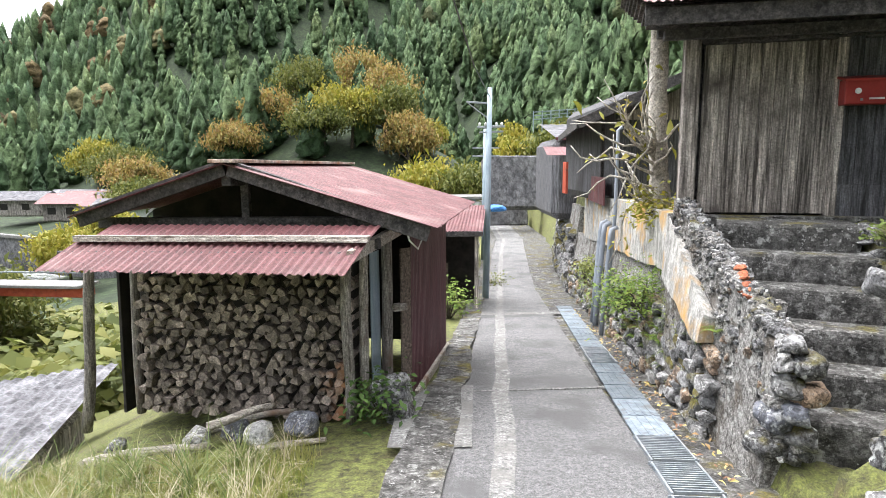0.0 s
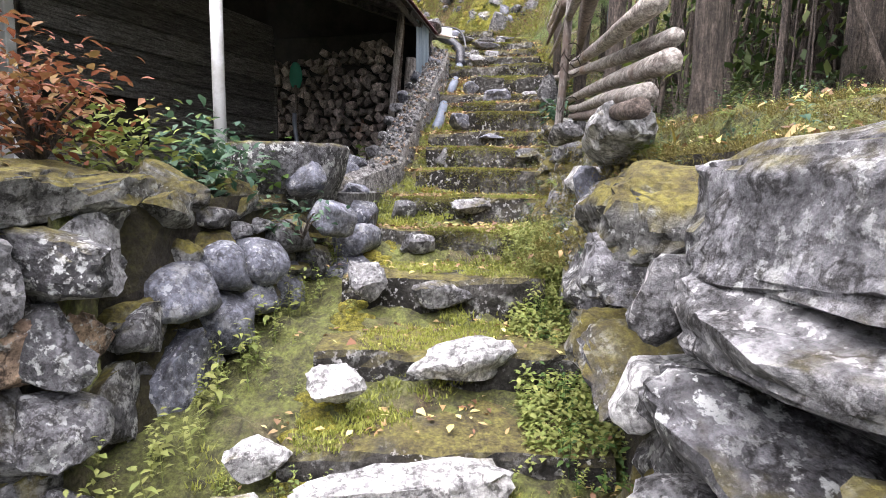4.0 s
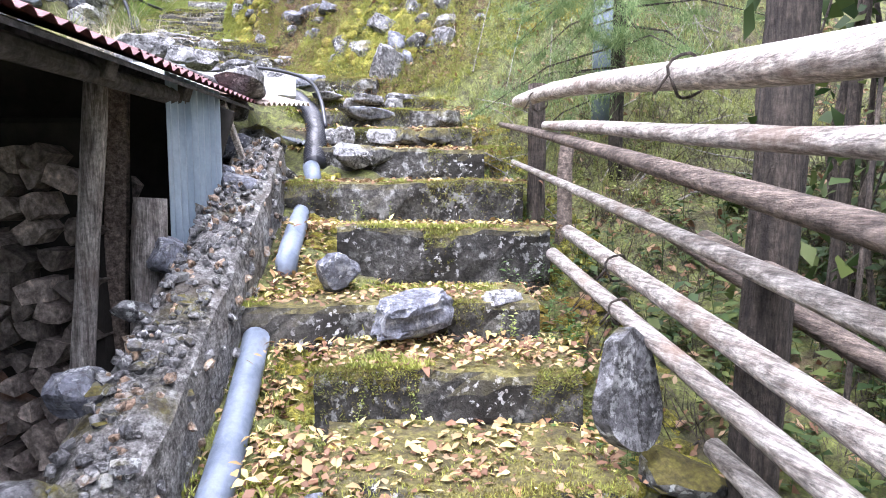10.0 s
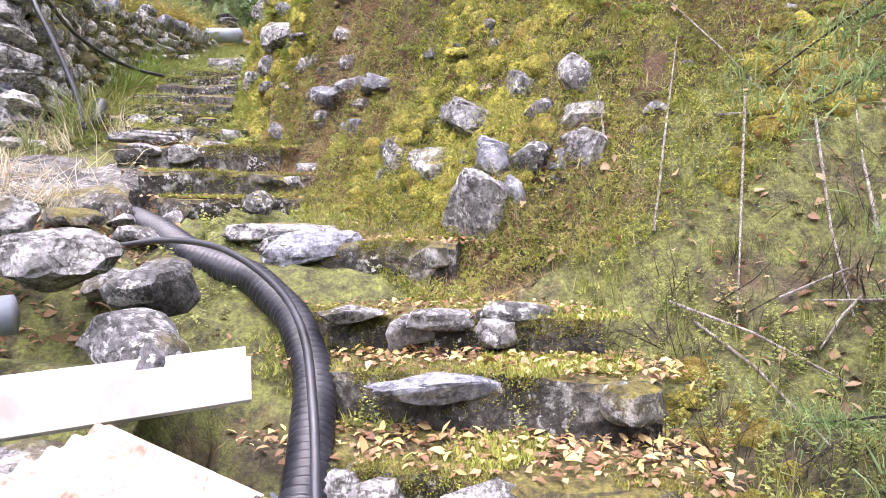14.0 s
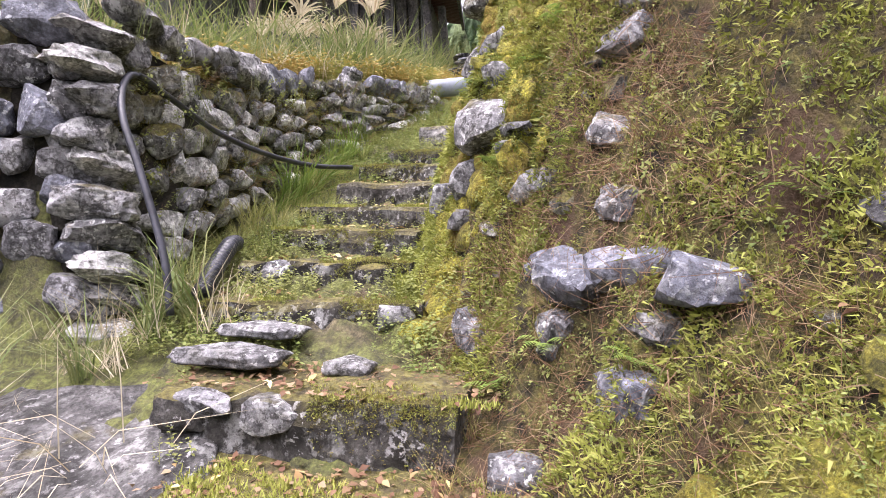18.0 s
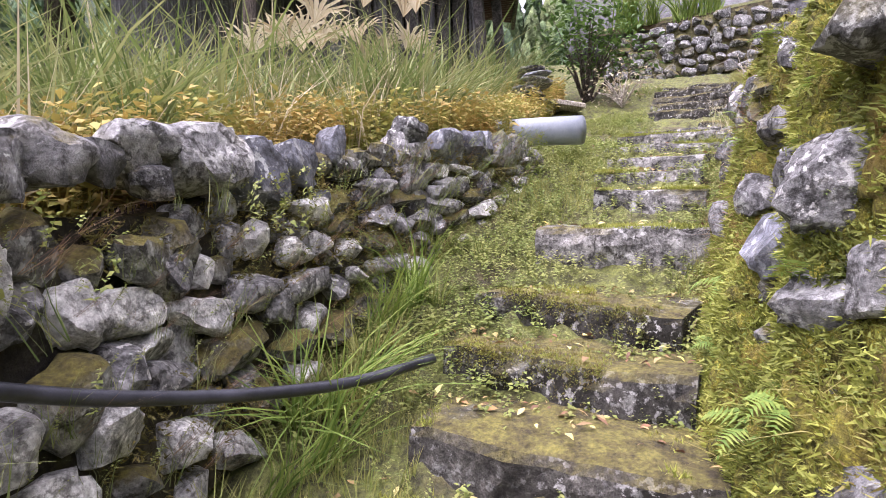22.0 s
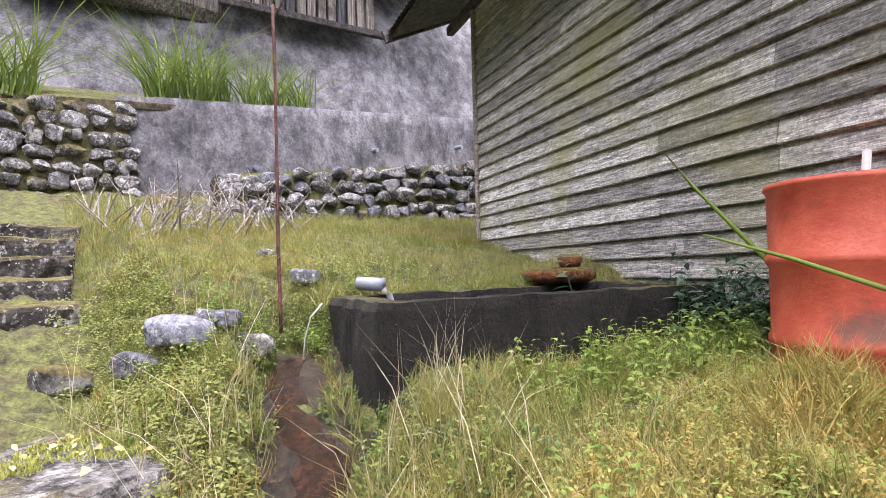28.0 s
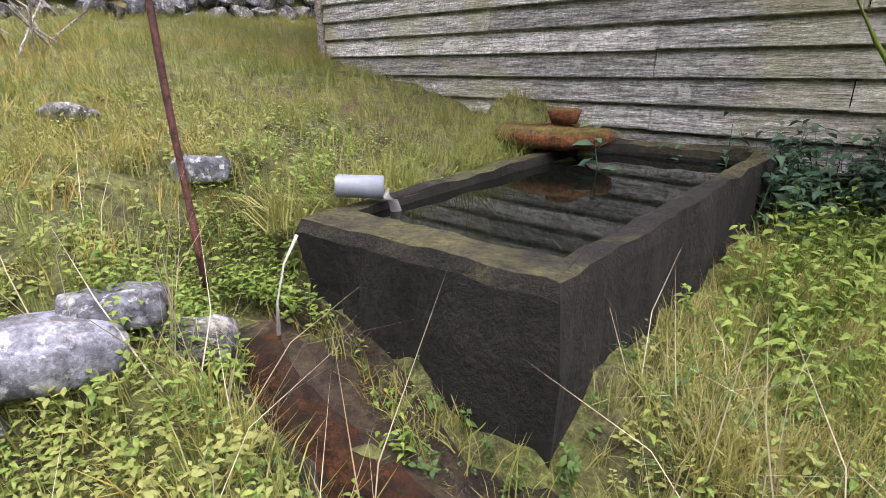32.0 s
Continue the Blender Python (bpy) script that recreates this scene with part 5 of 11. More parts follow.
# stones and timber before the shed
for (x, y, s, m_) in ((-2.05, 4.55, 0.30, white_stone_mat), (-1.52, 4.50, 0.29, white_stone_mat), (-1.18, 4.62, 0.34, blue_stone_mat), (-1.75, 4.68, 0.3, blue_stone_mat), (-0.42, 4.85, 0.5, stone_mat), (-2.75, 4.6, 0.22, stone_mat), (-0.45, 5.2, 0.3, mossy_stone_mat)):
    z = ground_z(x, y)
    rock("boulder", (x, y, z + s * (0.42 if s > 0.4 else 0.38)), (s, s * 0.85, s * (1.15 if s > 0.4 else 0.8)), m_, i=None if s > 0.4 else random.randrange(20, 26), label="river boulder on the ground before the firewood shed", category="boulder")
for (x0, y0, x1, y1, r, lift) in ((-2.9, 4.35, -1.9, 4.45, 0.045, 0.05), (-1.95, 4.55, -1.45, 4.75, 0.04, 0.2), (-1.5, 4.35, -0.95, 4.4, 0.03, 0.03), (-2.0, 4.7, -1.3, 4.9, 0.035, 0.12)):
    solid("driftwood", Geo().log((x0, y0, ground_z(x0, y0) + lift), (x1, y1, ground_z(x1, y1) + lift * 1.4), r, r * 0.7), log_mat, "bleached driftwood log lying before the shed", "log", group="driftwood", smooth=True)

# ---- down the lane ----
second = thing("small_outhouse", "small outhouse with a faded red iron roof", "shed", at=(0.3, 12.0, -1.5))
part("roof", Geo().sheet((-0.95, 11.6, 0.32), (1.75, 0.1, 0.0), (0.25, 2.6, 0.35)), red_roof_mat, second)
part("fascia", Geo().beam((-0.95, 11.6, 0.26), (0.80, 11.7, 0.26), 0.03, 0.1), dark_trim_mat, second)
for (x, y) in ((-0.85, 11.75), (0.68, 11.85)):
    part("post", Geo().beam((x, y, -1.5), (x, y, 0.25), 0.08, 0.08, (0, 1, 0)), wood_v_mat, second)
part("wall", Geo().box((-0.1, 13.6, -0.6), (1.8, 0.08, 1.9)), dark_void_mat, second)
part("wall", Geo().box((-0.9, 12.7, -0.6), (0.06, 1.8, 1.9)), black_wood_mat, second)
part("lattice", Geo().box((-0.35, 12.4, -0.9), (0.9, 0.05, 0.9)), old_log_mat, second)
for i, (x, y, w, dpt, h, rise_, mt) in enumerate(((0.2, 15.5, 1.6, 3.0, 1.3, 0.5, dark_trim_mat), (0.5, 20.0, 2.2, 4.0, 1.5, 0.7, dark_trim_mat))):
    z = float(road_z(y)) - 0.6
    hs = thing("low_house", "low dark house with a grey roof below the lane", "house", at=(x, y, z))
    part("wall", Geo().box((x - w / 2 + 0.3, y + dpt / 2, z + h / 2), (w, dpt, h)), black_wood_mat, hs)
    part("roof", Geo().sheet((x + 0.75, y - 0.3, z + h), (0, dpt + 0.6, 0.0), (-w - 0.4, 0, rise_), 0.12, 0.012), shotcrete_mat, hs, "grey tiled roof")
    part("beam", Geo().beam((x + 0.7, y - 0.3, z + h - 0.06), (x + 0.7, y + dpt + 0.3, z + h - 0.06), 0.06, 0.1), dark_trim_mat, hs)
far_white = thing("white_garage", "small white concrete building with dark openings", "building", at=(0.6, 33, -2.4))
part("wall", Geo().box((0.9, 34, -1.3), (2.6, 2.2, 2.2)), white_mat, far_white)
part("roof", Geo().box((0.9, 34, -0.12), (3.0, 2.6, 0.16)), strip_mat, far_white)
for x in (0.1, 0.95, 1.7):
    part("window", Geo().box((x, 32.88, -1.1), (0.55, 0.06, 0.9)), dark_void_mat, far_white)

pole = thing("utility_pole", "slim blue grey utility pole with crossarms", "utility pole", at=(1.03, 13.9, -1.65))
part("shaft", Geo().tube([(1.02, 13.9, -1.75), (1.06, 13.9, 0.8), (1.10, 13.9, 3.42)], [0.085, 0.075, 0.055], 14), pole_mat, pole, smooth=True)
part("crossarm", Geo().beam((0.55, 13.9, 3.1), (1.12, 13.9, 3.06), 0.04, 0.04), steel_mat, pole)
part("brace", Geo().beam((0.58, 13.9, 3.08), (1.06, 13.9, 2.72), 0.025, 0.025), steel_mat, pole)
arm = part("crossarm", Geo().beam((0.8, 13.9, 2.52), (1.45, 13.9, 2.54), 0.05, 0.05), steel_mat, pole)
part("crossarm", Geo().beam((0.85, 13.9, 2.40), (1.42, 13.9, 2.42), 0.04, 0.04), steel_mat, pole)
for x in (0.86, 1.0, 1.26, 1.38):
    part("insulator", Geo().tube([(x, 13.9, 2.54), (x, 13.9, 2.6), (x, 13.9, 2.63)], [0.02, 0.035, 0.015], 8), white_mat, arm, smooth=True)
pole2 = thing("utility_pole", "distant grey utility pole behind the nearer one", "utility pole", at=(1.6, 22, -2.0))
part("shaft", Geo().tube([(1.55, 22, -2.1), (1.6, 22, 3.0)], [0.12, 0.09], 12), pole_mat, pole2, smooth=True)
for zz in (2.0, 2.3):
    part("crossarm", Geo().beam((1.1, 22, zz), (2.1, 22, zz), 0.05, 0.05), steel_mat, pole2)
solid("overhead_wire", Geo().tube([(1.1, 13.9, 3.2), (0.55, 10.5, 3.35), (0.0, 7.0, 3.9), (-0.6, 3.5, 4.7), (-1.5, -3.0, 6.8)], 0.011, 6), black_plastic_mat, "black overhead cable sagging from the pole", "cable", smooth=True)

near_house = thing("neighbour_house", "dark timber house with a red balcony board above the lane", "house", at=(4.0, 10.5, 0.9))
part("wall", Geo().box((4.35, 12.6, 1.9), (2.6, 4.4, 2.0)), black_wood_mat, near_house)
for i in range(12):
    part("balcony_board", Geo().box((2.88 + 0.02 * i, 10.5 + i * 0.17, 1.15), (0.03, 0.165, 0.5), Matrix.Rotation(-0.12, 4, "Z")), purple_mat if i % 4 == 3 else red_roof_mat, near_house)
part("roof", Geo().sheet((2.25, 9.9, 2.35), (0.75, 5.4, 0.0), (2.6, -0.2, 1.15), 0.1, 0.012), shotcrete_mat, near_house)
part("fascia", Geo().beam((2.25, 9.9, 2.3), (3.0, 15.3, 2.3), 0.04, 0.14), dark_trim_mat, near_house)
part("bargeboard", Geo().beam((2.25, 9.88, 2.3), (4.85, 9.7, 3.45), 0.04, 0.16), dark_trim_mat, near_house)
part("gable", Geo().add([(3.0, 10.38, 2.4), (5.6, 10.38, 2.4), (5.0, 10.38, 3.35)], [(0, 1, 2)]), wood_v_mat, near_house)
part("porch_roof", Geo().sheet((2.75, 15.6, 1.9), (1.2, 0.2, 0.0), (0.3, 2.4, 0.3), 0.1, 0.004), red_roof_mat, near_house)
for y in (11.2, 12.6):
    part("post", Geo().beam((2.95 + (y - 10.5) * 0.12, y, 1.0), (2.95 + (y - 10.5) * 0.12, y, 2.4), 0.08, 0.08, (1, 0, 0)), dark_trim_mat, near_house)
solid("sign_board", Geo().box((2.75, 13.2, 1.35), (0.05, 0.35, 0.7)), orange_mat, "orange hanging sign board under the eaves", "sign")
far_house = thing("far_house", "house with layered red roofs beyond the lane", "house", at=(4.5, 19, 1))
part("wall", Geo().box((5.2, 20.5, 1.2), (3.4, 3.6, 2.6)), black_wood_mat, far_house)
part("roof", Geo().sheet((3.5, 18.4, 2.5), (4.6, 0, 0.0), (0.2, 4.4, 0.7), 0.2, 0.004), shotcrete_mat, far_house, "grey sheet roof")
part("eave", Geo().beam((3.5, 18.38, 2.46), (8.1, 18.38, 2.46), 0.04, 0.1), red_roof_mat, far_house)
far_wall = thing("wall_terraces", "grey stone terrace walls across the hillside", "retaining wall", "structure", at=(6, 40, 0))
for (x, y, z, w, h, rot) in ((5.2, 36, 0.6, 5.5, 3.2, 10), (3.5, 40, -1.6, 4.5, 1.8, 14)):
    part("terrace", Geo().box((x, y, z), (w, 1.2, h), Matrix.Rotation(radians(rot), 4, "Z") @ Matrix.Rotation(radians(-12), 4, "X")), shotcrete_mat, far_wall)
solid("blue_sheet", make_rock(5, 0.5).mesh("blue_sheet", surf("blue tarpaulin", (0.03, 0.16, 0.5), (0.06, 0.25, 0.62), 5, 0.5), True), None, "crumpled blue tarpaulin over a heap", "tarpaulin").matrix_basis = pose(2.9, 31.5, -0.6) @ Matrix.Diagonal((0.7, 0.6, 0.5, 1))
barrier = thing("far_barrier", "pale metal road barrier on the hillside", "barrier", at=(7, 46, 5))
for k in range(3):
    part("rail", Geo().beam((7, 46, 5.2 + 0.28 * k), (18, 58, 6.9 + 0.28 * k), 0.05, 0.07), pole_mat, barrier)
for k in range(14):
    t = k / 13
    part("post", Geo().beam((7 + 11 * t, 46 + 12 * t, 4.2 + 1.7 * t), (7 + 11 * t, 46 + 12 * t, 5.85 + 1.7 * t), 0.07, 0.07, (1, 0, 0)), pole_mat, barrier)


# ================= the flight beside the wood store =================
# kerb wall of pebbly concrete along the flight
KERB = [(5.30, 2.98, 1.16), (5.62, 2.74, 1.24), (6.2, 2.47, 1.36), (6.7, 2.36, 1.62), (7.3, 2.22, 1.92), (8.0, 2.05, 2.28), (8.7, 1.90, 2.62), (9.15, 1.80, 2.86)]
kerb_wall = thing("wall_kerb", "crumbling pebbly concrete kerb wall beside the steps", "kerb wall", "structure", at=(5.3, 2.98, 0.9))
pts, f = [], []
NK = 70
for i in range(NK + 1):
    t = i / NK
    p, q = lerp_line(KERB, t), lerp_line(KERB, min(1, t + 0.02)) - lerp_line(KERB, max(0, t - 0.02))
    side = Vector((-q.y, q.x, 0)).normalized()
    low = max(0.75, p.z - 0.75)
    for j, (o, z) in enumerate(((-0.12, low), (-0.12, p.z - 0.14), (-0.11, p.z - 0.03), (-0.05, p.z + 0.01), (0.05, p.z + 0.01), (0.12, p.z - 0.03), (0.13, p.z - 0.2), (0.14, 0.95))):
        v = p + side * o
        n3 = Vector((v.x * 6, v.y * 6, z * 6 + j))
        pts.append((v.x + 0.02 * noise.noise(n3), v.y + 0.02 * noise.noise(n3 + Vector((9, 0, 0))), z + 0.018 * noise.noise(n3 * 1.7)))
f = [(i * 8 + j, i * 8 + (j + 1) % 8, (i + 1) * 8 + (j + 1) % 8, (i + 1) * 8 + j) for i in range(NK) for j in range(8)]
f += [tuple(range(7, -1, -1)), tuple(NK * 8 + j for j in range(8))]
part("core", Geo().add(pts, [tuple(reversed(q)) for q in f]), mortar_mat, kerb_wall)
random.seed(51)
for i in range(120):
    t = random.uniform(0.22, 1)
    p = lerp_line(KERB, t)
    s = random.uniform(0.03, 0.075)
    rock("pebble", (p.x + random.uniform(-0.1, 0.1), p.y + random.uniform(-0.1, 0.1), p.z - 0.005), (s * 1.3, s, s * 0.7), random.choice((pale_stone_mat, stone_mat, warm_stone_mat)), kerb_wall)
spots_ = []
for i in range(1100):
    p = lerp_line(KERB, random.uniform(0.15, 1))
    o = random.uniform(-0.14, 0.13)
    spots_.append((p.x + random.uniform(-0.03, 0.03), p.y + o, p.z + (0.012 if abs(o) < 0.09 else random.uniform(-0.35, -0.02))))
gravel(kerb_wall, spots_, (pale_stone_mat, stone_mat, warm_stone_mat, pale_stone_mat), 0.02, 0.055, "small pebbles in the kerb")
for i in range(10):
    t = 0.28 + 0.7 * i / 9
    p = lerp_line(KERB, t)
    s = random.uniform(0.12, 0.22)
    rock("edge_stone", (p.x + 0.02, p.y + 0.14, p.z - 0.01), (s * 1.3, s, s * 0.8), random.choice((blue_stone_mat, stone_mat, pale_stone_mat)), kerb_wall)
for (x, y, z, s) in ((5.72, 2.86, 1.25, 0.36), (5.95, 2.78, 1.3, 0.34), (5.5, 2.72, 1.1, 0.3)):
    rock("kerb_boulder", (x, y, z), (s * 1.4, s * 0.9, s * 0.7), blue_stone_mat, label="slab of blue grey stone at the foot of the kerb", category="boulder")

rock("kerb_boulder", (6.60, 2.74, 1.20), (0.36, 0.26, 0.24), surf("purple grey boulder", (0.06, 0.05, 0.062), (0.15, 0.135, 0.16), 5.0, 0.75, 0.3, rnd=0.2, rocky=0.3), turn=(0, 12, -15), i=24, label="purple grey boulder against the outer side of the kerb", category="boulder")
# wood store under the low roof
store = thing("wood_store", "dark open lean-to with a low red corrugated roof", "lean-to", at=(7.5, 3.2, 1.1))
E0, E1 = Vector((5.1, 2.80, 2.84)), Vector((9.24, 1.82, 3.07))
BACK = Vector((0.97, 2.3, 0.92))
part("roof", Geo().sheet(E0, E1 - E0, BACK, 0.075, 0.009, rag=0.01, sag=0.03), red_roof_mat, store, "red corrugated iron roof")
part("roof_lining", Geo().add([E0 + Vector((0, 0.02, -0.03)), E1 + Vector((0, 0.02, -0.03)), E1 + BACK + Vector((0, 0, -0.03)), E0 + BACK + Vector((0, 0, -0.03)), E0 + Vector((0, 0.02, -0.045)), E1 + Vector((0, 0.02, -0.045)), E1 + BACK + Vector((0, 0, -0.045)), E0 + BACK + Vector((0, 0, -0.045))],
                       [(0, 1, 2, 3), (7, 6, 5, 4), (0, 4, 5, 1), (1, 5, 6, 2), (2, 6, 7, 3), (3, 7, 4, 0)]), dark_trim_mat, store)
part("eave_beam", Geo().log(E0 + Vector((0, 0.12, -0.06)), E1 + Vector((0, 0.12, -0.06)), 0.035, 0.03, 0.01), dark_trim_mat, store)
for i in range(7):
    p = E0.lerp(E1, (i + 0.5) / 7)
    part("rafter", Geo().beam(p + Vector((0, 0.05, -0.06)), p + BACK + Vector((0, 0, -0.08)), 0.05, 0.06), dark_trim_mat, store)
part("overlap", Geo().sheet(E0.lerp(E1, 0.78) + BACK * 0.10 + Vector((0, 0, 0.022)), (E1 - E0) * 0.21, BACK * 0.9, 0.075, 0.009, rag=0.01), red_roof_mat, store, "second red sheet lapped over the first")
part("edge_pole", Geo().log(E1 + BACK * 0.05 + Vector((0.03, 0, 0.03)), E1 + BACK * 1.02 + Vector((0.03, 0, 0.03)), 0.022, 0.02, 0.006), dark_trim_mat, store, "dark pole along the edge of the roof", True)
part("upper_roof", Geo().sheet((5.6, 4.9, 3.98), (4.2, -0.6, 0.25), (0.4, 2.2, 0.5), 0.08, 0.01), purple_mat, store, "higher dark iron roof behind")
part("roof_edge_board", Geo().beam((5.6, 4.85, 3.93), (9.8, 4.25, 4.18), 0.04, 0.12), dark_trim_mat, store)
part("post", Geo().log((8.10, 2.48, 1.3), (8.03, 2.32, 2.99), 0.040, 0.036, 0.008, jitter=0.08), post_mat, store, smooth=True)
part("post", Geo().beam((8.42, 2.42, 1.3), (8.28, 2.31, 3.0), 0.09, 0.07, (0, 1, 0), 0.004), old_log_mat, store)
part("post", Geo().tube([(5.60, 3.58, 1.05), (5.58, 3.58, 2.9)], 0.042, 12), white_mat, store, "pale metal pipe post", True)
part("brace", Geo().beam((8.80, 1.98, 3.0), (9.02, 1.84, 2.56), 0.07, 0.025, (0, 1, 0)), log_mat, store)
part("stump_post", Geo().log((8.20, 2.24, 1.9), (8.22, 2.21, 2.56), 0.065, 0.062, 0.004, jitter=0.03), post_mat, store, "sawn-off round post", True)
part("end_sheet", Geo().sheet((8.27, 2.15, 1.95), (0.42, -0.16, 0.0), (0.0, 0.0, 1.08), 0.052, 0.011), zinc_mat, store, "blue grey zinc sheet")
part("end_post", Geo().beam((8.72, 2.02, 1.9), (8.72, 2.02, 3.0), 0.05, 0.05, (0, 1, 0)), old_log_mat, store)
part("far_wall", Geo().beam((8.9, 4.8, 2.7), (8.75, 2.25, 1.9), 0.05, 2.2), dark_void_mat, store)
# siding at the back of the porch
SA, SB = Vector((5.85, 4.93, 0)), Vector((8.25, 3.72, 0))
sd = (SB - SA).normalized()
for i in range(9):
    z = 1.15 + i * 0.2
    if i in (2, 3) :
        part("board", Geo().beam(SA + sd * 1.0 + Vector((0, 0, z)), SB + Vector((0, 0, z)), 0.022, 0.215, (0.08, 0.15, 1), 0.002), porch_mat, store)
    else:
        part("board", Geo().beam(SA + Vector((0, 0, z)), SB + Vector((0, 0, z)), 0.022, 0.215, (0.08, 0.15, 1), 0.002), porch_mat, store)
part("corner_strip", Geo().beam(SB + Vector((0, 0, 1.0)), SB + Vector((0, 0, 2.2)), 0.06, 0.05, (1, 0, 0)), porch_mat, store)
# dark sheet added behind the siding to block light and read as shade
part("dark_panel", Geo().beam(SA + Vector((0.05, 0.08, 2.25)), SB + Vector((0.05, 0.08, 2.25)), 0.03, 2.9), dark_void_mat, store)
part("floor", Geo().box((6.9, 3.6, 1.07), (3.4, 2.6, 0.1), Matrix.Rotation(radians(-12), 4, "Z")), bare_step_mat, store, "worn concrete floor")
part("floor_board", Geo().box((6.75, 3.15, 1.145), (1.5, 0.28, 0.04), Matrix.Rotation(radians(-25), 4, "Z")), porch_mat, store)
wood_stack("firewood_stack", "stack of split firewood at the back of the wood store", (8.14, 2.44, 1.12), (0.52, 1.45, 0), 1.82, (1, -0.36, 0), 0.105, 0.45, 61, lambda t: 1.64 - 0.25 * t)

spade = thing("spade", "long-handled spade with a green blade leaning upside down", "spade", at=(7.95, 3.4, 1.12))
part("handle", Geo().tube([(7.90, 3.38, 1.15), (7.96, 3.42, 1.6), (8.0, 3.44, 2.0), (8.01, 3.45, 2.2)], 0.014, 8), old_log_mat, spade, smooth=True)
pts, f = [], []
for i in range(11):
    t = i / 10
    w = 0.068 * math.sin(math.pi * (0.12 + 0.80 * t)) ** 0.6
    for j in range(5):
        s_ = (j - 2) / 2
        pts.append((8.01 + 0.2 * w * s_ + 0.03 * s_ * s_, 3.45 - 0.97 * w * s_, 2.18 + 0.26 * t))
f = [(i * 5 + j, i * 5 + j + 1, (i + 1) * 5 + j + 1, (i + 1) * 5 + j) for i in range(10) for j in range(4)]
b = Geo().add(pts, f)
b.add([(p[0] + 0.006, p[1] + 0.002, p[2]) for p in pts], [tuple(reversed(q)) for q in f])
part("blade", b, green_sheet_mat, spade, "dark green enamelled blade", True)
hose = Geo().tube(smooth_line([(7.97, 3.46, 1.90), (7.92, 3.45, 1.74), (7.87, 3.39, 1.41), (7.82, 3.27, 1.16), (7.77, 3.11, 0.99)]), 0.022, 8)
solid("grey_hose", hose, pvc_mat, "pale hose hanging against the boards", "hose", smooth=True)
bucket = thing("bucket", "blue plastic bucket on the floor of the wood store", "bucket", at=(7.75, 3.17, 1.12))
blue_mat = surf("blue plastic", (0.015, 0.07, 0.15), (0.03, 0.11, 0.22), 4, 0.45, 0.05)
part("body", Geo().tube([(7.75, 3.17, 1.12), (7.75, 3.17, 1.34)], [0.10, 0.125], 18, caps=True), blue_mat, bucket, smooth=True)
part("rim", Geo().tube([(7.75, 3.17, 1.325), (7.75, 3.17, 1.35)], [0.132, 0.132], 18), blue_mat, bucket, smooth=True)

# weights and scraps on the end of the roof
solid("roof_scrap", Geo().sheet((9.20, 1.80, 3.06), (0.40, -0.29, 0.07), (0.20, 0.36, 0.10), 0.05, 0.010), rust_mat, "rusted loose corrugated sheet at the end of the roof", "metal sheet")
solid("roof_scrap", Geo().sheet((9.76, 1.60, 2.91), (0.09, -0.17, -0.02), (0.13, 0.10, 0.05), 0.035, 0.008), plate_mat, "scrap of grey corrugated plastic over the drain", "metal sheet")
rock("roof_stone", (9.22, 1.89, 3.17), (0.40, 0.30, 0.24), pale_stone_mat, turn=(5, 8, -30), i=3, label="boulder weighing down the roof sheets", category="stone")
gut = Geo()
ga, gb = Vector((9.72, 2.55, 3.25)), Vector((9.97, 1.59, 3.275))
gd = (gb - ga).normalized()
gs = Vector((-gd.y, gd.x, 0))
prof = [(-0.055, 0.06), (-0.06, 0.05), (-0.06, -0.05), (-0.04, -0.065), (0.04, -0.065), (0.06, -0.05), (0.06, 0.06), (0.05, 0.06), (0.05, -0.045), (0.035, -0.055), (-0.035, -0.055), (-0.05, -0.045), (-0.05, 0.05)]
pts = [q + gs * a + Vector((0, 0, h)) for q in (ga, gb) for a, h in prof]
L = len(prof)
f = [(j, (j + 1) % L, L + (j + 1) % L, L + j) for j in range(L)]
f += [tuple(range(L - 1, -1, -1)), tuple(L + j for j in range(L))]
solid("gutter", gut.add(pts, f), white_mat, "length of white plastic gutter lying by the roof", "gutter")
solid("grey_pipe", Geo().tube([(10.12, 2.95, 3.36), (10.29, 2.29, 3.40)], 0.06, 16), pvc_mat, "short grey pipe resting on stones", "pipe", smooth=True)
for (x, y, z, s, m_) in ((9.25, 1.98, 2.75, 0.36, stone_mat), (9.0, 2.15, 2.55, 0.42, blue_stone_mat), (9.45, 2.15, 2.95, 0.36, stone_mat), (9.7, 2.0, 3.1, 0.3, stone_mat), (10.1, 1.9, 3.32, 0.32, stone_mat), (10.4, 1.95, 3.45, 0.3, stone_mat), (10.55, 2.3, 3.55, 0.36, pale_stone_mat),
                         (9.35, 1.75, 2.68, 0.34, stone_mat), (9.6, 1.8, 2.9, 0.28, mossy_stone_mat), (9.1, 1.86, 2.62, 0.22, blue_stone_mat), (8.72, 1.92, 2.62, 0.2, blue_stone_mat), (10.7, 2.6, 3.62, 0.4, pale_stone_mat), (8.95, 2.3, 2.2, 0.5, stone_mat), (9.2, 2.35, 2.5, 0.4, stone_mat)):
    rock("rubble", (x, y, z), (s * 1.25, s, s * 0.8), m_, label="rubble stone banked beside the drain", category="stone")
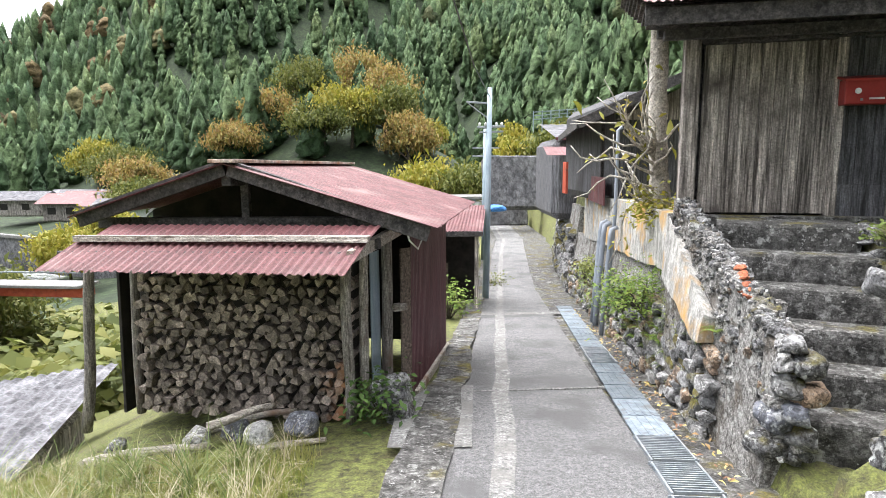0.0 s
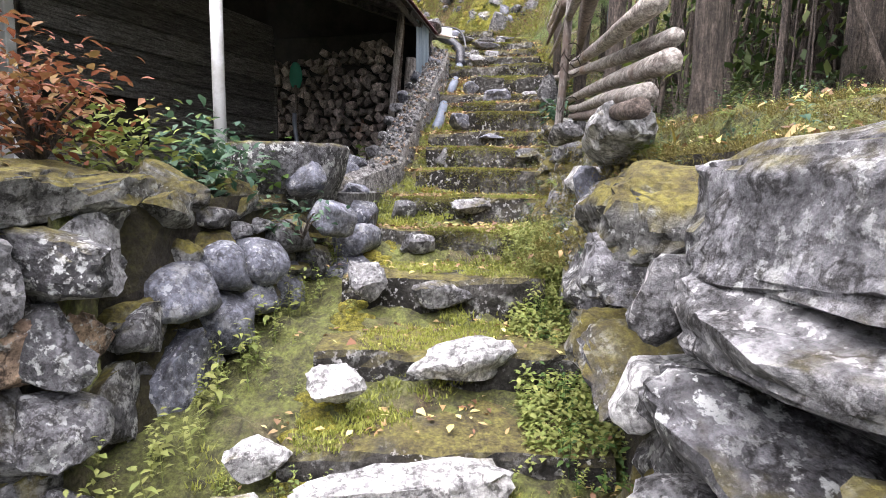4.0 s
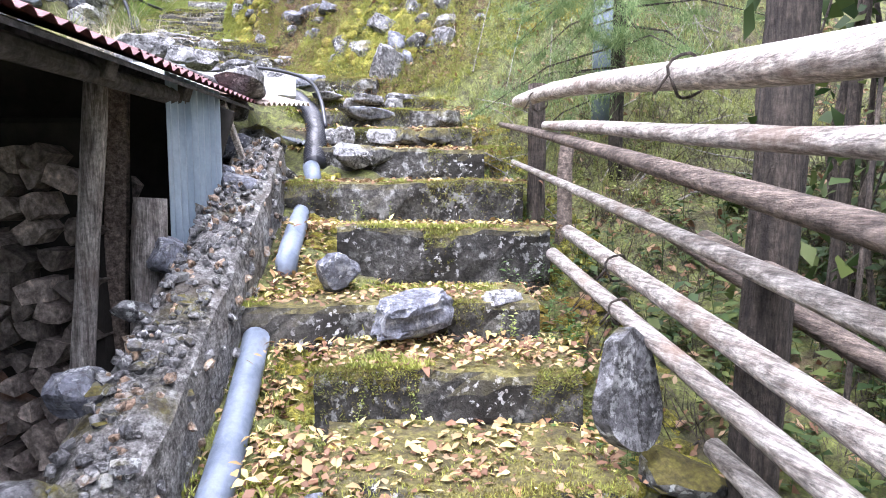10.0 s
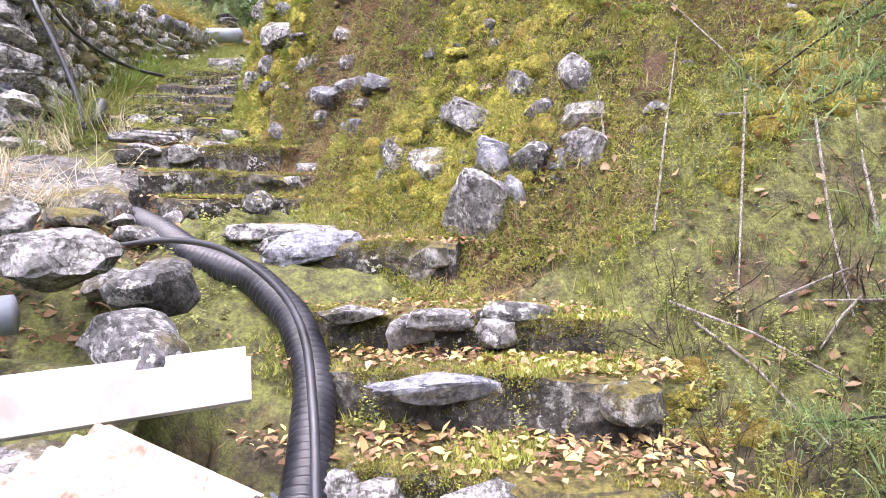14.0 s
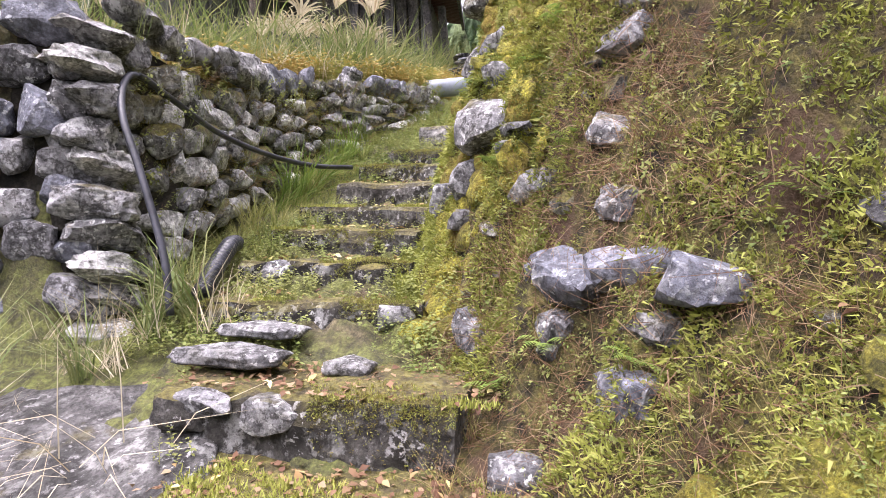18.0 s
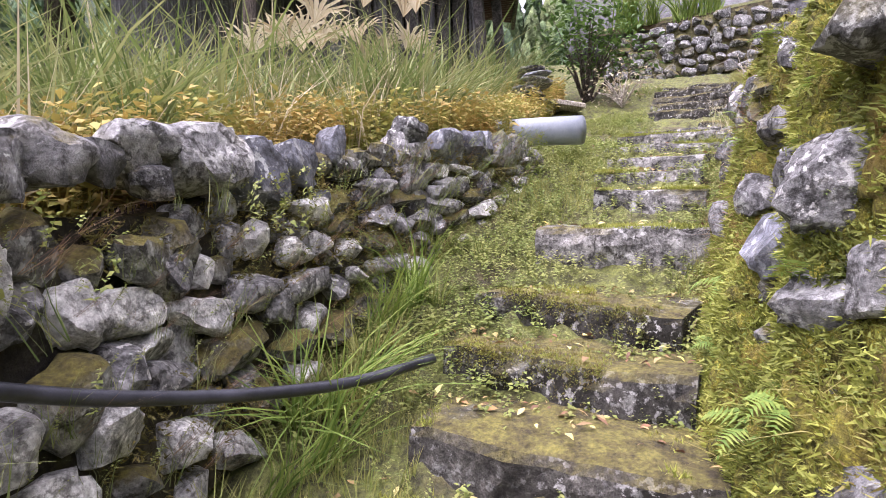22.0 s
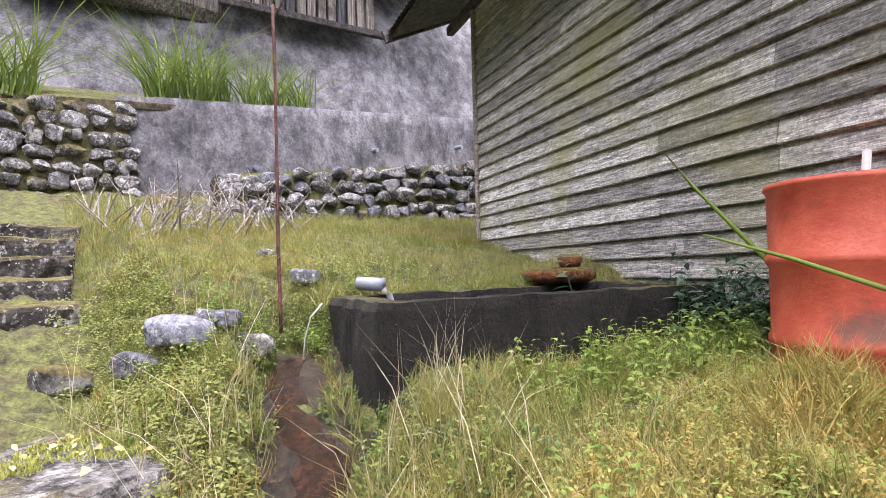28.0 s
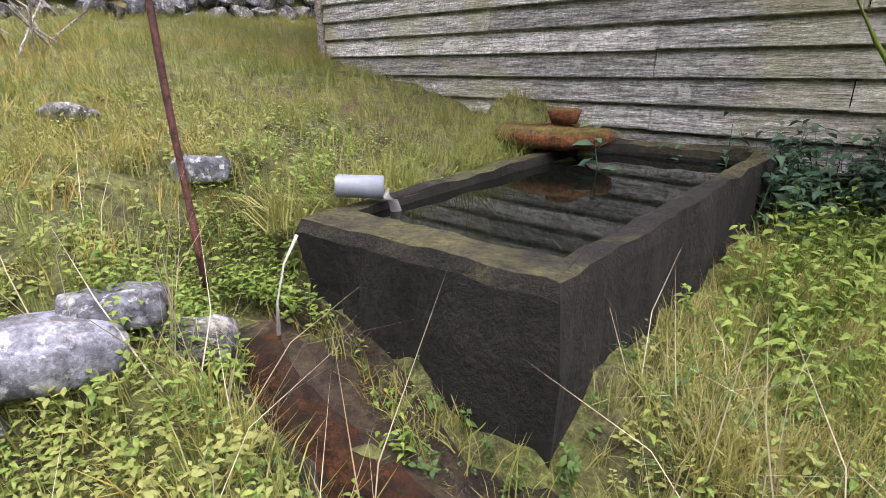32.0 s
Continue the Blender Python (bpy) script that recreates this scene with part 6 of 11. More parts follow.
solid("bank_fill", Geo().add([(8.85, 1.78, 2.3), (10.6, 1.75, 3.1), (10.8, 3.2, 3.2), (8.9, 3.2, 1.3), (9.2, 1.85, 2.62), (10.2, 1.9, 3.22), (10.5, 3.0, 3.3), (9.6, 3.0, 2.6)], [(4, 5, 6, 7), (0, 1, 5, 4), (1, 2, 6, 5), (2, 3, 7, 6), (3, 0, 4, 7)]), soil_mat, "earth bank at the end of the roof", "earth", "structure")

rock("concrete_lump", (9.36, 1.86, 2.66), (0.80, 0.34, 0.60), mortar_mat, turn=(0, -24, -12), i=8, label="rough lump of old concrete under the end of the roof", category="concrete")
# black ribbed drain pipe
def ribbed(pts, r, pitch=0.028):
    """A corrugated hose along a line of points."""
    pts = [Vector(p) for p in pts]
    length = sum((b - a).length for a, b in zip(pts, pts[1:]))
    n = int(length / pitch * 4)
    line = [lerp_line(pts, i / n) for i in range(n + 1)]
    sm = [sum((line[max(0, min(n, i + k))] for k in range(-8, 9)), Vector()) / 17 for i in range(n + 1)]
    return Geo().tube(sm, [r * (1.0 if i % 4 < 2 else 0.86) for i in range(n + 1)], 16)


solid("ribbed_pipe", ribbed([(9.46, 1.50, 2.74), (9.62, 1.49, 2.82), (9.94, 1.44, 2.98), (10.32, 1.43, 3.15), (10.6, 1.51, 3.30), (10.82, 1.68, 3.43), (11.05, 1.95, 3.50), (11.35, 2.17, 3.60), (11.65, 2.38, 3.66)], 0.068), black_plastic_mat, "black ribbed drain pipe snaking down beside the steps", "pipe", smooth=True)
solid("black_hose", Geo().tube(smooth_line([(9.66, 1.41, 3.0), (9.85, 1.42, 3.2), (10.12, 1.46, 3.36), (10.42, 1.58, 3.47), (10.75, 1.80, 3.56), (10.98, 2.05, 3.58), (11.1, 2.3, 3.55)]), 0.013, 8), black_plastic_mat, "thin black hose looped over the stones", "hose", smooth=True)
for (xa, ya, xb, yb) in ((7.36, 1.983, 8.09, 1.85), (8.50, 1.722, 9.09, 1.604), (9.33, 1.525, 9.52, 1.52)):
    line = [(xa + (xb - xa) * t, ya + (yb - ya) * t, ground_z(xa + (xb - xa) * t, ya + (yb - ya) * t) + (0.022 if 0.01 < t < 0.99 else -0.06)) for t in (0, 0.02, 0.25, 0.5, 0.75, 0.98, 1.0)]
    solid("drain_pipe", Geo().tube(line, 0.05, 18), drain_mat, "pale blue grey drain pipe half buried in the steps", "pipe", group="drain pipes in the steps", smooth=True)

# single stones set into the steps
for (x, y, z, sx, sy, sz, m_) in ((6.36, 1.95, 1.40, 0.16, 0.36, 0.22, pale_stone_mat), (6.20, 1.62, 1.40, 0.14, 0.30, 0.17, pale_stone_mat), (6.02, 1.36, 1.40, 0.14, 0.32, 0.16, stone_mat), (7.18, 1.76, 1.78, 0.24, 0.3, 0.24, blue_stone_mat),
                                  (7.95, 1.30, 2.13, 0.26, 0.5, 0.2, blue_stone_mat), (8.28, 1.52, 2.25, 0.22, 0.24, 0.22, blue_stone_mat), (6.72, 1.35, 1.60, 0.34, 0.72, 0.10, blue_stone_mat), (7.95, 0.92, 2.15, 0.14, 0.2, 0.12, pale_stone_mat), (9.44, 1.26, 2.80, 0.16, 0.36, 0.22, pale_stone_mat),
                                  (9.82, 1.28, 2.96, 0.14, 0.22, 0.18, pale_stone_mat), (9.76, 1.0, 2.96, 0.14, 0.34, 0.16, pale_stone_mat), (10.16, 0.98, 3.15, 0.30, 0.72, 0.11, blue_stone_mat), (10.45, 1.0, 3.31, 0.2, 0.4, 0.1, pale_stone_mat), (10.5, 1.3, 3.33, 0.22, 0.32, 0.08, stone_mat), (10.42, 0.72, 3.33, 0.2, 0.36, 0.1, stone_mat),
                                  (5.30, 1.92, 1.03, 0.16, 0.34, 0.14, pale_stone_mat), (4.76, 2.3, 0.84, 0.16, 0.26, 0.16, stone_mat), (5.40, 2.36, 1.0, 0.2, 0.22, 0.18, stone_mat), (4.18, 2.55, 0.72, 0.14, 0.22, 0.26, pale_stone_mat), (4.20, 2.2, 0.66, 0.2, 0.4, 0.18, stone_mat),
                                  (3.67, 2.18, 0.50, 0.22, 0.50, 0.22, white_stone_mat), (3.52, 2.64, 0.47, 0.22, 0.26, 0.18, white_stone_mat), (3.10, 2.42, 0.30, 0.28, 0.80, 0.24, white_stone_mat), (3.22, 2.84, 0.36, 0.22, 0.26, 0.17, white_stone_mat), (3.02, 2.87, 0.26, 0.24, 0.32, 0.18, white_stone_mat), (2.86, 2.37, 0.15, 0.22, 0.40, 0.14, white_stone_mat), (2.80, 2.85, 0.14, 0.34, 0.50, 0.24, white_stone_mat),
                                  (4.4, 2.62, 0.7, 0.08, 0.1, 0.26, pale_stone_mat), (11.1, 1.45, 3.53, 0.25, 0.55, 0.2, blue_stone_mat), (11.52, 1.75, 3.74, 0.16, 0.20, 0.16, stone_mat)):
    rock("step_stone", (x, y, z), (sx, sy, sz), m_, stairs, (random.uniform(-5, 5), random.uniform(-5, 5), random.uniform(6, 22)), label="")
random.seed(57)
for i in range(13, 24):
    xl, yl, xr, yr, z = ALL_STEPS[i]
    for _ in range(random.choice((1, 2, 2, 3)) if i not in (8, 13) else 0):
        t = random.uniform(0.08, 0.95)
        w = random.uniform(0.18, 0.36)
        h = random.uniform(0.13, 0.2)
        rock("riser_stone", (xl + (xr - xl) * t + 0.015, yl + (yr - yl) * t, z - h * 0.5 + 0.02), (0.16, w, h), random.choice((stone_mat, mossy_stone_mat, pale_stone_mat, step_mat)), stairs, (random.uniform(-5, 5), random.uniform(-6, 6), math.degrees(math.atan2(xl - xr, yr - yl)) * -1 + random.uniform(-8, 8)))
# sloping apron of rough concrete over the drain, with two thin slabs on the block above
pts, f = [], []
for i in range(23):
    for j in range(25):
        u, v = i / 22, j / 24
        x, y = 11.50 + 0.98 * u + 0.10 * math.sin(7 * v), 2.34 + 0.10 * u + 1.15 * v + 0.05 * math.sin(9 * u)
        z = 3.79 + 0.27 * u - 0.05 * v + 0.03 * noise.noise(Vector((x * 3, y * 3, 1))) + 0.014 * noise.noise(Vector((x * 11, y * 11, 4)))
        edge = min(u, v, 1 - v) * 12
        pts.append((x, y, z - 0.05 * max(0, 1 - edge) ** 2))
n0 = len(pts)
rim = [i * 25 for i in range(22, 0, -1)] + list(range(25)) + [i * 25 + 24 for i in range(1, 22)] + [22 * 25 + j for j in range(24, 0, -1)]
pts += [(pts[k][0], pts[k][1], pts[k][2] - 0.16) for k in rim]
f = [(i * 25 + j, (i + 1) * 25 + j, (i + 1) * 25 + j + 1, i * 25 + j + 1) for i in range(22) for j in range(24)]
f += [(rim[k], n0 + k, n0 + (k + 1) % len(rim), rim[(k + 1) % len(rim)]) for k in range(len(rim))]
solid("concrete_apron", Geo().add(pts, f), bare_step_mat, "cracked pale concrete apron beside the steps", "concrete", "structure")
for (x, y, z, sx, sy, sz) in ((12.52, 2.58, 4.17, 0.22, 0.50, 0.10), (12.74, 2.58, 4.22, 0.20, 0.42, 0.08), (12.58, 2.15, 4.14, 0.18, 0.22, 0.08), (11.36, 1.62, 3.60, 0.46, 0.66, 0.14), (11.20, 1.50, 3.54, 0.24, 0.50, 0.16)):
    rock("step_slab", (x, y, z), (sx, sy, sz), pale_stone_mat, stairs, (2, -3, 8), i=22)
rock("mossy_hump", (7.02, 0.74, 1.66), (0.42, 0.46, 0.34), mossy_stone_mat, turn=(0, 0, 20), i=6, label="boulder under a thick cushion of yellow moss", category="boulder")
random.seed(58)
for (x, y, s) in ((11.42, 2.36, 0.16), (11.18, 2.22, 0.2), (11.30, 2.52, 0.24), (10.98, 2.42, 0.18), (11.56, 2.16, 0.14), (10.8, 2.2, 0.22)):
    rock("rubble", (x, y, ground_z(x, y) + 0.2 * s), (s * 1.2, s, s * 0.7), random.choice((stone_mat, mossy_stone_mat, pale_stone_mat)), label="rubble stone lying beside the drain", category="stone")
rock("standing_stone", (11.10, 0.69, 3.70), (0.36, 0.38, 0.62), pale_stone_mat, turn=(4, -6, 20), i=4, label="pale upright boulder beside the path", category="boulder")
g = Geo()
pr = []
for i in range(20):
    a = 2 * math.pi * i / 20
    r = 0.105 * (1 + 0.04 * math.sin(3 * a)) + (0.10 * max(0, math.cos(a)) ** 6)
    pr.append((r * math.sin(a), r * math.cos(a)))
tr = pose(7.08, 0.94, 2.03, -12, 8, -76)
g.add([tr @ Vector((x, s_, z)) for s_ in (-0.025, 0.025) for x, z in pr], [tuple(range(19, -1, -1)), tuple(range(20, 40))] + [(i, (i + 1) % 20, 20 + (i + 1) % 20, 20 + i) for i in range(20)])
solid("slate", g, stone_mat, "pear-shaped slab of grey slate leaning on the fence", "slab")

# pole fence
fence = thing("pole_fence", "rustic fence of silvery peeled poles wired to posts", "fence", at=(5.2, 1.3, 1.3))
random.seed(71)
for (a, b_, r0, r1, m_) in (((6.15, 1.03, 2.74), (8.72, 0.51, 3.06), 0.040, 0.032, log_mat), ((6.30, 1.02, 2.63), (8.07, 0.68, 2.86), 0.026, 0.020, log_mat), ((5.30, 1.33, 2.34), (9.20, 0.40, 3.0), 0.028, 0.016, old_log_mat),
                            ((3.6, 1.72, 2.02), (8.93, 0.44, 2.76), 0.030, 0.014, log_mat), ((3.2, 1.68, 1.72), (8.13, 0.53, 2.41), 0.038, 0.030, log_mat), ((3.2, 1.62, 1.62), (7.99, 0.68, 2.33), 0.030, 0.026, log_mat), ((3.1, 1.68, 1.53), (6.95, 0.79, 1.96), 0.036, 0.028, log_mat),
                            ((3.1, 1.74, 1.44), (6.10, 1.02, 1.78), 0.032, 0.026, log_mat), ((3.1, 1.76, 1.40), (6.0, 1.05, 1.70), 0.030, 0.026, old_log_mat), ((3.4, 1.80, 1.82), (7.20, 0.62, 2.45), 0.032, 0.024, old_log_mat), ((6.4, 0.60, 2.14), (7.75, 0.45, 2.50), 0.03, 0.025, old_log_mat)):
    part("pole", Geo().log(a, b_, r0, r1, 0.007, 12, 16, 0.04), m_, fence, smooth=True)
for (a, b_, r, m_) in (((5.33, 1.35, 1.45), (5.27, 1.27, 2.75), 0.027, post_mat), ((6.92, 0.70, 1.5), (6.92, 0.64, 3.3), 0.06, bark_mat), ((6.02, 0.74, 1.4), (6.0, 0.70, 3.0), 0.07, bark_mat), ((8.68, 0.42, 2.3), (8.68, 0.42, 3.15), 0.05, bark_mat), ((4.3, 0.92, 1.2), (4.25, 0.9, 2.6), 0.08, bark_mat), ((8.5, 0.36, 2.3), (8.55, 0.3, 2.85), 0.04, old_log_mat)):
    part("post", Geo().log(a, b_, r, r * 0.92, 0.01, 10, 8, 0.06), m_, fence, smooth=True)
for (x, y, z, r) in ((5.28, 1.28, 2.03, 0.055), (5.29, 1.28, 1.95, 0.06), (6.02, 1.02, 2.13, 0.05), (5.95, 1.09, 2.04, 0.045), (6.4, 0.94, 1.90, 0.045), (5.1, 1.33, 1.67, 0.05), (8.3, 0.60, 3.0, 0.045), (7.5, 0.70, 2.33, 0.045), (7.3, 0.82, 2.23, 0.04), (7.0, 0.87, 2.85, 0.05)):
    ring = [(x + 0.01 * math.sin(a * 3), y + r * math.cos(a), z + r * math.sin(a)) for a in [2 * math.pi * i / 16 for i in range(17)]]
    part("wire", Geo().tube(ring + [(x + 0.03, y + r * 1.3, z - 0.04)], 0.004, 5), bark_mat, fence, "twisted tie wire", True)
steel = thing("steel_post", "galvanised steel post standing in the scrub", "post", at=(9.9, -0.55, 3.3))
part("shaft", Geo().tube([(9.60, -0.56, 2.9), (9.60, -0.56, 4.02)], 0.075, 16), post_steel_mat, steel, smooth=True)

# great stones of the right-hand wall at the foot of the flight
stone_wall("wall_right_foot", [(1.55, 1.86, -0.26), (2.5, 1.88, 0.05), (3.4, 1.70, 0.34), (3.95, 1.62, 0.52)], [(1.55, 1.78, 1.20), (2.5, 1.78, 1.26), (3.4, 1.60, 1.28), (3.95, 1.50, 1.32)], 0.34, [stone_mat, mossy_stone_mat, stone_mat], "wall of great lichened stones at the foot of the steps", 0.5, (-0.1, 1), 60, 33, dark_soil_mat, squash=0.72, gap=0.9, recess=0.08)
random.seed(34)
foot = bpy.data.objects["wall_right_foot"]
bedded(foot, [(2.20, 1.84, 1.15, 0.68, 0.24, "s"), (2.16, 1.90, 0.96, 0.70, 0.17, "p"), (2.28, 1.94, 0.79, 0.36, 0.17, "s"), (1.90, 1.92, 0.80, 0.32, 0.18, "s"), (2.12, 1.95, 0.62, 0.48, 0.17, "s"), (2.44, 1.95, 0.56, 0.20, 0.18, "p"), (1.72, 1.92, 0.58, 0.30, 0.2, "s"), (2.05, 1.97, 0.42, 0.46, 0.18, "s"), (2.42, 1.97, 0.36, 0.28, 0.18, "m"), (1.70, 1.93, 0.34, 0.34, 0.2, "p"), (1.95, 1.97, 0.20, 0.44, 0.18, "s"), (2.34, 1.98, 0.17, 0.30, 0.16, "s"), (1.70, 1.88, 1.06, 0.34, 0.22, "m")], 2, (-0.1, 1), "great_stone", 1.3, 1.0, 7)
bedded(foot, [(2.56, 1.92, 0.98, 0.13, 0.18, "p"), (2.60, 1.93, 0.78, 0.14, 0.15, "l"), (2.78, 1.84, 1.12, 0.30, 0.22, "m"), (3.05, 1.78, 0.96, 0.32, 0.24, "s"), (3.35, 1.72, 1.10, 0.30, 0.22, "m"), (2.85, 1.86, 0.72, 0.32, 0.22, "s"), (3.2, 1.78, 0.70, 0.30, 0.2, "m"), (3.55, 1.70, 0.86, 0.32, 0.22, "s"), (3.73, 1.60, 1.38, 0.46, 0.20, "l"), (3.89, 1.63, 1.17, 0.09, 0.17, "b"), (3.92, 1.58, 1.00, 0.24, 0.18, "m"), (3.70, 1.62, 1.10, 0.28, 0.20, "p"), (3.62, 1.62, 0.90, 0.32, 0.24, "m"), (3.84, 1.60, 0.80, 0.28, 0.22, "s"), (4.05, 1.54, 1.12, 0.24, 0.18, "m"), (4.24, 1.50, 1.10, 0.22, 0.16, "s"), (4.46, 1.46, 1.14, 0.24, 0.18, "m"), (4.68, 1.44, 1.12, 0.22, 0.16, "p"), (4.88, 1.42, 1.10, 0.2, 0.16, "m"), (4.12, 1.58, 1.22, 0.24, 0.12, "l")], -10, (-0.1, 1), "great_stone", 1.0, 1.0, 9)
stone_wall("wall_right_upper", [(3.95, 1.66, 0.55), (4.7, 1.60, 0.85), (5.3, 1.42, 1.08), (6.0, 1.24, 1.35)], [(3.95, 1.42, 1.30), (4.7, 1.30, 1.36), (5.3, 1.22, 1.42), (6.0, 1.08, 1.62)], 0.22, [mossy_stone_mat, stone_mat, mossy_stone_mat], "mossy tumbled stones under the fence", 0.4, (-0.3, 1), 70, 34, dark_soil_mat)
for (x, y, z, s, m_) in ((4.35, 1.30, 1.36, 0.3, stone_mat), (4.93, 1.42, 1.48, 0.26, pale_stone_mat), (5.28, 1.24, 1.40, 0.36, stone_mat), (5.72, 1.14, 1.56, 0.36, stone_mat), (6.6, 0.98, 1.68, 0.34, mossy_stone_mat), (6.3, 1.08, 1.6, 0.3, stone_mat), (7.05, 0.82, 1.84, 0.25, mossy_stone_mat), (2.9, 1.2, 1.34, 0.36, mossy_stone_mat), (2.2, 1.08, 1.30, 0.36, mossy_stone_mat)):
    rock("boulder", (x, y, z), (s * 1.15, s * 0.85, s * 0.6), m_, label="weathered boulder on the wall beside the steps", category="boulder")


# ================= upper terraces =================
# wall on the valley side of the upper flight, with a square corner
stone_wall("wall_corner", [(12.35, 4.6, 3.95), (12.80, 3.55, 4.05)], [(12.45, 4.6, 5.55), (12.88, 3.60, 5.62)], 0.24, [pale_stone_mat, stone_mat, blue_stone_mat], "end face of a dry stone terrace wall", 0.3, (-1, -0.4), 60, 81, soil_mat)
stone_wall("wall_terrace", [(12.80, 3.52, 4.05), (13.4, 3.42, 4.5), (14.2, 3.50, 4.75), (15.0, 3.42, 5.05), (15.8, 3.10, 5.35), (16.6, 2.80, 5.62)], [(12.86, 3.62, 5.62), (13.4, 3.54, 5.50), (14.2, 3.66, 5.50), (15.0, 3.60, 5.74), (15.8, 3.26, 5.88), (16.6, 2.94, 5.98)], 0.20,
           [pale_stone_mat, white_stone_mat, pale_stone_mat, white_stone_mat, mossy_stone_mat], "dry stone terrace wall with moss and weeds", 0.35, (0.2, -1), 240, 82, dark_soil_mat, squash=1.15, recess=0.02)
random.seed(83)
corner = bpy.data.objects["wall_corner"]
bedded(corner, [(12.86 + 0.05 * (i % 2) + 0.02 * i / 11, 3.43 + 0.015 * i, 4.12 + 0.152 * i, 0.27 + 0.05 * math.sin(5 * i), 0.15, "lplpplpplp"[i]) for i in range(10)], -42, (-0.75, -0.66), "corner_stone", 1.7, 1.0, 6)
terrace = bpy.data.objects["wall_terrace"]
bedded(terrace, [(14.11, 3.63, 5.71, 0.15, 0.09, "s"), (14.31, 3.63, 5.67, 0.29, 0.21, "p"), (14.55, 3.61, 5.64, 0.20, 0.25, "b"), (14.78, 3.59, 5.70, 0.26, 0.18, "b"), (15.06, 3.55, 5.79, 0.13, 0.18, "b"), (15.13, 3.52, 5.70, 0.20, 0.13, "s"),
                 (15.45, 3.38, 5.77, 0.16, 0.25, "p"), (15.29, 3.45, 5.61, 0.12, 0.19, "s"), (14.93, 3.58, 5.50, 0.21, 0.19, "b"), (15.16, 3.51, 5.56, 0.14, 0.10, "s"), (15.24, 3.47, 5.42, 0.16, 0.16, "s"), (15.38, 3.41, 5.42, 0.12, 0.19, "p"),
                 (14.62, 3.61, 5.49, 0.13, 0.09, "s"), (14.74, 3.59, 5.40, 0.16, 0.17, "p")], -16, (-0.3, -1))
bedded(terrace, [(14.41, 3.62, 5.42, 0.09, 0.13, "p"), (14.09, 3.63, 5.59, 0.12, 0.10, "s"), (15.52, 3.35, 5.90, 0.15, 0.13, "s"), (15.40, 3.40, 5.25, 0.12, 0.15, "b"), (14.99, 3.57, 5.31, 0.14, 0.10, "s"), (15.57, 3.32, 5.23, 0.11, 0.13, "s"),
                 (14.13, 3.63, 5.38, 0.20, 0.20, "m"), (14.14, 3.63, 5.13, 0.16, 0.15, "p"), (14.76, 3.59, 5.24, 0.16, 0.12, "s"), (15.11, 3.52, 5.20, 0.12, 0.11, "p"), (15.65, 3.29, 5.46, 0.16, 0.16, "s"), (14.57, 3.61, 5.06, 0.10, 0.15, "p"), (14.78, 3.59, 5.03, 0.13, 0.10, "s")], -20, (-0.3, -1))
bedded(terrace, [(15.51, 3.35, 5.79, 0.24, 0.12, "p"), (15.77, 3.24, 5.85, 0.23, 0.20, "b"), (15.98, 3.15, 5.86, 0.16, 0.22, "b"), (16.09, 3.11, 5.87, 0.14, 0.20, "b"), (16.42, 2.98, 5.89, 0.21, 0.19, "p"), (16.44, 2.96, 5.71, 0.17, 0.17, "p"),
                 (15.49, 3.36, 5.68, 0.20, 0.16, "p"), (15.82, 3.22, 5.63, 0.19, 0.13, "s"), (16.08, 3.11, 5.67, 0.17, 0.17, "s"), (15.67, 3.28, 5.41, 0.15, 0.14, "p"), (15.54, 3.34, 5.56, 0.18, 0.12, "s"), (16.16, 3.08, 5.47, 0.17, 0.13, "s"), (16.26, 3.04, 5.88, 0.16, 0.20, "s")], -24, (-0.4, -1))
for i in range(7):
    p = lerp_line([(13.15, 3.56, 5.66), (13.6, 3.60, 5.60), (14.05, 3.68, 5.66)], i / 6)
    rock("coping_stone", p, (0.24, 0.26, random.uniform(0.14, 0.24)), random.choice((stone_mat, mossy_stone_mat, pale_stone_mat)), terrace, turn=(random.uniform(-15, 15), random.uniform(-15, 25), random.uniform(-30, 10)))
# grey pipe out of the wall
pipe = thing("drain_outlet", "wide grey plastic pipe jutting from the wall", "pipe", at=(16.75, 2.7, 6.0))
ax = (Vector((16.77, 2.58, 6.047)) - Vector((16.95, 3.25, 6.07)))
a = Vector((16.95, 3.25, 6.07))
g = Geo().tube([a, a + ax], 0.095, 20, caps=False)
g.tube([a + ax, a], 0.085, 20, caps=False)
n0 = len(g.v)
g.f += [(20 + i, 20 + (i + 1) % 20, 40 + (i + 1) % 20, 40 + i) for i in range(20)]
part("pipe", g, pvc_mat, pipe, smooth=True)
# black hose arching down the corner of the wall
solid("black_hose", Geo().tube(smooth_line([(12.76, 3.02, 4.25), (12.80, 3.08, 4.5), (12.84, 3.22, 4.85), (12.88, 3.34, 5.1), (12.98, 3.42, 5.27), (13.12, 3.46, 5.34), (13.35, 3.46, 5.27), (13.7, 3.42, 5.14), (14.05, 3.30, 5.05), (14.35, 3.15, 5.01), (14.62, 3.0, 5.02)]), 0.017, 10), black_plastic_mat, "black hose arching over the corner of the wall", "hose", smooth=True)
solid("ribbed_pipe", ribbed([(12.95, 3.02, 4.30), (13.12, 3.06, 4.42), (13.3, 3.10, 4.52), (13.5, 3.2, 4.52)], 0.045), black_plastic_mat, "black ribbed pipe half buried beside the steps", "pipe", smooth=True)

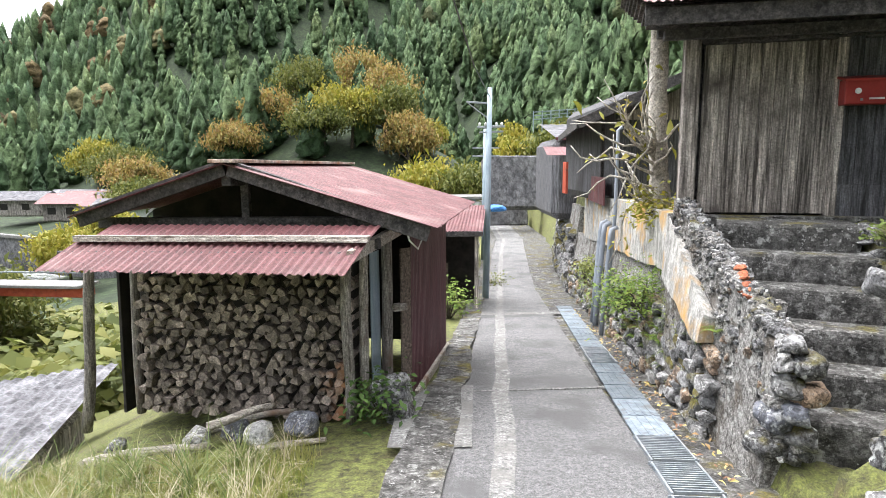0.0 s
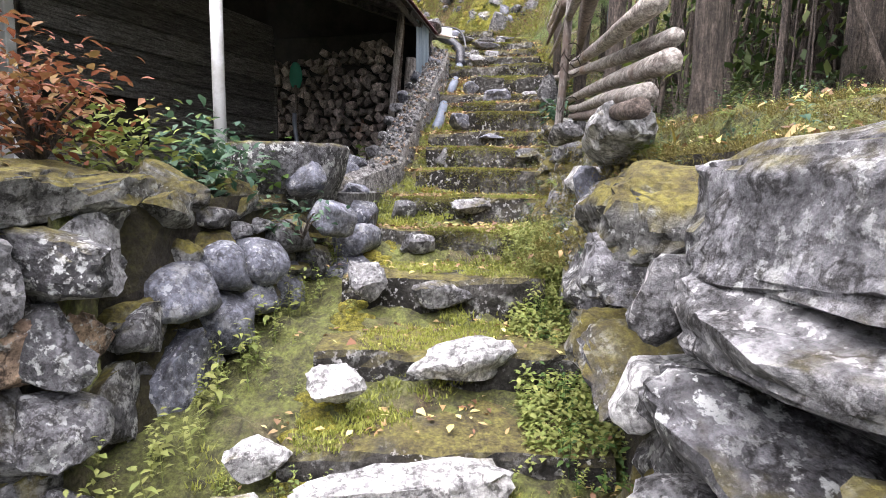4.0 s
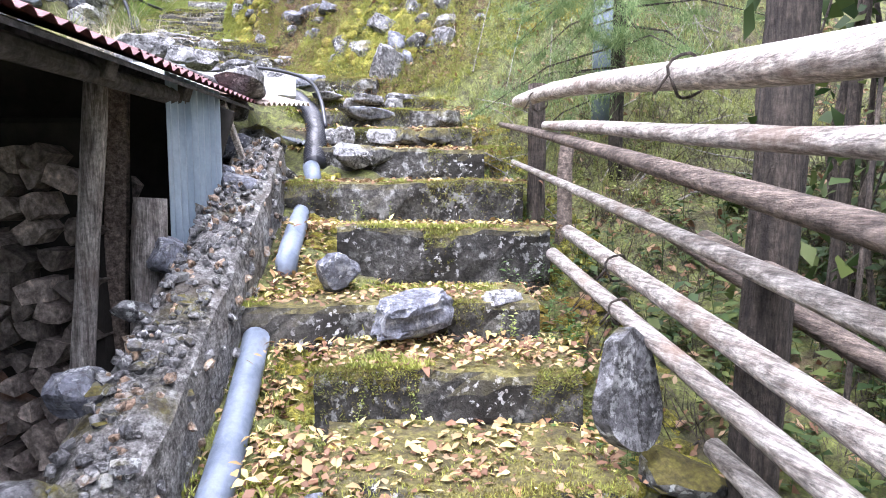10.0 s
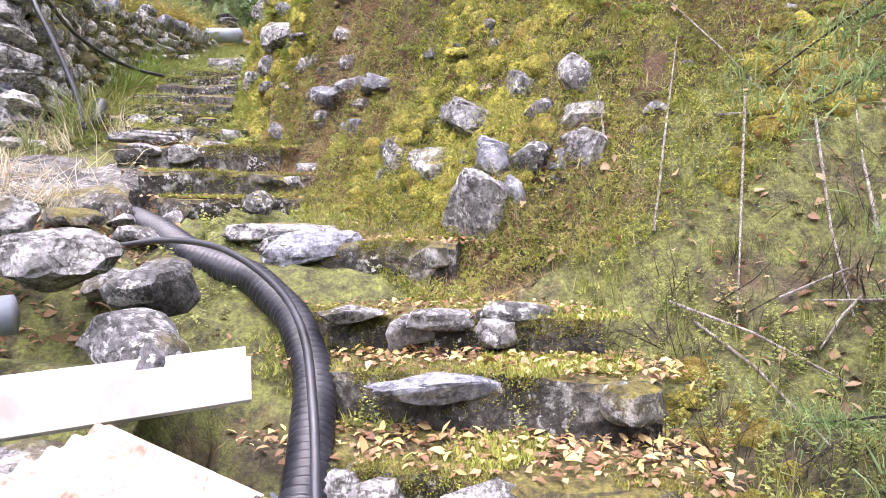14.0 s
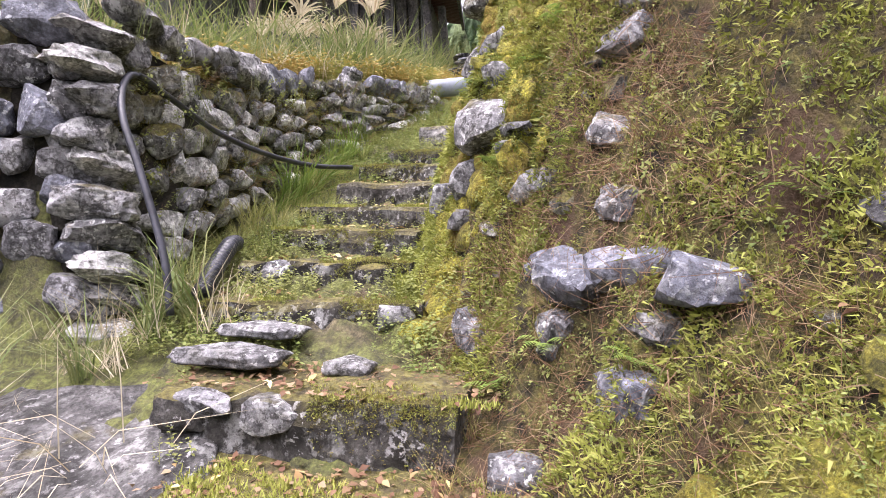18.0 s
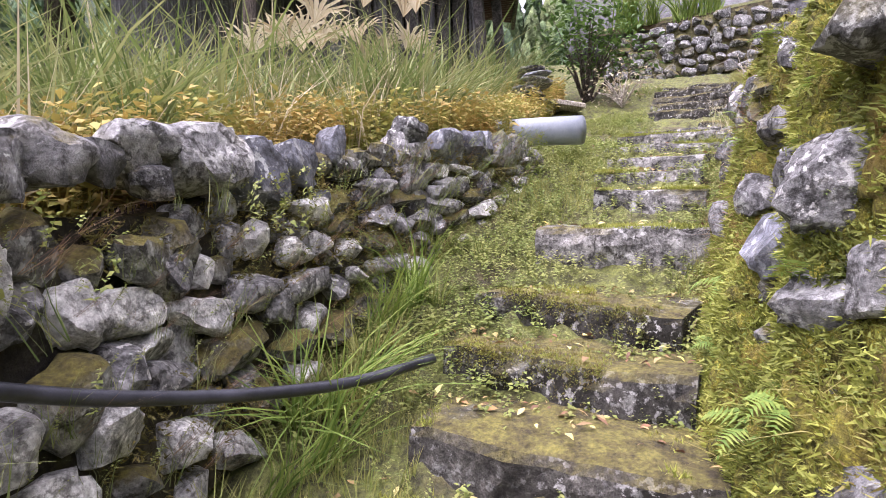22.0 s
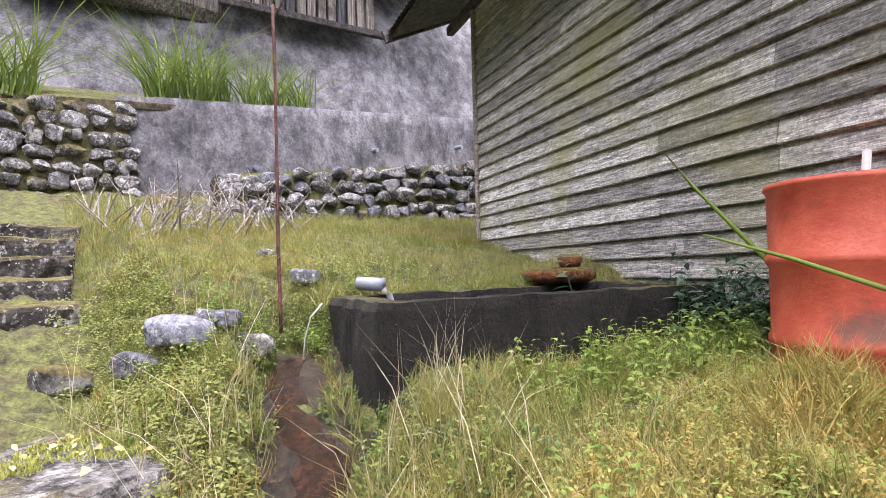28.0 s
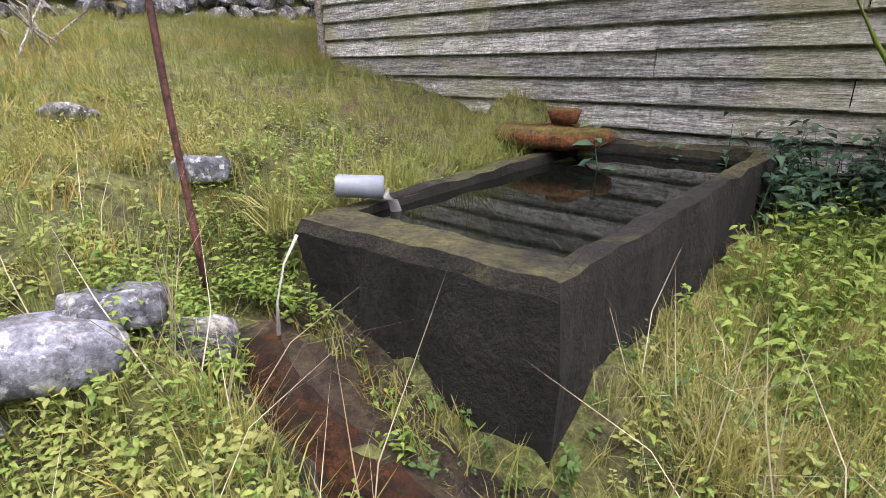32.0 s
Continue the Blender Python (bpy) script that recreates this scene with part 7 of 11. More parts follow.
# stones of the mossy bank
random.seed(91)
bank = thing("rock_bank", "steep bank of mossy boulders beside the steps", "rock bank", "structure", at=(12, 0.8, 4.0))
count = 0
while count < 130:
    x = random.uniform(10.7, 16.0) if count % 3 else random.uniform(10.8, 13.2)
    yc, zc = float(np.interp(x, PATH_X, PATH_Y)), float(np.interp(x, PATH_X, PATH_Z))
    bw, bs, bh = [float(v) for v in bank_shape(x)]
    y = yc - bw - (bh - zc) / bs * random.uniform(-0.05, 1.0)
    s = random.choice((0.07, 0.08, 0.10, 0.12, 0.15)) * random.uniform(0.8, 1.1)
    up_ = Vector((ground_z(x - 0.1, y) - ground_z(x + 0.1, y), ground_z(x, y - 0.1) - ground_z(x, y + 0.1), 0.2)).normalized()
    rock("stone", Vector((x, y, ground_z(x, y))) - up_ * (0.12 * s), (s * 1.3, s * 0.9, s * 0.8), random.choice((stone_mat, mossy_stone_mat, mossy_stone_mat)), bank, (random.uniform(10, 45), random.uniform(-20, 20), random.uniform(-20, 20)))
    count += 1
# great stones bedded in the face above the bend
bedded(bank, [(11.59, 0.61, 4.20, 0.42, 0.23, "p"), (11.55, 0.34, 4.38, 0.22, 0.17, "p"), (11.70, 1.02, 4.00, 0.17, 0.24, "s"), (11.50, 0.82, 3.90, 0.40, 0.28, "s"), (11.28, 0.55, 3.95, 0.30, 0.28, "b"), (11.09, 0.43, 3.94, 0.20, 0.16, "s"), (11.08, 0.51, 3.80, 0.16, 0.16, "b"),
              (11.04, 0.20, 3.97, 0.21, 0.24, "s"), (11.19, 0.14, 4.16, 0.22, 0.18, "p"), (11.36, 0.09, 4.41, 0.25, 0.24, "p"), (11.30, 0.32, 4.19, 0.18, 0.13, "s"), (11.08, 0.33, 3.92, 0.12, 0.13, "b"), (11.02, 0.33, 3.84, 0.15, 0.09, "m"), (11.71, 0.50, 4.37, 0.16, 0.10, "w")], 58, (-0.85, 0.55), "boulder", 0.9)
bedded(bank, [(12.20, 1.26, 4.20, 0.20, 0.17, "b"), (12.36, 1.28, 4.50, 0.26, 0.15, "b"), (12.16, 1.12, 4.50, 0.20, 0.12, "b"), (12.89, 1.70, 4.61, 0.13, 0.08, "s"), (11.76, 1.09, 3.88, 0.13, 0.16, "p"), (12.26, 1.56, 3.95, 0.16, 0.11, "s"), (11.90, 0.46, 4.80, 0.13, 0.12, "s"),
              (12.23, 1.20, 4.38, 0.15, 0.09, "s"), (12.72, 1.73, 4.25, 0.28, 0.15, "s"), (12.46, 1.46, 4.30, 0.13, 0.15, "s"), (12.63, 1.75, 4.07, 0.12, 0.11, "s"), (12.84, 1.51, 4.79, 0.20, 0.09, "s"), (12.41, 1.25, 4.69, 0.09, 0.10, "s"), (12.75, 1.26, 5.22, 0.24, 0.13, "s")], 40, (-0.6, 0.8), "boulder", 0.8)
bedded(bank, [(12.52, 1.40, 4.44, 0.36, 0.24, "b"), (12.46, 1.27, 4.68, 0.14, 0.14, "p"), (12.70, 1.42, 4.70, 0.14, 0.10, "m"), (12.60, 1.30, 4.92, 0.16, 0.10, "s"), (12.72, 1.28, 5.06, 0.14, 0.10, "m")], 30, (-0.5, 0.85), "boulder", 0.8)
# stacked stones of the low wall above the bend
bedded(bank, [(13.16, 1.79, 5.04, 0.27, 0.24, "p"), (13.19, 1.86, 4.80, 0.17, 0.20, "p"), (13.80, 1.93, 5.21, 0.20, 0.18, "p"), (13.22, 1.74, 5.24, 0.18, 0.12, "p"), (13.72, 1.85, 5.36, 0.10, 0.15, "s"), (14.03, 1.97, 5.38, 0.12, 0.15, "p"), (13.52, 1.74, 5.48, 0.22, 0.20, "s"),
              (12.96, 1.66, 4.91, 0.09, 0.08, "p"), (12.97, 1.64, 4.99, 0.13, 0.06, "s"), (13.41, 2.02, 4.74, 0.12, 0.17, "s"), (13.95, 1.88, 5.57, 0.15, 0.14, "s"), (14.02, 1.84, 5.70, 0.12, 0.09, "m"), (12.91, 1.58, 4.76, 0.12, 0.12, "p"), (13.14, 1.88, 4.64, 0.12, 0.10, "s")], 10, (-0.25, 1), "boulder", 0.9)
bedded(bank, [(14.50, 2.00, 5.42, 0.22, 0.19, "b"), (14.20, 2.01, 5.54, 0.18, 0.27, "p"), (14.68, 1.92, 5.76, 0.22, 0.13, "s"), (14.72, 1.90, 5.96, 0.15, 0.11, "s"), (14.16, 2.03, 5.30, 0.16, 0.17, "p"), (14.36, 2.04, 5.19, 0.18, 0.09, "s"), (14.91, 1.93, 5.90, 0.16, 0.11, "m"),
              (14.10, 1.98, 5.86, 0.20, 0.16, "m"), (14.42, 1.98, 5.62, 0.16, 0.12, "s"), (13.90, 2.02, 5.02, 0.18, 0.14, "s"), (13.62, 1.96, 5.02, 0.16, 0.13, "m"), (14.70, 2.03, 5.26, 0.2, 0.12, "m"), (14.95, 1.99, 5.34, 0.16, 0.10, "s")], 4, (-0.1, 1), "boulder", 0.9)
bedded(bank, [(16.03, 1.80, 6.03, 0.15, 0.12, "p"), (15.80, 1.78, 5.98, 0.24, 0.22, "p"), (15.58, 1.85, 5.98, 0.16, 0.17, "p"), (14.90, 1.87, 6.04, 0.17, 0.15, "p"), (15.30, 1.94, 5.70, 0.13, 0.20, "p"), (15.53, 1.91, 5.74, 0.14, 0.12, "p"), (14.93, 1.94, 5.83, 0.16, 0.09, "m"),
              (14.83, 1.97, 5.56, 0.24, 0.15, "s"), (15.05, 2.01, 5.48, 0.16, 0.14, "p"), (15.40, 1.87, 5.89, 0.12, 0.12, "s"), (15.14, 1.92, 5.92, 0.14, 0.14, "s"), (14.73, 1.95, 5.74, 0.12, 0.13, "s"), (15.72, 1.88, 5.78, 0.16, 0.14, "s"), (15.20, 2.00, 5.50, 0.16, 0.10, "m")], -4, (0, 1), "boulder", 0.9)
# orange drum
stake_mat = surf("rusty red paint", (0.07, 0.02, 0.018), (0.17, 0.06, 0.05), 12, 0.7, 0.4)
drum = thing("oil_drum", "faded orange steel drum standing in the grass", "drum", at=(16.18, -0.33, 6.15))
prof = [(0.285, 6.36), (0.29, 6.38), (0.285, 6.40), (0.285, 6.64), (0.297, 6.66), (0.297, 6.68), (0.285, 6.70), (0.285, 6.93), (0.297, 6.95), (0.297, 6.97), (0.285, 6.99), (0.285, 7.20), (0.294, 7.215), (0.294, 7.23), (0.28, 7.235), (0.275, 7.21), (0.0, 7.205)]
pts = [(16.18 + 0.95 * r * math.cos(2 * math.pi * i / 40), -0.33 + 0.95 * r * math.sin(2 * math.pi * i / 40), z - 0.21) for r, z in prof for i in range(40)]
f = [(k * 40 + i, k * 40 + (i + 1) % 40, (k + 1) * 40 + (i + 1) % 40, (k + 1) * 40 + i) for k in range(len(prof) - 1) for i in range(40)]
part("shell", Geo().add(pts, f), orange_mat, drum, smooth=True)
part("seam", Geo().box((16.05, -0.092, 6.63), (0.012, 0.012, 0.72)), stake_mat, drum, "rusty welded seam")
part("peg", Geo().tube([(16.12, -0.16, 6.98), (16.11, -0.16, 7.10)], 0.014, 8), white_mat, drum, "short white pipe")

# weatherboarded house
CO = Vector((19.55, -2.37, 0))
CD = Vector((-0.893, 0.450, 0)).normalized()
CN = Vector((0.450, 0.893, 0)).normalized()
barn = thing("boarded_house", "long house wall of weathered horizontal boards stained green", "house", at=(18, -1.6, 6.8))
random.seed(101)
for i in range(29):
    z = 6.614 + i * 0.123
    s, k = 0.0, 0
    while s < 6.2:
        w = random.choice((1.8, 2.4, 3.0, 3.6)) if s > 0 else random.choice((1.6, 2.6, 3.4))
        e = min(6.2, s + w)
        a, b_ = CO + CD * (s + 0.003) + Vector((0, 0, z)), CO + CD * (e - 0.003) + Vector((0, 0, z + random.uniform(-0.004, 0.004)))
        part("board", Geo().beam(a, b_, 0.020, 0.142, Vector((-CN.x * 0.2, -CN.y * 0.2, 1)), 0.003), siding_mat, barn)
        s = e
part("corner_board", Geo().beam(CO + CN * 0.01 - CD * 0.03 + Vector((0, 0, 6.65)), CO + CN * 0.01 - CD * 0.03 + Vector((0, 0, 10.0)), 0.06, 0.06, CN, 0.002), log_mat, barn)
part("wall_core", Geo().beam(CO - CN * 0.08 + Vector((0, 0, 8.3)), CO - CN * 0.08 + CD * 6.2 + Vector((0, 0, 8.3)), 0.12, 3.6), dark_void_mat, barn)
part("end_wall", Geo().beam(CO - CN * 0.1 + Vector((0, 0, 8.3)), CO - CN * 3.5 + Vector((0, 0, 8.3)), 0.08, 3.6), dark_trim_mat, barn)
part("footing", Geo().beam(CO - CN * 0.06 + Vector((0, 0, 6.5)), CO - CN * 0.06 + CD * 6.2 + Vector((0, 0, 6.4)), 0.1, 0.2), bare_step_mat, barn)
part("roof", Geo().sheet(CO - CD * 0.75 + CN * 0.75 + Vector((0, 0, 9.35)), CD * 7.2, CN * -3.6 + Vector((0, 0, 1.5)), 0.09, 0.01), dark_trim_mat, barn)
part("soffit", Geo().add([CO - CD * 0.7 + CN * 0.7 + Vector((0, 0, 9.33)), CO + CD * 6.2 + CN * 0.7 + Vector((0, 0, 9.33)), CO + CD * 6.2 - CN * 0.1 + Vector((0, 0, 9.66)), CO - CD * 0.7 - CN * 0.1 + Vector((0, 0, 9.66)),
                           CO - CD * 0.7 + CN * 0.7 + Vector((0, 0, 9.30)), CO + CD * 6.2 + CN * 0.7 + Vector((0, 0, 9.30)), CO + CD * 6.2 - CN * 0.1 + Vector((0, 0, 9.63)), CO - CD * 0.7 - CN * 0.1 + Vector((0, 0, 9.63))], [(0, 1, 2, 3), (7, 6, 5, 4), (0, 4, 5, 1), (3, 2, 6, 7), (0, 3, 7, 4), (1, 5, 6, 2)]), dark_trim_mat, barn)
part("bargeboard", Geo().beam(CO - CD * 0.75 + CN * 0.78 + Vector((0, 0, 9.32)), CO - CD * 0.75 - CN * 2.6 + Vector((0, 0, 10.75)), 0.05, 0.14), dark_trim_mat, barn)
part("purlin", Geo().beam(CO - CD * 0.7 + CN * 0.02 + Vector((0, 0, 9.45)), CO + CD * 1 + CN * 0.02 + Vector((0, 0, 9.45)), 0.08, 0.1), dark_trim_mat, barn)

# concrete water tank
tank = thing("water_tank", "old mossy concrete water tank full of dark water", "water tank", at=(17.4, 0.0, 6.1))
TN, TL, TR = Vector((17.44, 0.82, 0)), Vector((18.20, 0.47, 0)), Vector((16.74, -0.74, 0))
TB = TL + TR - TN
tu, tv = (TL - TN).normalized(), (TR - TN).normalized()


def tank_ring(corners, z0, z1, th):
    """The four thick rough walls of the tank, mitred at the corners; z1: the rim's height at each corner."""
    n, c = 24, [Vector(p) for p in corners]
    mid = sum(c, Vector()) / 4
    pts, f = [], []
    for k in range(4):
        a, b = c[k], c[(k + 1) % 4]
        ia, ib = a + ((mid - a).normalized() * th * 1.45), b + ((mid - b).normalized() * th * 1.45)
        for i in range(n):
            t = i / n
            o, q, zt = a.lerp(b, t), ia.lerp(ib, t), z1[k] + (z1[(k + 1) % 4] - z1[k]) * t
            for j, (u, z) in enumerate(((0, z0), (0, z0 + 0.3 * (zt - z0)), (0, z0 + 0.6 * (zt - z0)), (0, z0 + 0.82 * (zt - z0)), (0.0, zt - 0.035), (0.10, zt), (0.35, zt + 0.004), (0.65, zt + 0.004), (0.9, zt), (1.0, zt - 0.03), (1.0, z0))):
                v = o.lerp(q, u)
                n3 = Vector((v.x * 6, v.y * 6, z * 6))
                amp = 0.035 if j < 4 else 0.016
                pts.append((v.x + amp * noise.noise(n3) + 0.5 * amp * noise.noise(n3 * 3.3), v.y + amp * noise.noise(n3 + Vector((4, 0, 0))), z + 0.010 * noise.noise(n3 * 2)))
    m = 4 * n
    f = [(i * 11 + j, i * 11 + (j + 1) % 11, ((i + 1) % m) * 11 + (j + 1) % 11, ((i + 1) % m) * 11 + j) for i in range(m) for j in range(11)]
    return Geo().add(pts, [tuple(reversed(q)) for q in f])


# base lowered to near black, carrying deep shade along with wet, mossy concrete
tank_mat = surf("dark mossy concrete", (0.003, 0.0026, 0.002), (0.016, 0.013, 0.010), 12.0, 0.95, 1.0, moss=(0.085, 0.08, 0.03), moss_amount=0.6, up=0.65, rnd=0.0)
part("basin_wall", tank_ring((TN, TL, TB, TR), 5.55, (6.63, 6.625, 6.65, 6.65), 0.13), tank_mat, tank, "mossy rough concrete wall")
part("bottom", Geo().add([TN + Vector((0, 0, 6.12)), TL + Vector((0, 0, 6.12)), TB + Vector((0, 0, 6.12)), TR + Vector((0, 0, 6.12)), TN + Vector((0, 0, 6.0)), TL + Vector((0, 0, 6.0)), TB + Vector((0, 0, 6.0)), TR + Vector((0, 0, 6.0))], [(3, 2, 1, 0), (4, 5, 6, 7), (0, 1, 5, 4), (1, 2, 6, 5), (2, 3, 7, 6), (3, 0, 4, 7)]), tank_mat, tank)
water_mat = bpy.data.materials.new("dark still water")
water_mat.use_nodes = True
wb = water_mat.node_tree.nodes["Principled BSDF"]
wb.inputs["Base Color"].default_value, wb.inputs["Roughness"].default_value, wb.inputs["IOR"].default_value = rgb(0.004, 0.005, 0.004), 0.03, 1.33
wnz = water_mat.node_tree.nodes.new("ShaderNodeTexNoise")
wnz.inputs["Scale"].default_value = 9.0
wbp = water_mat.node_tree.nodes.new("ShaderNodeBump")
wbp.inputs["Strength"].default_value, wbp.inputs["Distance"].default_value = 0.02, 0.02
water_mat.node_tree.links.new(wnz.outputs["Fac"], wbp.inputs["Height"])
water_mat.node_tree.links.new(wbp.outputs[0], wb.inputs["Normal"])
i0 = [TN + tu * 0.1 + tv * 0.1, TL - tu * 0.08 + tv * 0.1, TB - tu * 0.08 - tv * 0.1, TR + tu * 0.1 - tv * 0.1]
part("water", Geo().add([p + Vector((0, 0, 6.605)) for p in i0], [(0, 1, 2, 3)] if (i0[1] - i0[0]).cross(i0[2] - i0[1]).z > 0 else [(3, 2, 1, 0)]), water_mat, tank, "dark still water")
# water in the basin, overflow and runnel
part("water", Geo().tube([(4.90, 3.02, 1.29), (4.90, 3.02, 1.292)], 0.265, 24), water_mat, basin)
runnel_mat = surf("wet rusty mud", (0.012, 0.005, 0.003), (0.075, 0.03, 0.013), 16.0, 0.06, 0.7, rnd=0.0, stain=(0.02, 0.012, 0.008), stain_scale=5.0)
pts, f = [], []
for i in range(15):
    t = i / 14
    c = Vector((18.24, 0.65, 0)).lerp(Vector((17.15, 1.28, 0)), t) + Vector((0.03 * math.sin(9 * t), 0.05 * math.sin(7 * t), 0))
    w = 0.07 + 0.05 * t
    for j in range(6):
        o = (j / 5 - 0.5) * 2 * w
        x, y = c.x + o * 0.45, c.y + o * 0.9
        pts.append((x, y, ground_z(x, y) + 0.045 - 0.02 * abs(o) / w + 0.012 * noise.noise(Vector((x * 14, y * 14, 0))) + 0.006 * noise.noise(Vector((x * 40, y * 40, 0)))))
f = [(i * 6 + j, i * 6 + j + 1, (i + 1) * 6 + j + 1, (i + 1) * 6 + j) for i in range(14) for j in range(5)]
mud_mat = surf("wet dark mud", (0.015, 0.010, 0.006), (0.07, 0.05, 0.03), 14.0, 0.5, 0.9, rnd=0.0)
mud = []
for i in range(15):
    t = i / 14
    c = Vector((18.30, 0.62, 0)).lerp(Vector((17.15, 1.28, 0)), t)
    for j in range(8):
        o = (j / 7 - 0.5) * (0.34 + 0.06 * math.sin(6 * t))
        x, y = c.x + o * 0.45, c.y + o * 0.9
        mud.append((x, y, ground_z(x, y) + 0.028 - 0.06 * abs(o) ** 2 * 4 + 0.01 * noise.noise(Vector((x * 9, y * 9, 2)))))
solid("mud", Geo().add(mud, [(i * 8 + j, i * 8 + j + 1, (i + 1) * 8 + j + 1, (i + 1) * 8 + j) for i in range(14) for j in range(7)]), mud_mat, "wet dark mud along the little stream", "mud", "structure", smooth=True)
pool = []
for i in range(9):
    for j in range(24):
        an, rr = 2 * math.pi * j / 24, 0.22 * i / 8 * (1 + 0.16 * math.sin(3 * j * math.pi / 12 + 1))
        x, y = 17.58 + rr * math.cos(an), 1.00 + rr * math.sin(an)
        pool.append((x, y, ground_z(x, y) + 0.016 - 0.03 * (i / 8) ** 3 + 0.012 * noise.noise(Vector((x * 12, y * 12, 5)))))
solid("mud", Geo().add(pool, [(i * 24 + j, (i + 1) * 24 + j, (i + 1) * 24 + (j + 1) % 24, i * 24 + (j + 1) % 24) for i in range(8) for j in range(24)]), mud_mat, "wet dark mud at the corner of the tank", "mud", "structure", smooth=True)
solid("runnel", Geo().add(pts, f), runnel_mat, "thin stream of rusty water over mud", "stream", "structure", smooth=True)
spout = thing("spout", "grey plastic spout running into the tank", "pipe", at=(18.1, 0.45, 6.66))
sa, sb = Vector((18.14, 0.335, 6.69)), Vector((18.01, 0.285, 6.68))
g = Geo().tube([sa, sb], 0.034, 16, caps=False)
g.tube([sb, sa], 0.029, 16, caps=False)
g.f += [(16 + i, 16 + (i + 1) % 16, 32 + (i + 1) % 16, 32 + i) for i in range(16)]
part("pipe", g, pvc_mat, spout, smooth=True)
clear_mat = bpy.data.materials.new("running water")
clear_mat.use_nodes = True
cb = clear_mat.node_tree.nodes["Principled BSDF"]
cb.inputs["Transmission Weight"].default_value, cb.inputs["Roughness"].default_value, cb.inputs["IOR"].default_value = 0.6, 0.1, 1.33
part("trickle", Geo().tube([sb + Vector((0, 0, -0.02)), sb + Vector((-0.02, -0.02, -0.05)), sb + Vector((-0.03, -0.025, -0.10))], [0.02, 0.016, 0.02], 8), clear_mat, spout, "trickle of clear water", True)
solid("overflow", Geo().tube([(18.16, 0.54, 6.60), (18.17, 0.60, 6.54), (18.19, 0.62, 6.44), (18.20, 0.62, 6.34)], [0.005, 0.003, 0.003, 0.007], 8), clear_mat, "thin fall of water from the tank", "water", smooth=True)
# bowl-shaped slab with a small pot
slab = thing("stone_slab", "round rusty mossed stone slab at the end of the tank", "stone slab", at=(17.55, -0.85, 6.66))
pts = []
rp = ((0.05, 6.655), (0.22, 6.66), (0.27, 6.68), (0.275, 6.715), (0.25, 6.735), (0.0, 6.74))
for r, z in rp:
    for i in range(26):
        a = 2 * math.pi * i / 26
        q = Vector((math.cos(a) * 1.5, math.sin(a) * 1.5, z * 5))
        rr = r * (1 + 0.14 * noise.noise(q) + 0.07 * noise.noise(q * 4))
        p = Vector((17.64, -0.72, 0)) + CD * (rr * math.cos(a)) + CN * (0.62 * rr * math.sin(a))
        pts.append((p.x, p.y, z + 0.012 * noise.noise(q * 3)))
f = [(k * 26 + i, k * 26 + (i + 1) % 26, (k + 1) * 26 + (i + 1) % 26, (k + 1) * 26 + i) for k in range(5) for i in range(26)] + [tuple(range(25, -1, -1))]
rusty_stone = surf("rusty mossed stone", (0.10, 0.035, 0.012), (0.26, 0.10, 0.03), 16.0, 0.95, 1.0, moss=(0.16, 0.12, 0.02), moss_amount=0.6, up=0.5, rnd=0.0)
part("slab", Geo().add(pts, f), rusty_stone, slab, smooth=True)
pot = thing("plant_pot", "small brown pot with a wilted plant", "plant pot", at=(17.5, -0.82, 6.75))
part("pot", Geo().tube([(17.60, -0.78, 6.745), (17.60, -0.78, 6.80), (17.60, -0.78, 6.805)], [0.055, 0.075, 0.065], 14), rusty_stone, pot, smooth=True)
# red stake and sheet
stake = thing("stake", "thin rusty red stake with pale climbing leaves", "stake", at=(18.45, 0.58, 6.55))
part("rod", Geo().log((18.43, 0.60, 6.45), (18.50, 0.58, 8.15), 0.010, 0.008, 0.008, 8, 12, 0.12), stake_mat, stake, smooth=True)
part("upper_rod", Geo().log((18.50, 0.56, 8.1), (18.3, 0.15, 9.1), 0.006, 0.004, 0.01), bark_mat, stake, smooth=True)
for (x, y, z, s, m_) in ((18.44, 1.08, 6.60, 0.34, blue_stone_mat), (18.36, 0.96, 6.47, 0.22, blue_stone_mat), (18.58, 1.22, 6.45, 0.26, blue_stone_mat), (18.60, 0.34, 6.72, 0.2, blue_stone_mat), (19.3, 0.15, 6.7, 0.2, stone_mat), (18.3, 0.85, 6.2, 0.26, stone_mat), (18.85, 1.45, 6.18, 0.3, mossy_stone_mat)):
    rock("boulder", (x, y, ground_z(x, y) + 0.16 * s + (0.06 if x == 18.42 else 0)), (s * 1.15, s * 0.7, s * 0.6), m_, turn=(random.uniform(-6, 6), random.uniform(-6, 6), 36), i=random.randrange(20, 26), label="smooth grey boulder in the grass by the tank", category="boulder")

# rubble wall, sprayed concrete walls and house above
stone_wall("wall_rubble_far", [(21.35, -0.6, 7.1), (21.45, -2.2, 7.2), (21.15, -3.8, 7.35), (20.8, -5.4, 7.5)], [(21.60, -0.6, 7.80), (21.70, -2.2, 8.05), (21.45, -3.8, 8.25), (21.10, -5.4, 8.45)], 0.26, [stone_mat, pale_stone_mat, pale_stone_mat, blue_stone_mat], "heap of rubble stones below a concrete wall", 0.5, (-1, 0.3), 120, 111, soil_mat)
shot = thing("wall_sprayed_concrete", "grey streaked sprayed concrete retaining wall", "retaining wall", "structure", at=(23.3, -2, 7.8))


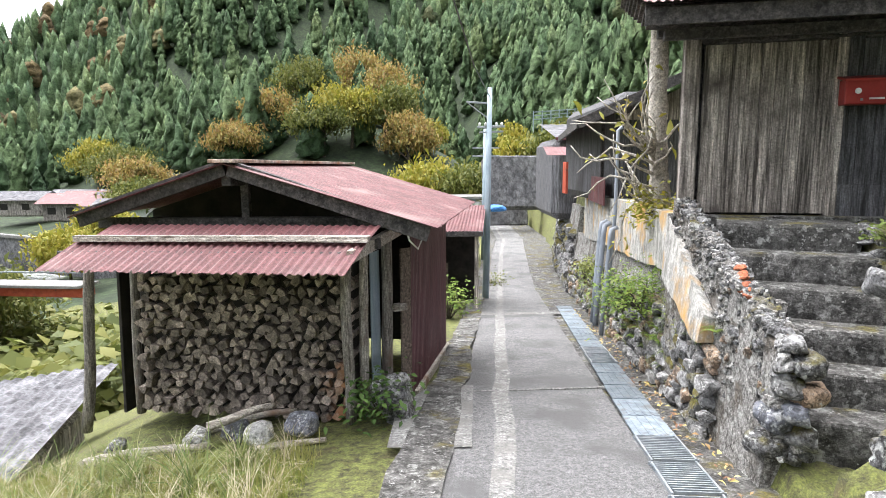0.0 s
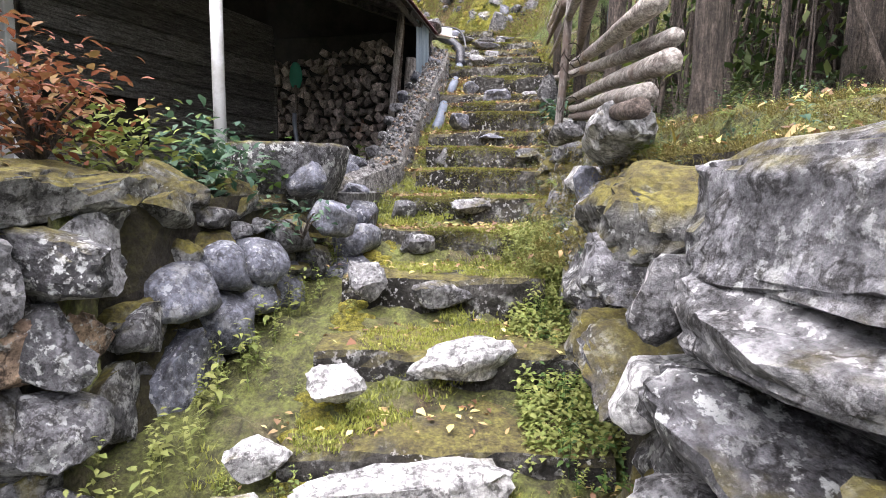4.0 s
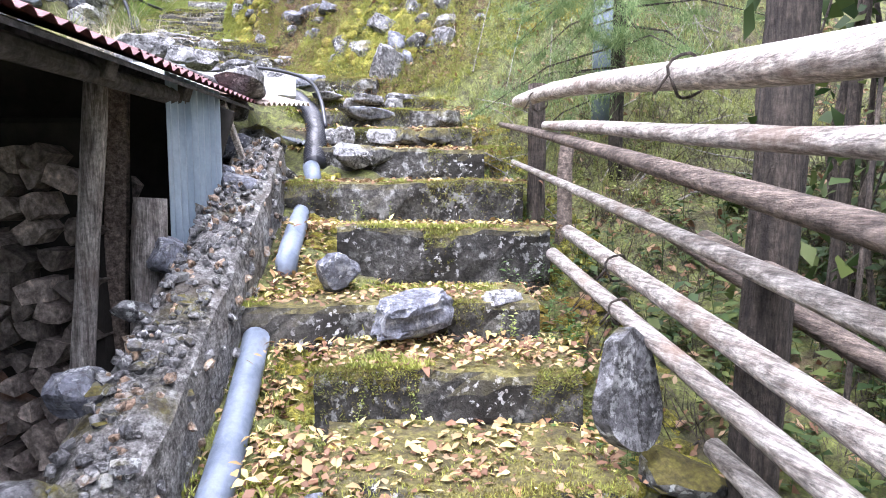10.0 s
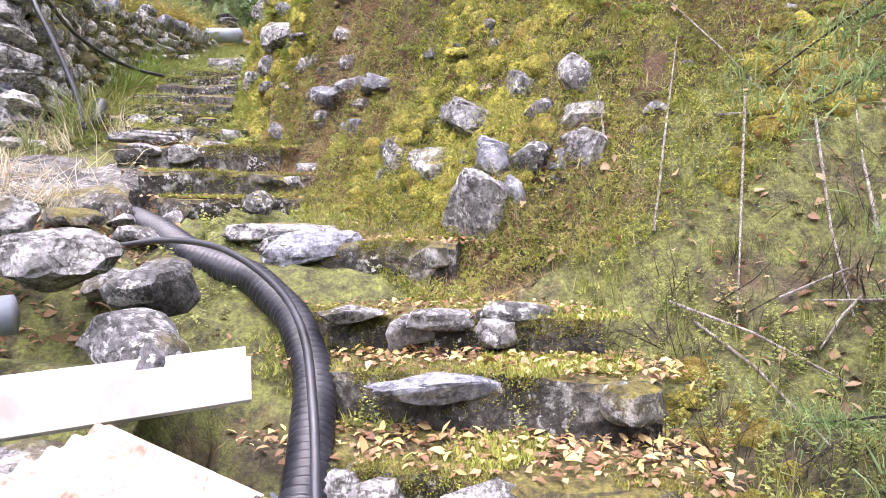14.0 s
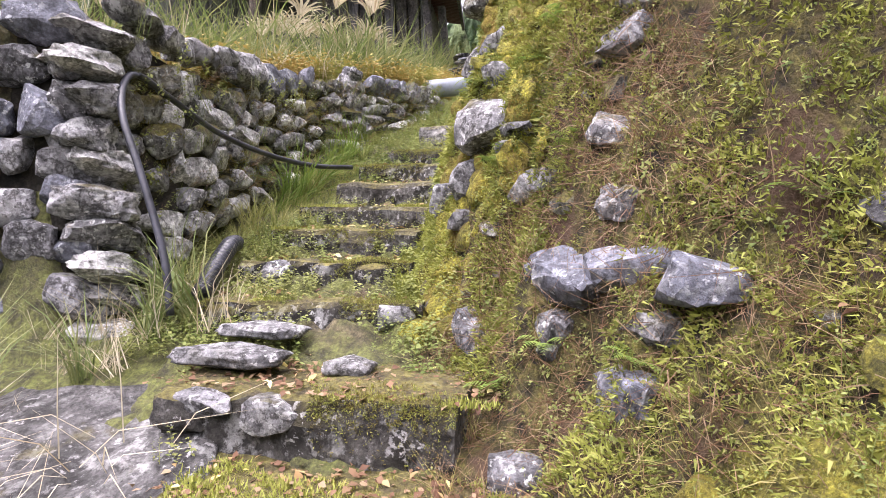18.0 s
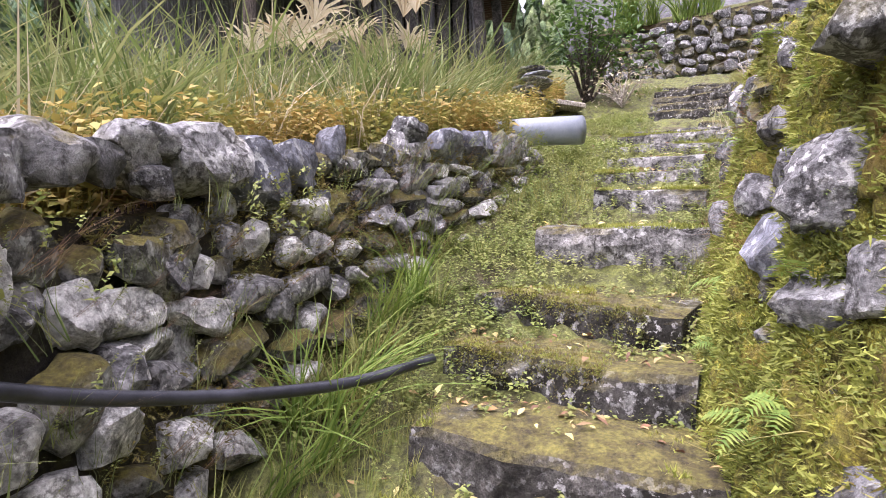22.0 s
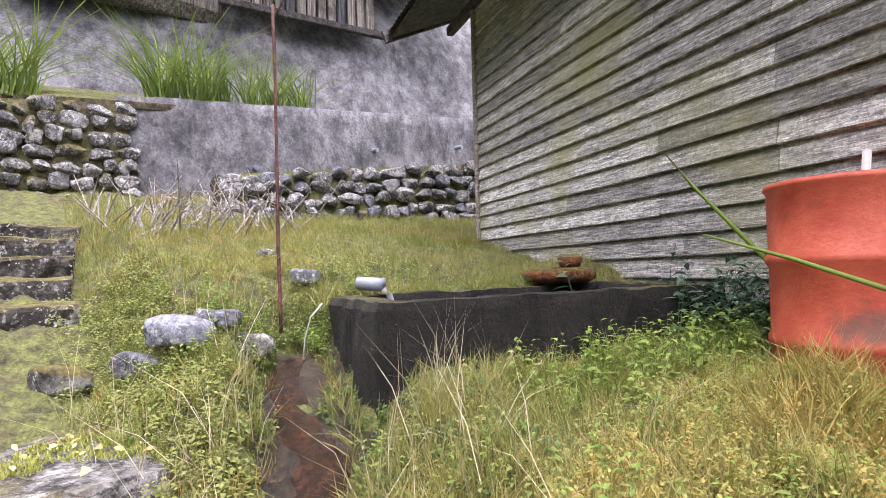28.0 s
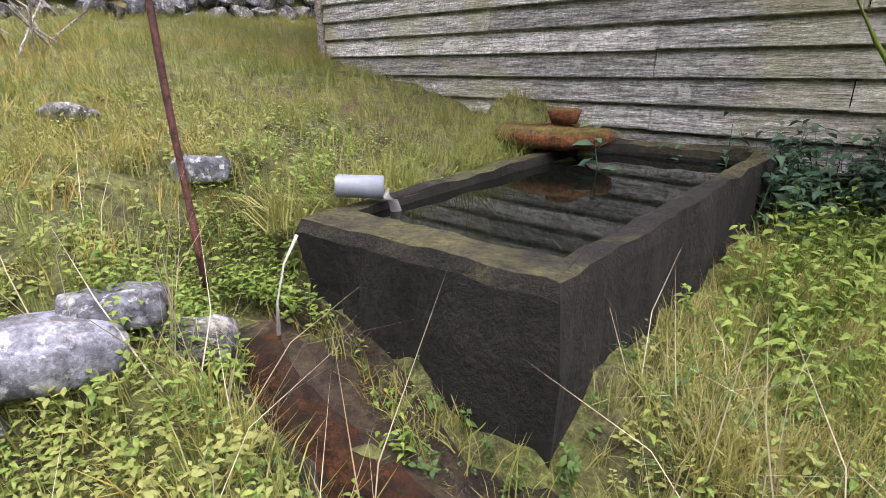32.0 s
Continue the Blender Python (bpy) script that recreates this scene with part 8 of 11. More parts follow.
def slope_wall(p, q, z0, z1, lean_, th=0.5, bulge=0.08):
    p, q = Vector(p), Vector(q)
    inw = Vector(((q - p).y, -(q - p).x, 0)).normalized()
    if inw.x < 0:
        inw = -inw
    pts, f = [], []
    n, m = 30, 10
    for i in range(n + 1):
        c = p.lerp(q, i / n)
        for j in range(m + 1):
            t = j / m
            top = z1(i / n)
            z = z0 + (top - z0) * t
            v = c + inw * (lean_ * t + bulge * noise.noise(Vector((c.x * 0.9, c.y * 0.9, z * 0.9))))
            pts.append((v.x, v.y, z + (0.03 * noise.noise(Vector((c.x * 2, c.y * 2, 5))) if j == m else 0)))
        v = c + inw * (lean_ + th)
        pts += [(v.x, v.y, z1(i / n)), (v.x, v.y, z0)]
    w = m + 3
    f = [(i * w + j, i * w + (j + 1) % w, (i + 1) * w + (j + 1) % w, (i + 1) * w + j) for i in range(n) for j in range(w)]
    f += [tuple(range(w - 1, -1, -1)), tuple(n * w + j for j in range(w))]
    return Geo().add(pts, f)


part("lower_wall", slope_wall((22.75, -0.1, 0), (22.25, -7.0, 0), 7.2, lambda t: 8.85 + 0.75 * t, 0.25), shotcrete_mat, shot, smooth=True)
part("upper_wall", slope_wall((25.6, 3.2, 0), (22.4, -11.0, 0), 8.8, lambda t: 12.0 + 1.2 * math.sin(2.6 * t), 1.9, bulge=0.3), shotcrete_mat, shot, smooth=True)
part("ledge", Geo().add([(23.0, -0.1, 8.78), (22.6, -7.2, 9.5), (24.2, -7.6, 9.9), (26.2, 3.0, 9.4), (23.9, 1.5, 8.8), (23.0, -0.1, 8.7), (22.6, -7.2, 9.42), (24.2, -7.6, 9.8), (26.2, 3.0, 9.3), (23.9, 1.5, 8.72)], [(4, 3, 2, 1, 0), (5, 6, 7, 8, 9), (0, 1, 6, 5), (1, 2, 7, 6), (2, 3, 8, 7), (3, 4, 9, 8), (4, 0, 5, 9)]), soil_mat, shot, "weedy ledge between the walls")
for (y, z) in ((-1.66, 8.15), (-3.59, 8.62), (-5.4, 8.9)):
    x = 22.72 - 0.07 * (-0.1 - y)
    part("weep_hole", Geo().tube([(x + 0.3, y, z), (x + 0.07, y + 0.01, z - 0.01)], 0.035, 12), pvc_mat, shot, "small drain pipe end")
stone_wall("wall_left_upper", [(22.9, 2.4, 7.2), (22.8, 1.0, 7.3), (22.75, -0.2, 7.4)], [(23.1, 2.4, 8.3), (23.0, 1.0, 8.6), (22.95, -0.2, 8.75)], 0.2, [stone_mat, mossy_stone_mat, pale_stone_mat], "mossy dry stone wall beside the concrete", 0.4, (-1, 0), 160, 112, soil_mat)
up_house = thing("upper_house", "dark plank house at the top of the concrete wall", "house", at=(25.5, -4, 11))
for i in range(14):
    part("board", Geo().box((25.1 - 0.04 * i, -2.6 - i * 0.2, 12.2), (0.04, 0.195, 1.6), Matrix.Rotation(0.2, 4, "Z")), wood_v_mat if i % 5 else black_wood_mat, up_house)
part("beam", Geo().beam((25.0, -2.3, 11.35), (24.4, -5.6, 11.45), 0.12, 0.12), dark_trim_mat, up_house)
part("wall", Geo().box((26.5, -1.0, 12.2), (2.4, 3.2, 2.2)), wood_v_mat, up_house)
part("door", Geo().box((25.28, -0.6, 11.9), (0.05, 1.0, 1.6)), white_mat, up_house, "pale sliding panel")
part("roof", Geo().sheet((24.2, 1.0, 13.2), (-0.8, -8.0, 0.0), (3.5, -0.5, 1.0), 0.12, 0.012), dark_trim_mat, up_house)
# old shed and trunk behind the terrace
old_shed = thing("old_shed", "dark ruinous shed behind the tall grass", "shed", at=(19.5, 6.5, 6.4))
part("wall", Geo().box((20.0, 7.0, 7.4), (3.6, 0.2, 2.4), Matrix.Rotation(radians(-30), 4, "Z")), black_wood_mat, old_shed)
part("post", Geo().log((18.6, 6.2, 6.0), (18.7, 6.2, 9.2), 0.09, 0.08), bark_mat, old_shed, smooth=True)
part("post", Geo().log((20.6, 5.2, 6.3), (20.7, 5.3, 9.2), 0.09, 0.08), bark_mat, old_shed, smooth=True)
part("roof", Geo().sheet((17.8, 7.0, 8.7), (3.6, -2.2, 0.0), (1.4, 2.2, 0.6), 0.1, 0.012), dark_trim_mat, old_shed)
for (x, y, z) in ((19.6, 3.6, 6.55), (20.2, 3.4, 6.8), (19.9, 3.1, 6.6)):
    solid("plank", Geo().box((x, y, ground_z(x, y) + 0.07), (0.9, 0.5, 0.06), Matrix.Rotation(random.uniform(0, 3), 4, "Z") @ Matrix.Rotation(0.2, 4, "X"), 0.01), log_mat, "weathered planks dumped by the path", "planks", group="dumped planks")


# ================= plants =================
RNG = np.random.RandomState(7)
lime_mat = leafy("lime weed leaves", [(0.085, 0.13, 0.03), (0.18, 0.23, 0.06), (0.26, 0.275, 0.085), (0.12, 0.17, 0.05)], big=0.5)
moss_tip_mat = leafy("moss tips", [(0.07, 0.08, 0.02), (0.18, 0.205, 0.042), (0.32, 0.345, 0.072), (0.17, 0.12, 0.045)], thin=0.15, big=0.35)
grass_mat = leafy("meadow grass", [(0.08, 0.13, 0.03), (0.18, 0.22, 0.05), (0.30, 0.28, 0.10), (0.14, 0.19, 0.045)], big=0.8)
gold_mat = leafy("autumn grass", [(0.24, 0.15, 0.05), (0.38, 0.27, 0.08), (0.30, 0.29, 0.08), (0.20, 0.24, 0.05)], big=0.7)
pale_grass_mat = leafy("pale autumn grass", [(0.24, 0.24, 0.07), (0.40, 0.34, 0.13), (0.36, 0.34, 0.11), (0.30, 0.22, 0.08)], thin=0.4, big=0.8)
straw_mat = leafy("dry straw", [(0.42, 0.36, 0.24), (0.55, 0.50, 0.38), (0.34, 0.27, 0.16)])
reed_mat = leafy("tall reed grass", [(0.10, 0.15, 0.045), (0.17, 0.22, 0.07), (0.28, 0.29, 0.13), (0.07, 0.11, 0.03)])
brown_mat = leafy("withered brown stems", [(0.13, 0.065, 0.04), (0.25, 0.15, 0.085), (0.36, 0.27, 0.17)])
green_mat = leafy("green leaves", [(0.035, 0.075, 0.02), (0.07, 0.13, 0.03), (0.10, 0.17, 0.04)])
teal_mat = leafy("blue green leaves", [(0.03, 0.08, 0.05), (0.07, 0.13, 0.08), (0.10, 0.17, 0.10)])
fern_mat = leafy("fern fronds", [(0.09, 0.16, 0.03), (0.17, 0.25, 0.05), (0.22, 0.28, 0.06)])
fallen_mat = leafy("fallen leaves", [(0.50, 0.40, 0.10), (0.56, 0.50, 0.22), (0.30, 0.18, 0.08), (0.42, 0.30, 0.14), (0.14, 0.08, 0.05), (0.24, 0.12, 0.07)], thin=0.1)
far_amber_mat = leafy("turning crowns far off", [(0.10, 0.075, 0.045), (0.17, 0.12, 0.06), (0.16, 0.15, 0.07)], rough=0.9, thin=0.0, lumps=1.3)
far_olive_mat = leafy("grey green crowns far off", [(0.05, 0.07, 0.03), (0.09, 0.11, 0.045), (0.13, 0.14, 0.075)], rough=0.9, thin=0.0, lumps=1.3)
cedar_mat = leafy("cedar crowns", [(0.045, 0.085, 0.045), (0.075, 0.125, 0.06), (0.11, 0.165, 0.075), (0.16, 0.20, 0.085)], rough=0.9, thin=0.0, big=22.0, lumps=1.1)
needle_mat = leafy("feathery needles", [(0.10, 0.17, 0.065), (0.20, 0.29, 0.12), (0.32, 0.39, 0.19)], thin=0.5)
# greens lowered so the leaf colour itself carries the shade behind the fence
dark_leaf_mat = leafy("undergrowth leaves darkened for shade", [(0.02, 0.042, 0.013), (0.045, 0.075, 0.022), (0.09, 0.115, 0.03)])
amber_mat = leafy("amber crowns", [(0.20, 0.13, 0.055), (0.33, 0.22, 0.075), (0.34, 0.28, 0.08), (0.15, 0.16, 0.06)])
olive_mat = leafy("olive crowns", [(0.07, 0.09, 0.025), (0.13, 0.15, 0.035), (0.18, 0.18, 0.05)])
yellow_mat = leafy("yellow green crowns", [(0.18, 0.19, 0.03), (0.28, 0.27, 0.04), (0.32, 0.26, 0.05)])
pale_branch_mat = surf("pale bark", (0.34, 0.31, 0.27), (0.62, 0.59, 0.54), 8.0, 0.8, 0.4, rnd=0.1)
russet_mat = leafy("russet shrub leaves", [(0.14, 0.05, 0.025), (0.24, 0.09, 0.05), (0.20, 0.14, 0.05)])
dull_tip_mat = leafy("dull moss tips", [(0.04, 0.035, 0.012), (0.10, 0.09, 0.025), (0.19, 0.16, 0.04), (0.09, 0.055, 0.025)], thin=0.1, big=0.3)
moss_mat = surf("cushion moss", (0.10, 0.095, 0.012), (0.36, 0.33, 0.04), 22.0, 0.95, 1.0, rnd=0.3, island=True, fine=160.0, stain=(0.20, 0.13, 0.02), stain_scale=2.0, stain_lo=0.5, stain_hi=0.65)


def np_mesh(name, v, f, mat, smooth=False):
    """A mesh from arrays; f has one row of corners for each face, all of one size."""
    me = bpy.data.meshes.new(name)
    v, f = np.asarray(v, np.float32), np.asarray(f, np.int32)
    k = f.shape[1]
    me.vertices.add(len(v))
    me.vertices.foreach_set("co", v.ravel())
    me.loops.add(f.size)
    me.loops.foreach_set("vertex_index", f.ravel())
    me.polygons.add(len(f))
    me.polygons.foreach_set("loop_start", np.arange(0, f.size, k, dtype=np.int32))
    me.polygons.foreach_set("loop_total", np.full(len(f), k, np.int32))
    if smooth:
        me.polygons.foreach_set("use_smooth", np.ones(len(f), bool))
    me.materials.append(mat)
    me.update(calc_edges=True)
    return me


def blade(n=4, w=0.012, bend=0.5, h=1.0):
    """A curved grass blade of height about 1."""
    v, f = [], []
    for i in range(n):
        t = i / n
        ww = w * (1 - 0.6 * t)
        v += [(-ww, bend * t * t * h, h * t * (1 - 0.25 * bend * t)), (ww, bend * t * t * h, h * t * (1 - 0.25 * bend * t))]
    v.append((0, bend * h, h * (1 - 0.25 * bend)))
    for i in range(n - 1):
        f += [(2 * i, 2 * i + 1, 2 * i + 3), (2 * i, 2 * i + 3, 2 * i + 2)]
    f.append((2 * n - 2, 2 * n - 1, 2 * n))
    return np.array(v), np.array(f)


def leaf(l=1.0, w=0.4, droop=0.25):
    """A folded leaf along +y."""
    v = [(0, 0, 0), (-w / 2, 0.42 * l, 0.05 * l), (0, 0.45 * l, 0.0), (w / 2, 0.42 * l, 0.05 * l), (-w * 0.3, 0.75 * l, -0.3 * droop * l + 0.03), (0, 0.78 * l, -0.35 * droop * l), (w * 0.3, 0.75 * l, -0.3 * droop * l + 0.03), (0, l, -droop * l)]
    f = [(0, 2, 1), (0, 3, 2), (1, 2, 5), (1, 5, 4), (2, 3, 6), (2, 6, 5), (4, 5, 7), (5, 6, 7)]
    return np.array(v), np.array(f)


def merge(items):
    """Joins (v, f) pairs."""
    vs, fs, b = [], [], 0
    for v, f in items:
        vs.append(v)
        fs.append(f + b)
        b += len(v)
    return np.concatenate(vs), np.concatenate(fs)


def turned(v, yaw=0.0, pitch=0.0, roll=0.0, scale=1.0, at=(0, 0, 0)):
    m = np.array(Euler((pitch, roll, yaw)).to_matrix())
    return (v * scale) @ m.T + np.array(at)


def tuft(n, seed, w=0.012, spread=0.12, bend=(0.2, 0.9), h=(0.6, 1.0)):
    r = np.random.RandomState(seed)
    out = []
    for _ in range(n):
        v, f = blade(2 if n < 20 else 3, w, r.uniform(*bend), r.uniform(*h))
        a = r.uniform(0, 6.283)
        out.append((turned(v, a, at=(r.normal(0, spread), r.normal(0, spread), 0)), f))
    return merge(out)


def weed(n, seed, h=1.0, size=0.28, w=0.45, fine=False):
    """A leafy stem with n leaves."""
    r = np.random.RandomState(seed)
    out = []
    v, f = blade(2, 0.012, 0.1, h)
    out.append((v, f))
    for i in range(n):
        t = (i + 0.5) / n
        lv, lf = leaf(1.0, w, r.uniform(0.1, 0.5))
        if fine:
            lv, lf = np.array([(0, 0, 0), (-w / 2, 0.5, 0.06), (w / 2, 0.5, -0.02), (0, 1.0, -0.2)]), np.array([(0, 2, 1), (1, 2, 3)])
        out.append((turned(lv, i * 2.4 + r.uniform(-0.5, 0.5), r.uniform(-0.1, 0.6), r.uniform(-0.3, 0.3), size * r.uniform(0.7, 1.2) * (1.1 - 0.4 * t), (0, 0.1 * t * t, h * (0.15 + 0.85 * t))), lf))
    return merge(out)


def fern(n, seed):
    """A rosette of arching fronds."""
    r = np.random.RandomState(seed)
    out = []
    for k in range(n):
        yaw, L, arch = 6.283 * k / n + r.uniform(-0.3, 0.3), r.uniform(0.8, 1.1), r.uniform(0.5, 0.9)
        items = []
        for i in range(12):
            t = (i + 1) / 12.5
            y, z = L * t * 0.85, arch * (t - t * t * 0.95) * 1.1
            s = 0.24 * math.sin(math.pi * min(1, 0.12 + t * 0.9)) + 0.03
            for sg in (-1, 1):
                v = np.array([(0, y - 0.025, z), (sg * s, y + 0.07, z - 0.03), (0, y + 0.03, z)])
                items.append((v, np.array([(0, 1, 2)])))
        v, f = merge(items)
        out.append((turned(v, yaw), f))
    return merge(out)


def scatter(name, templates, pos, size, mat, label, category, tilt=0.15, lean_to=None, kind="stuff", seed=1, squash=(0.85, 1.2), smooth=False):
    """Many plants as one mesh."""
    r = np.random.RandomState(seed)
    pos = np.asarray(pos, float)
    vs, fs, base = [], [], 0
    which = r.randint(0, len(templates), len(pos))
    for ti, (tv_, tf_) in enumerate(templates):
        p = pos[which == ti]
        n = len(p)
        if not n:
            continue
        yaw = r.uniform(0, 6.283, n)
        s = r.uniform(size[0], size[1], n)
        tx, ty = r.normal(0, tilt, n), r.normal(0, tilt, n)
        c, sn = np.cos(yaw), np.sin(yaw)
        x = tv_[None, :, 0] * c[:, None] - tv_[None, :, 1] * sn[:, None]
        y = tv_[None, :, 0] * sn[:, None] + tv_[None, :, 1] * c[:, None]
        z = np.broadcast_to(tv_[None, :, 2], x.shape) * r.uniform(*squash, n)[:, None]
        x2 = x + z * tx[:, None]
        y2 = y + z * ty[:, None]
        if lean_to is not None:
            x2, y2 = x2 + z * lean_to[0], y2 + z * lean_to[1]
        z2 = z - x * tx[:, None] - y * ty[:, None]
        v = np.stack([x2, y2, z2], -1) * s[:, None, None] + p[:, None, :]
        f = tf_[None] + (np.arange(n) * len(tv_))[:, None, None] + base
        vs.append(v.reshape(-1, 3))
        fs.append(f.reshape(-1, tf_.shape[1]))
        base += n * len(tv_)
    return tagged(new(name, np_mesh(name, np.concatenate(vs), np.concatenate(fs), mat, smooth)), label, category, kind=kind)


def on_ground(x, y, sink=0.01):
    return np.stack([x, y, land(x, y) - sink], -1)


def by_path(n, x0, x1, d0, d1, seed):
    """Points beside the path: d is the distance to its left."""
    r = np.random.RandomState(seed)
    x = r.uniform(x0, x1, n)
    return x, np.interp(x, PATH_X, PATH_Y) + r.uniform(d0, d1, n)


def on_bank(n, x0, x1, seed, low=-0.1, top=1.15):
    """Points spread evenly over the steep face right of the path."""
    r = np.random.RandomState(seed)
    x = r.uniform(x0, x1, n)
    wr, slope, high = bank_shape(x)
    zc = np.interp(x, PATH_X, PATH_Z)
    return x, np.interp(x, PATH_X, PATH_Y) - wr - (high - zc) / slope * r.uniform(low, top, n)


def clumped(x, y, scale, level, seed=0.0):
    return wave(x, y, scale, seed) + 0.5 * wave(x, y, scale * 2.3, seed + 1) > level


def off_tank(x, y):
    """True outside the tank, the boarded house and the drum."""
    px, py = x - TN.x, y - TN.y
    a, b = px * tu.x + py * tu.y, px * tv.x + py * tv.y
    inside = (a > -0.03) & (a < (TL - TN).length + 0.02) & (b > -0.03) & (b < (TR - TN).length + 0.05)
    behind = (x - CO.x) * CN.x + (y - CO.y) * CN.y < 0.05
    along = (x - CO.x) * CD.x + (y - CO.y) * CD.y > -0.05
    return ~inside & ((np.hypot(px, py) > 0.3) | (a < -0.1)) & ~(behind & along) & (np.hypot(x - 16.18, y + 0.33) > 0.29)


TUFTS = [tuft(9, 10 + i) for i in range(4)]
TALL = [tuft(34, 20 + i, 0.011, 0.07, (0.35, 1.3), (0.7, 1.25)) for i in range(3)]
WEEDS = [weed(9, 30 + i) for i in range(4)]
FINE = [weed(14, 40 + i, 1.0, 0.2, 0.5, True) for i in range(3)]
LOW = [weed(7, 140 + i, 0.8, 0.34, 0.55, True) for i in range(3)]
FERNS = [fern(7, 50 + i) for i in range(3)]
FLAKE = [(np.array([(0, 0, 0), (-0.35, 0.5, 0.1), (0.35, 0.5, -0.05), (0.05, 1.0, -0.2)]), np.array([(0, 2, 1), (1, 2, 3)]))]
LEAF1 = [leaf(1.0, 0.5, 0.2), leaf(1.0, 0.62, 0.35), leaf(1.0, 0.38, 0.1)]

bm = bmesh.new()
bmesh.ops.create_icosphere(bm, subdivisions=2, radius=1.0)
cv = np.array([v.co[:] for v in bm.verts])
bm.verts.index_update()
cf = np.array([[v.index for v in q.verts] for q in bm.faces])
bm.free()
CUSH = []
for s in range(4):
    q = np.array([1 + 0.22 * noise.noise(Vector(p) * 2.1 + Vector((s * 7, 0, 0))) + 0.12 * noise.noise(Vector(p) * 5 + Vector((s * 3, 0, 0))) for p in cv])
    CUSH.append((cv * q[:, None] * np.array([1, 1, 0.42]), cf))
top_half = cv[:, 2][cf].mean(1) > -0.25
CUSH = [(v, f[top_half]) for v, f in CUSH]
bm = bmesh.new()
bmesh.ops.create_icosphere(bm, subdivisions=1, radius=1.0)
mv = np.array([v.co[:] for v in bm.verts])
bm.verts.index_update()
mf = np.array([[v.index for v in q.verts] for q in bm.faces])
bm.free()
mf = mf[mv[:, 2][mf].mean(1) > -0.3]
MOUND = []
for s in range(4):
    q = np.array([1 + 0.3 * noise.noise(Vector(p) * 2.3 + Vector((s * 7, 1, 0))) for p in mv])
    MOUND.append((mv * q[:, None] * np.array([1, 1, 0.5]), mf))


FUZZ = []
for i in range(3):
    q = np.random.RandomState(300 + i)
    FUZZ.append(merge([(turned(blade(1, 0.11, q.uniform(0.1, 0.9), q.uniform(0.4, 1.0))[0], q.uniform(0, 6.28), at=(q.normal(0, 0.4), q.normal(0, 0.4), 0)), blade(1)[1]) for _ in range(8)]))


def land_normal(x, y):
    gx_, gy_ = (land(x + 0.03, y) - land(x - 0.03, y)) / 0.06, (land(x, y + 0.03) - land(x, y - 0.03)) / 0.06
    n = np.stack([-gx_, -gy_, np.ones_like(gx_)], -1)
    return n / np.linalg.norm(n, axis=1)[:, None]


def scatter_on(name, templates, pos, nrm, size, mat, label, category, jitter=0.25, seed=1, smooth=False):
    """Many small growths standing square on a sloping face, as one mesh."""
    r = np.random.RandomState(seed)
    pos, nrm = np.asarray(pos, float), np.asarray(nrm, float) + r.normal(0, jitter, np.shape(nrm))
    nrm = nrm / np.linalg.norm(nrm, axis=1)[:, None]
    ref = np.cross(nrm, r.normal(0, 1, nrm.shape))
    u = ref / np.linalg.norm(ref, axis=1)[:, None]
    w = np.cross(nrm, u)
    which = r.randint(0, len(templates), len(pos))
    size_ = r.uniform(size[0], size[1], len(pos))
    vs, fs, base = [], [], 0
    for ti, (tv_, tf_) in enumerate(templates):
        k = which == ti
        n = int(k.sum())
        if not n:
            continue
        v = u[k][:, None] * tv_[None, :, 0:1] + w[k][:, None] * tv_[None, :, 1:2] + nrm[k][:, None] * tv_[None, :, 2:3]
        vs.append((v * size_[k][:, None, None] + pos[k][:, None]).reshape(-1, 3))
        fs.append((tf_[None] + (np.arange(n) * len(tv_))[:, None, None] + base).reshape(-1, tf_.shape[1]))
        base += n * len(tv_)
    return tagged(new(name, np_mesh(name, np.concatenate(vs), np.concatenate(fs), mat, smooth)), label, category, kind="stuff")


def off_runnel(x, y):
    """True away from the little stream below the tank."""
    t = np.clip(((x - 18.30) * -0.867 + (y - 0.62) * 0.498) / 1.326, 0, 1.1)
    return np.hypot(x - (18.30 - 1.15 * t), y - (0.62 + 0.66 * t)) > 0.10 + 0.05 * t + 0.03 * np.sin(13 * x)



# grass and weeds round the tank
x, y = RNG.uniform(15.4, 22.6, 17000), RNG.uniform(-4.6, 1.75, 17000)
yc = np.interp(x, PATH_X, PATH_Y)
k = off_tank(x, y) & (y < yc - 0.45) & off_runnel(x, y)
scatter("meadow_grass", TUFTS, on_ground(x[k], y[k]), (0.06, 0.15), grass_mat, "short meadow grass on the upper terrace", "grass", seed=2)
x, y = RNG.uniform(15.0, 23.4, 11000), RNG.uniform(-5.2, 1.75, 11000)
k = off_tank(x, y) & (y < np.interp(x, PATH_X, PATH_Y) - 0.42) & clumped(x, y, 1.3, 0.0) & off_runnel(x, y)
scatter("golden_grass", TUFTS, on_ground(x[k], y[k]), (0.06, 0.15), gold_mat, "golden autumn grass in patches", "grass", seed=3, tilt=0.3)
x, y = RNG.uniform(13.6, 19.5, 7000), RNG.uniform(-0.6, 1.9, 7000)
k = off_tank(x, y) & (y < np.interp(x, PATH_X, PATH_Y) - np.where(x < 15.9, 0.8, 0.45)) & off_runnel(x, y)
scatter("ground_weeds", LOW, on_ground(x[k], y[k]), (0.04, 0.09), lime_mat, "low lime green weeds on the bank", "weeds", seed=4)
x, y = RNG.uniform(15.2, 18.4, 900), RNG.uniform(-0.4, 1.7, 900)
k = off_tank(x, y) & (y < np.interp(x, PATH_X, PATH_Y) - 0.4) & (clumped(x, y, 2.0, 0.0, 2.0)) & off_runnel(x, y)
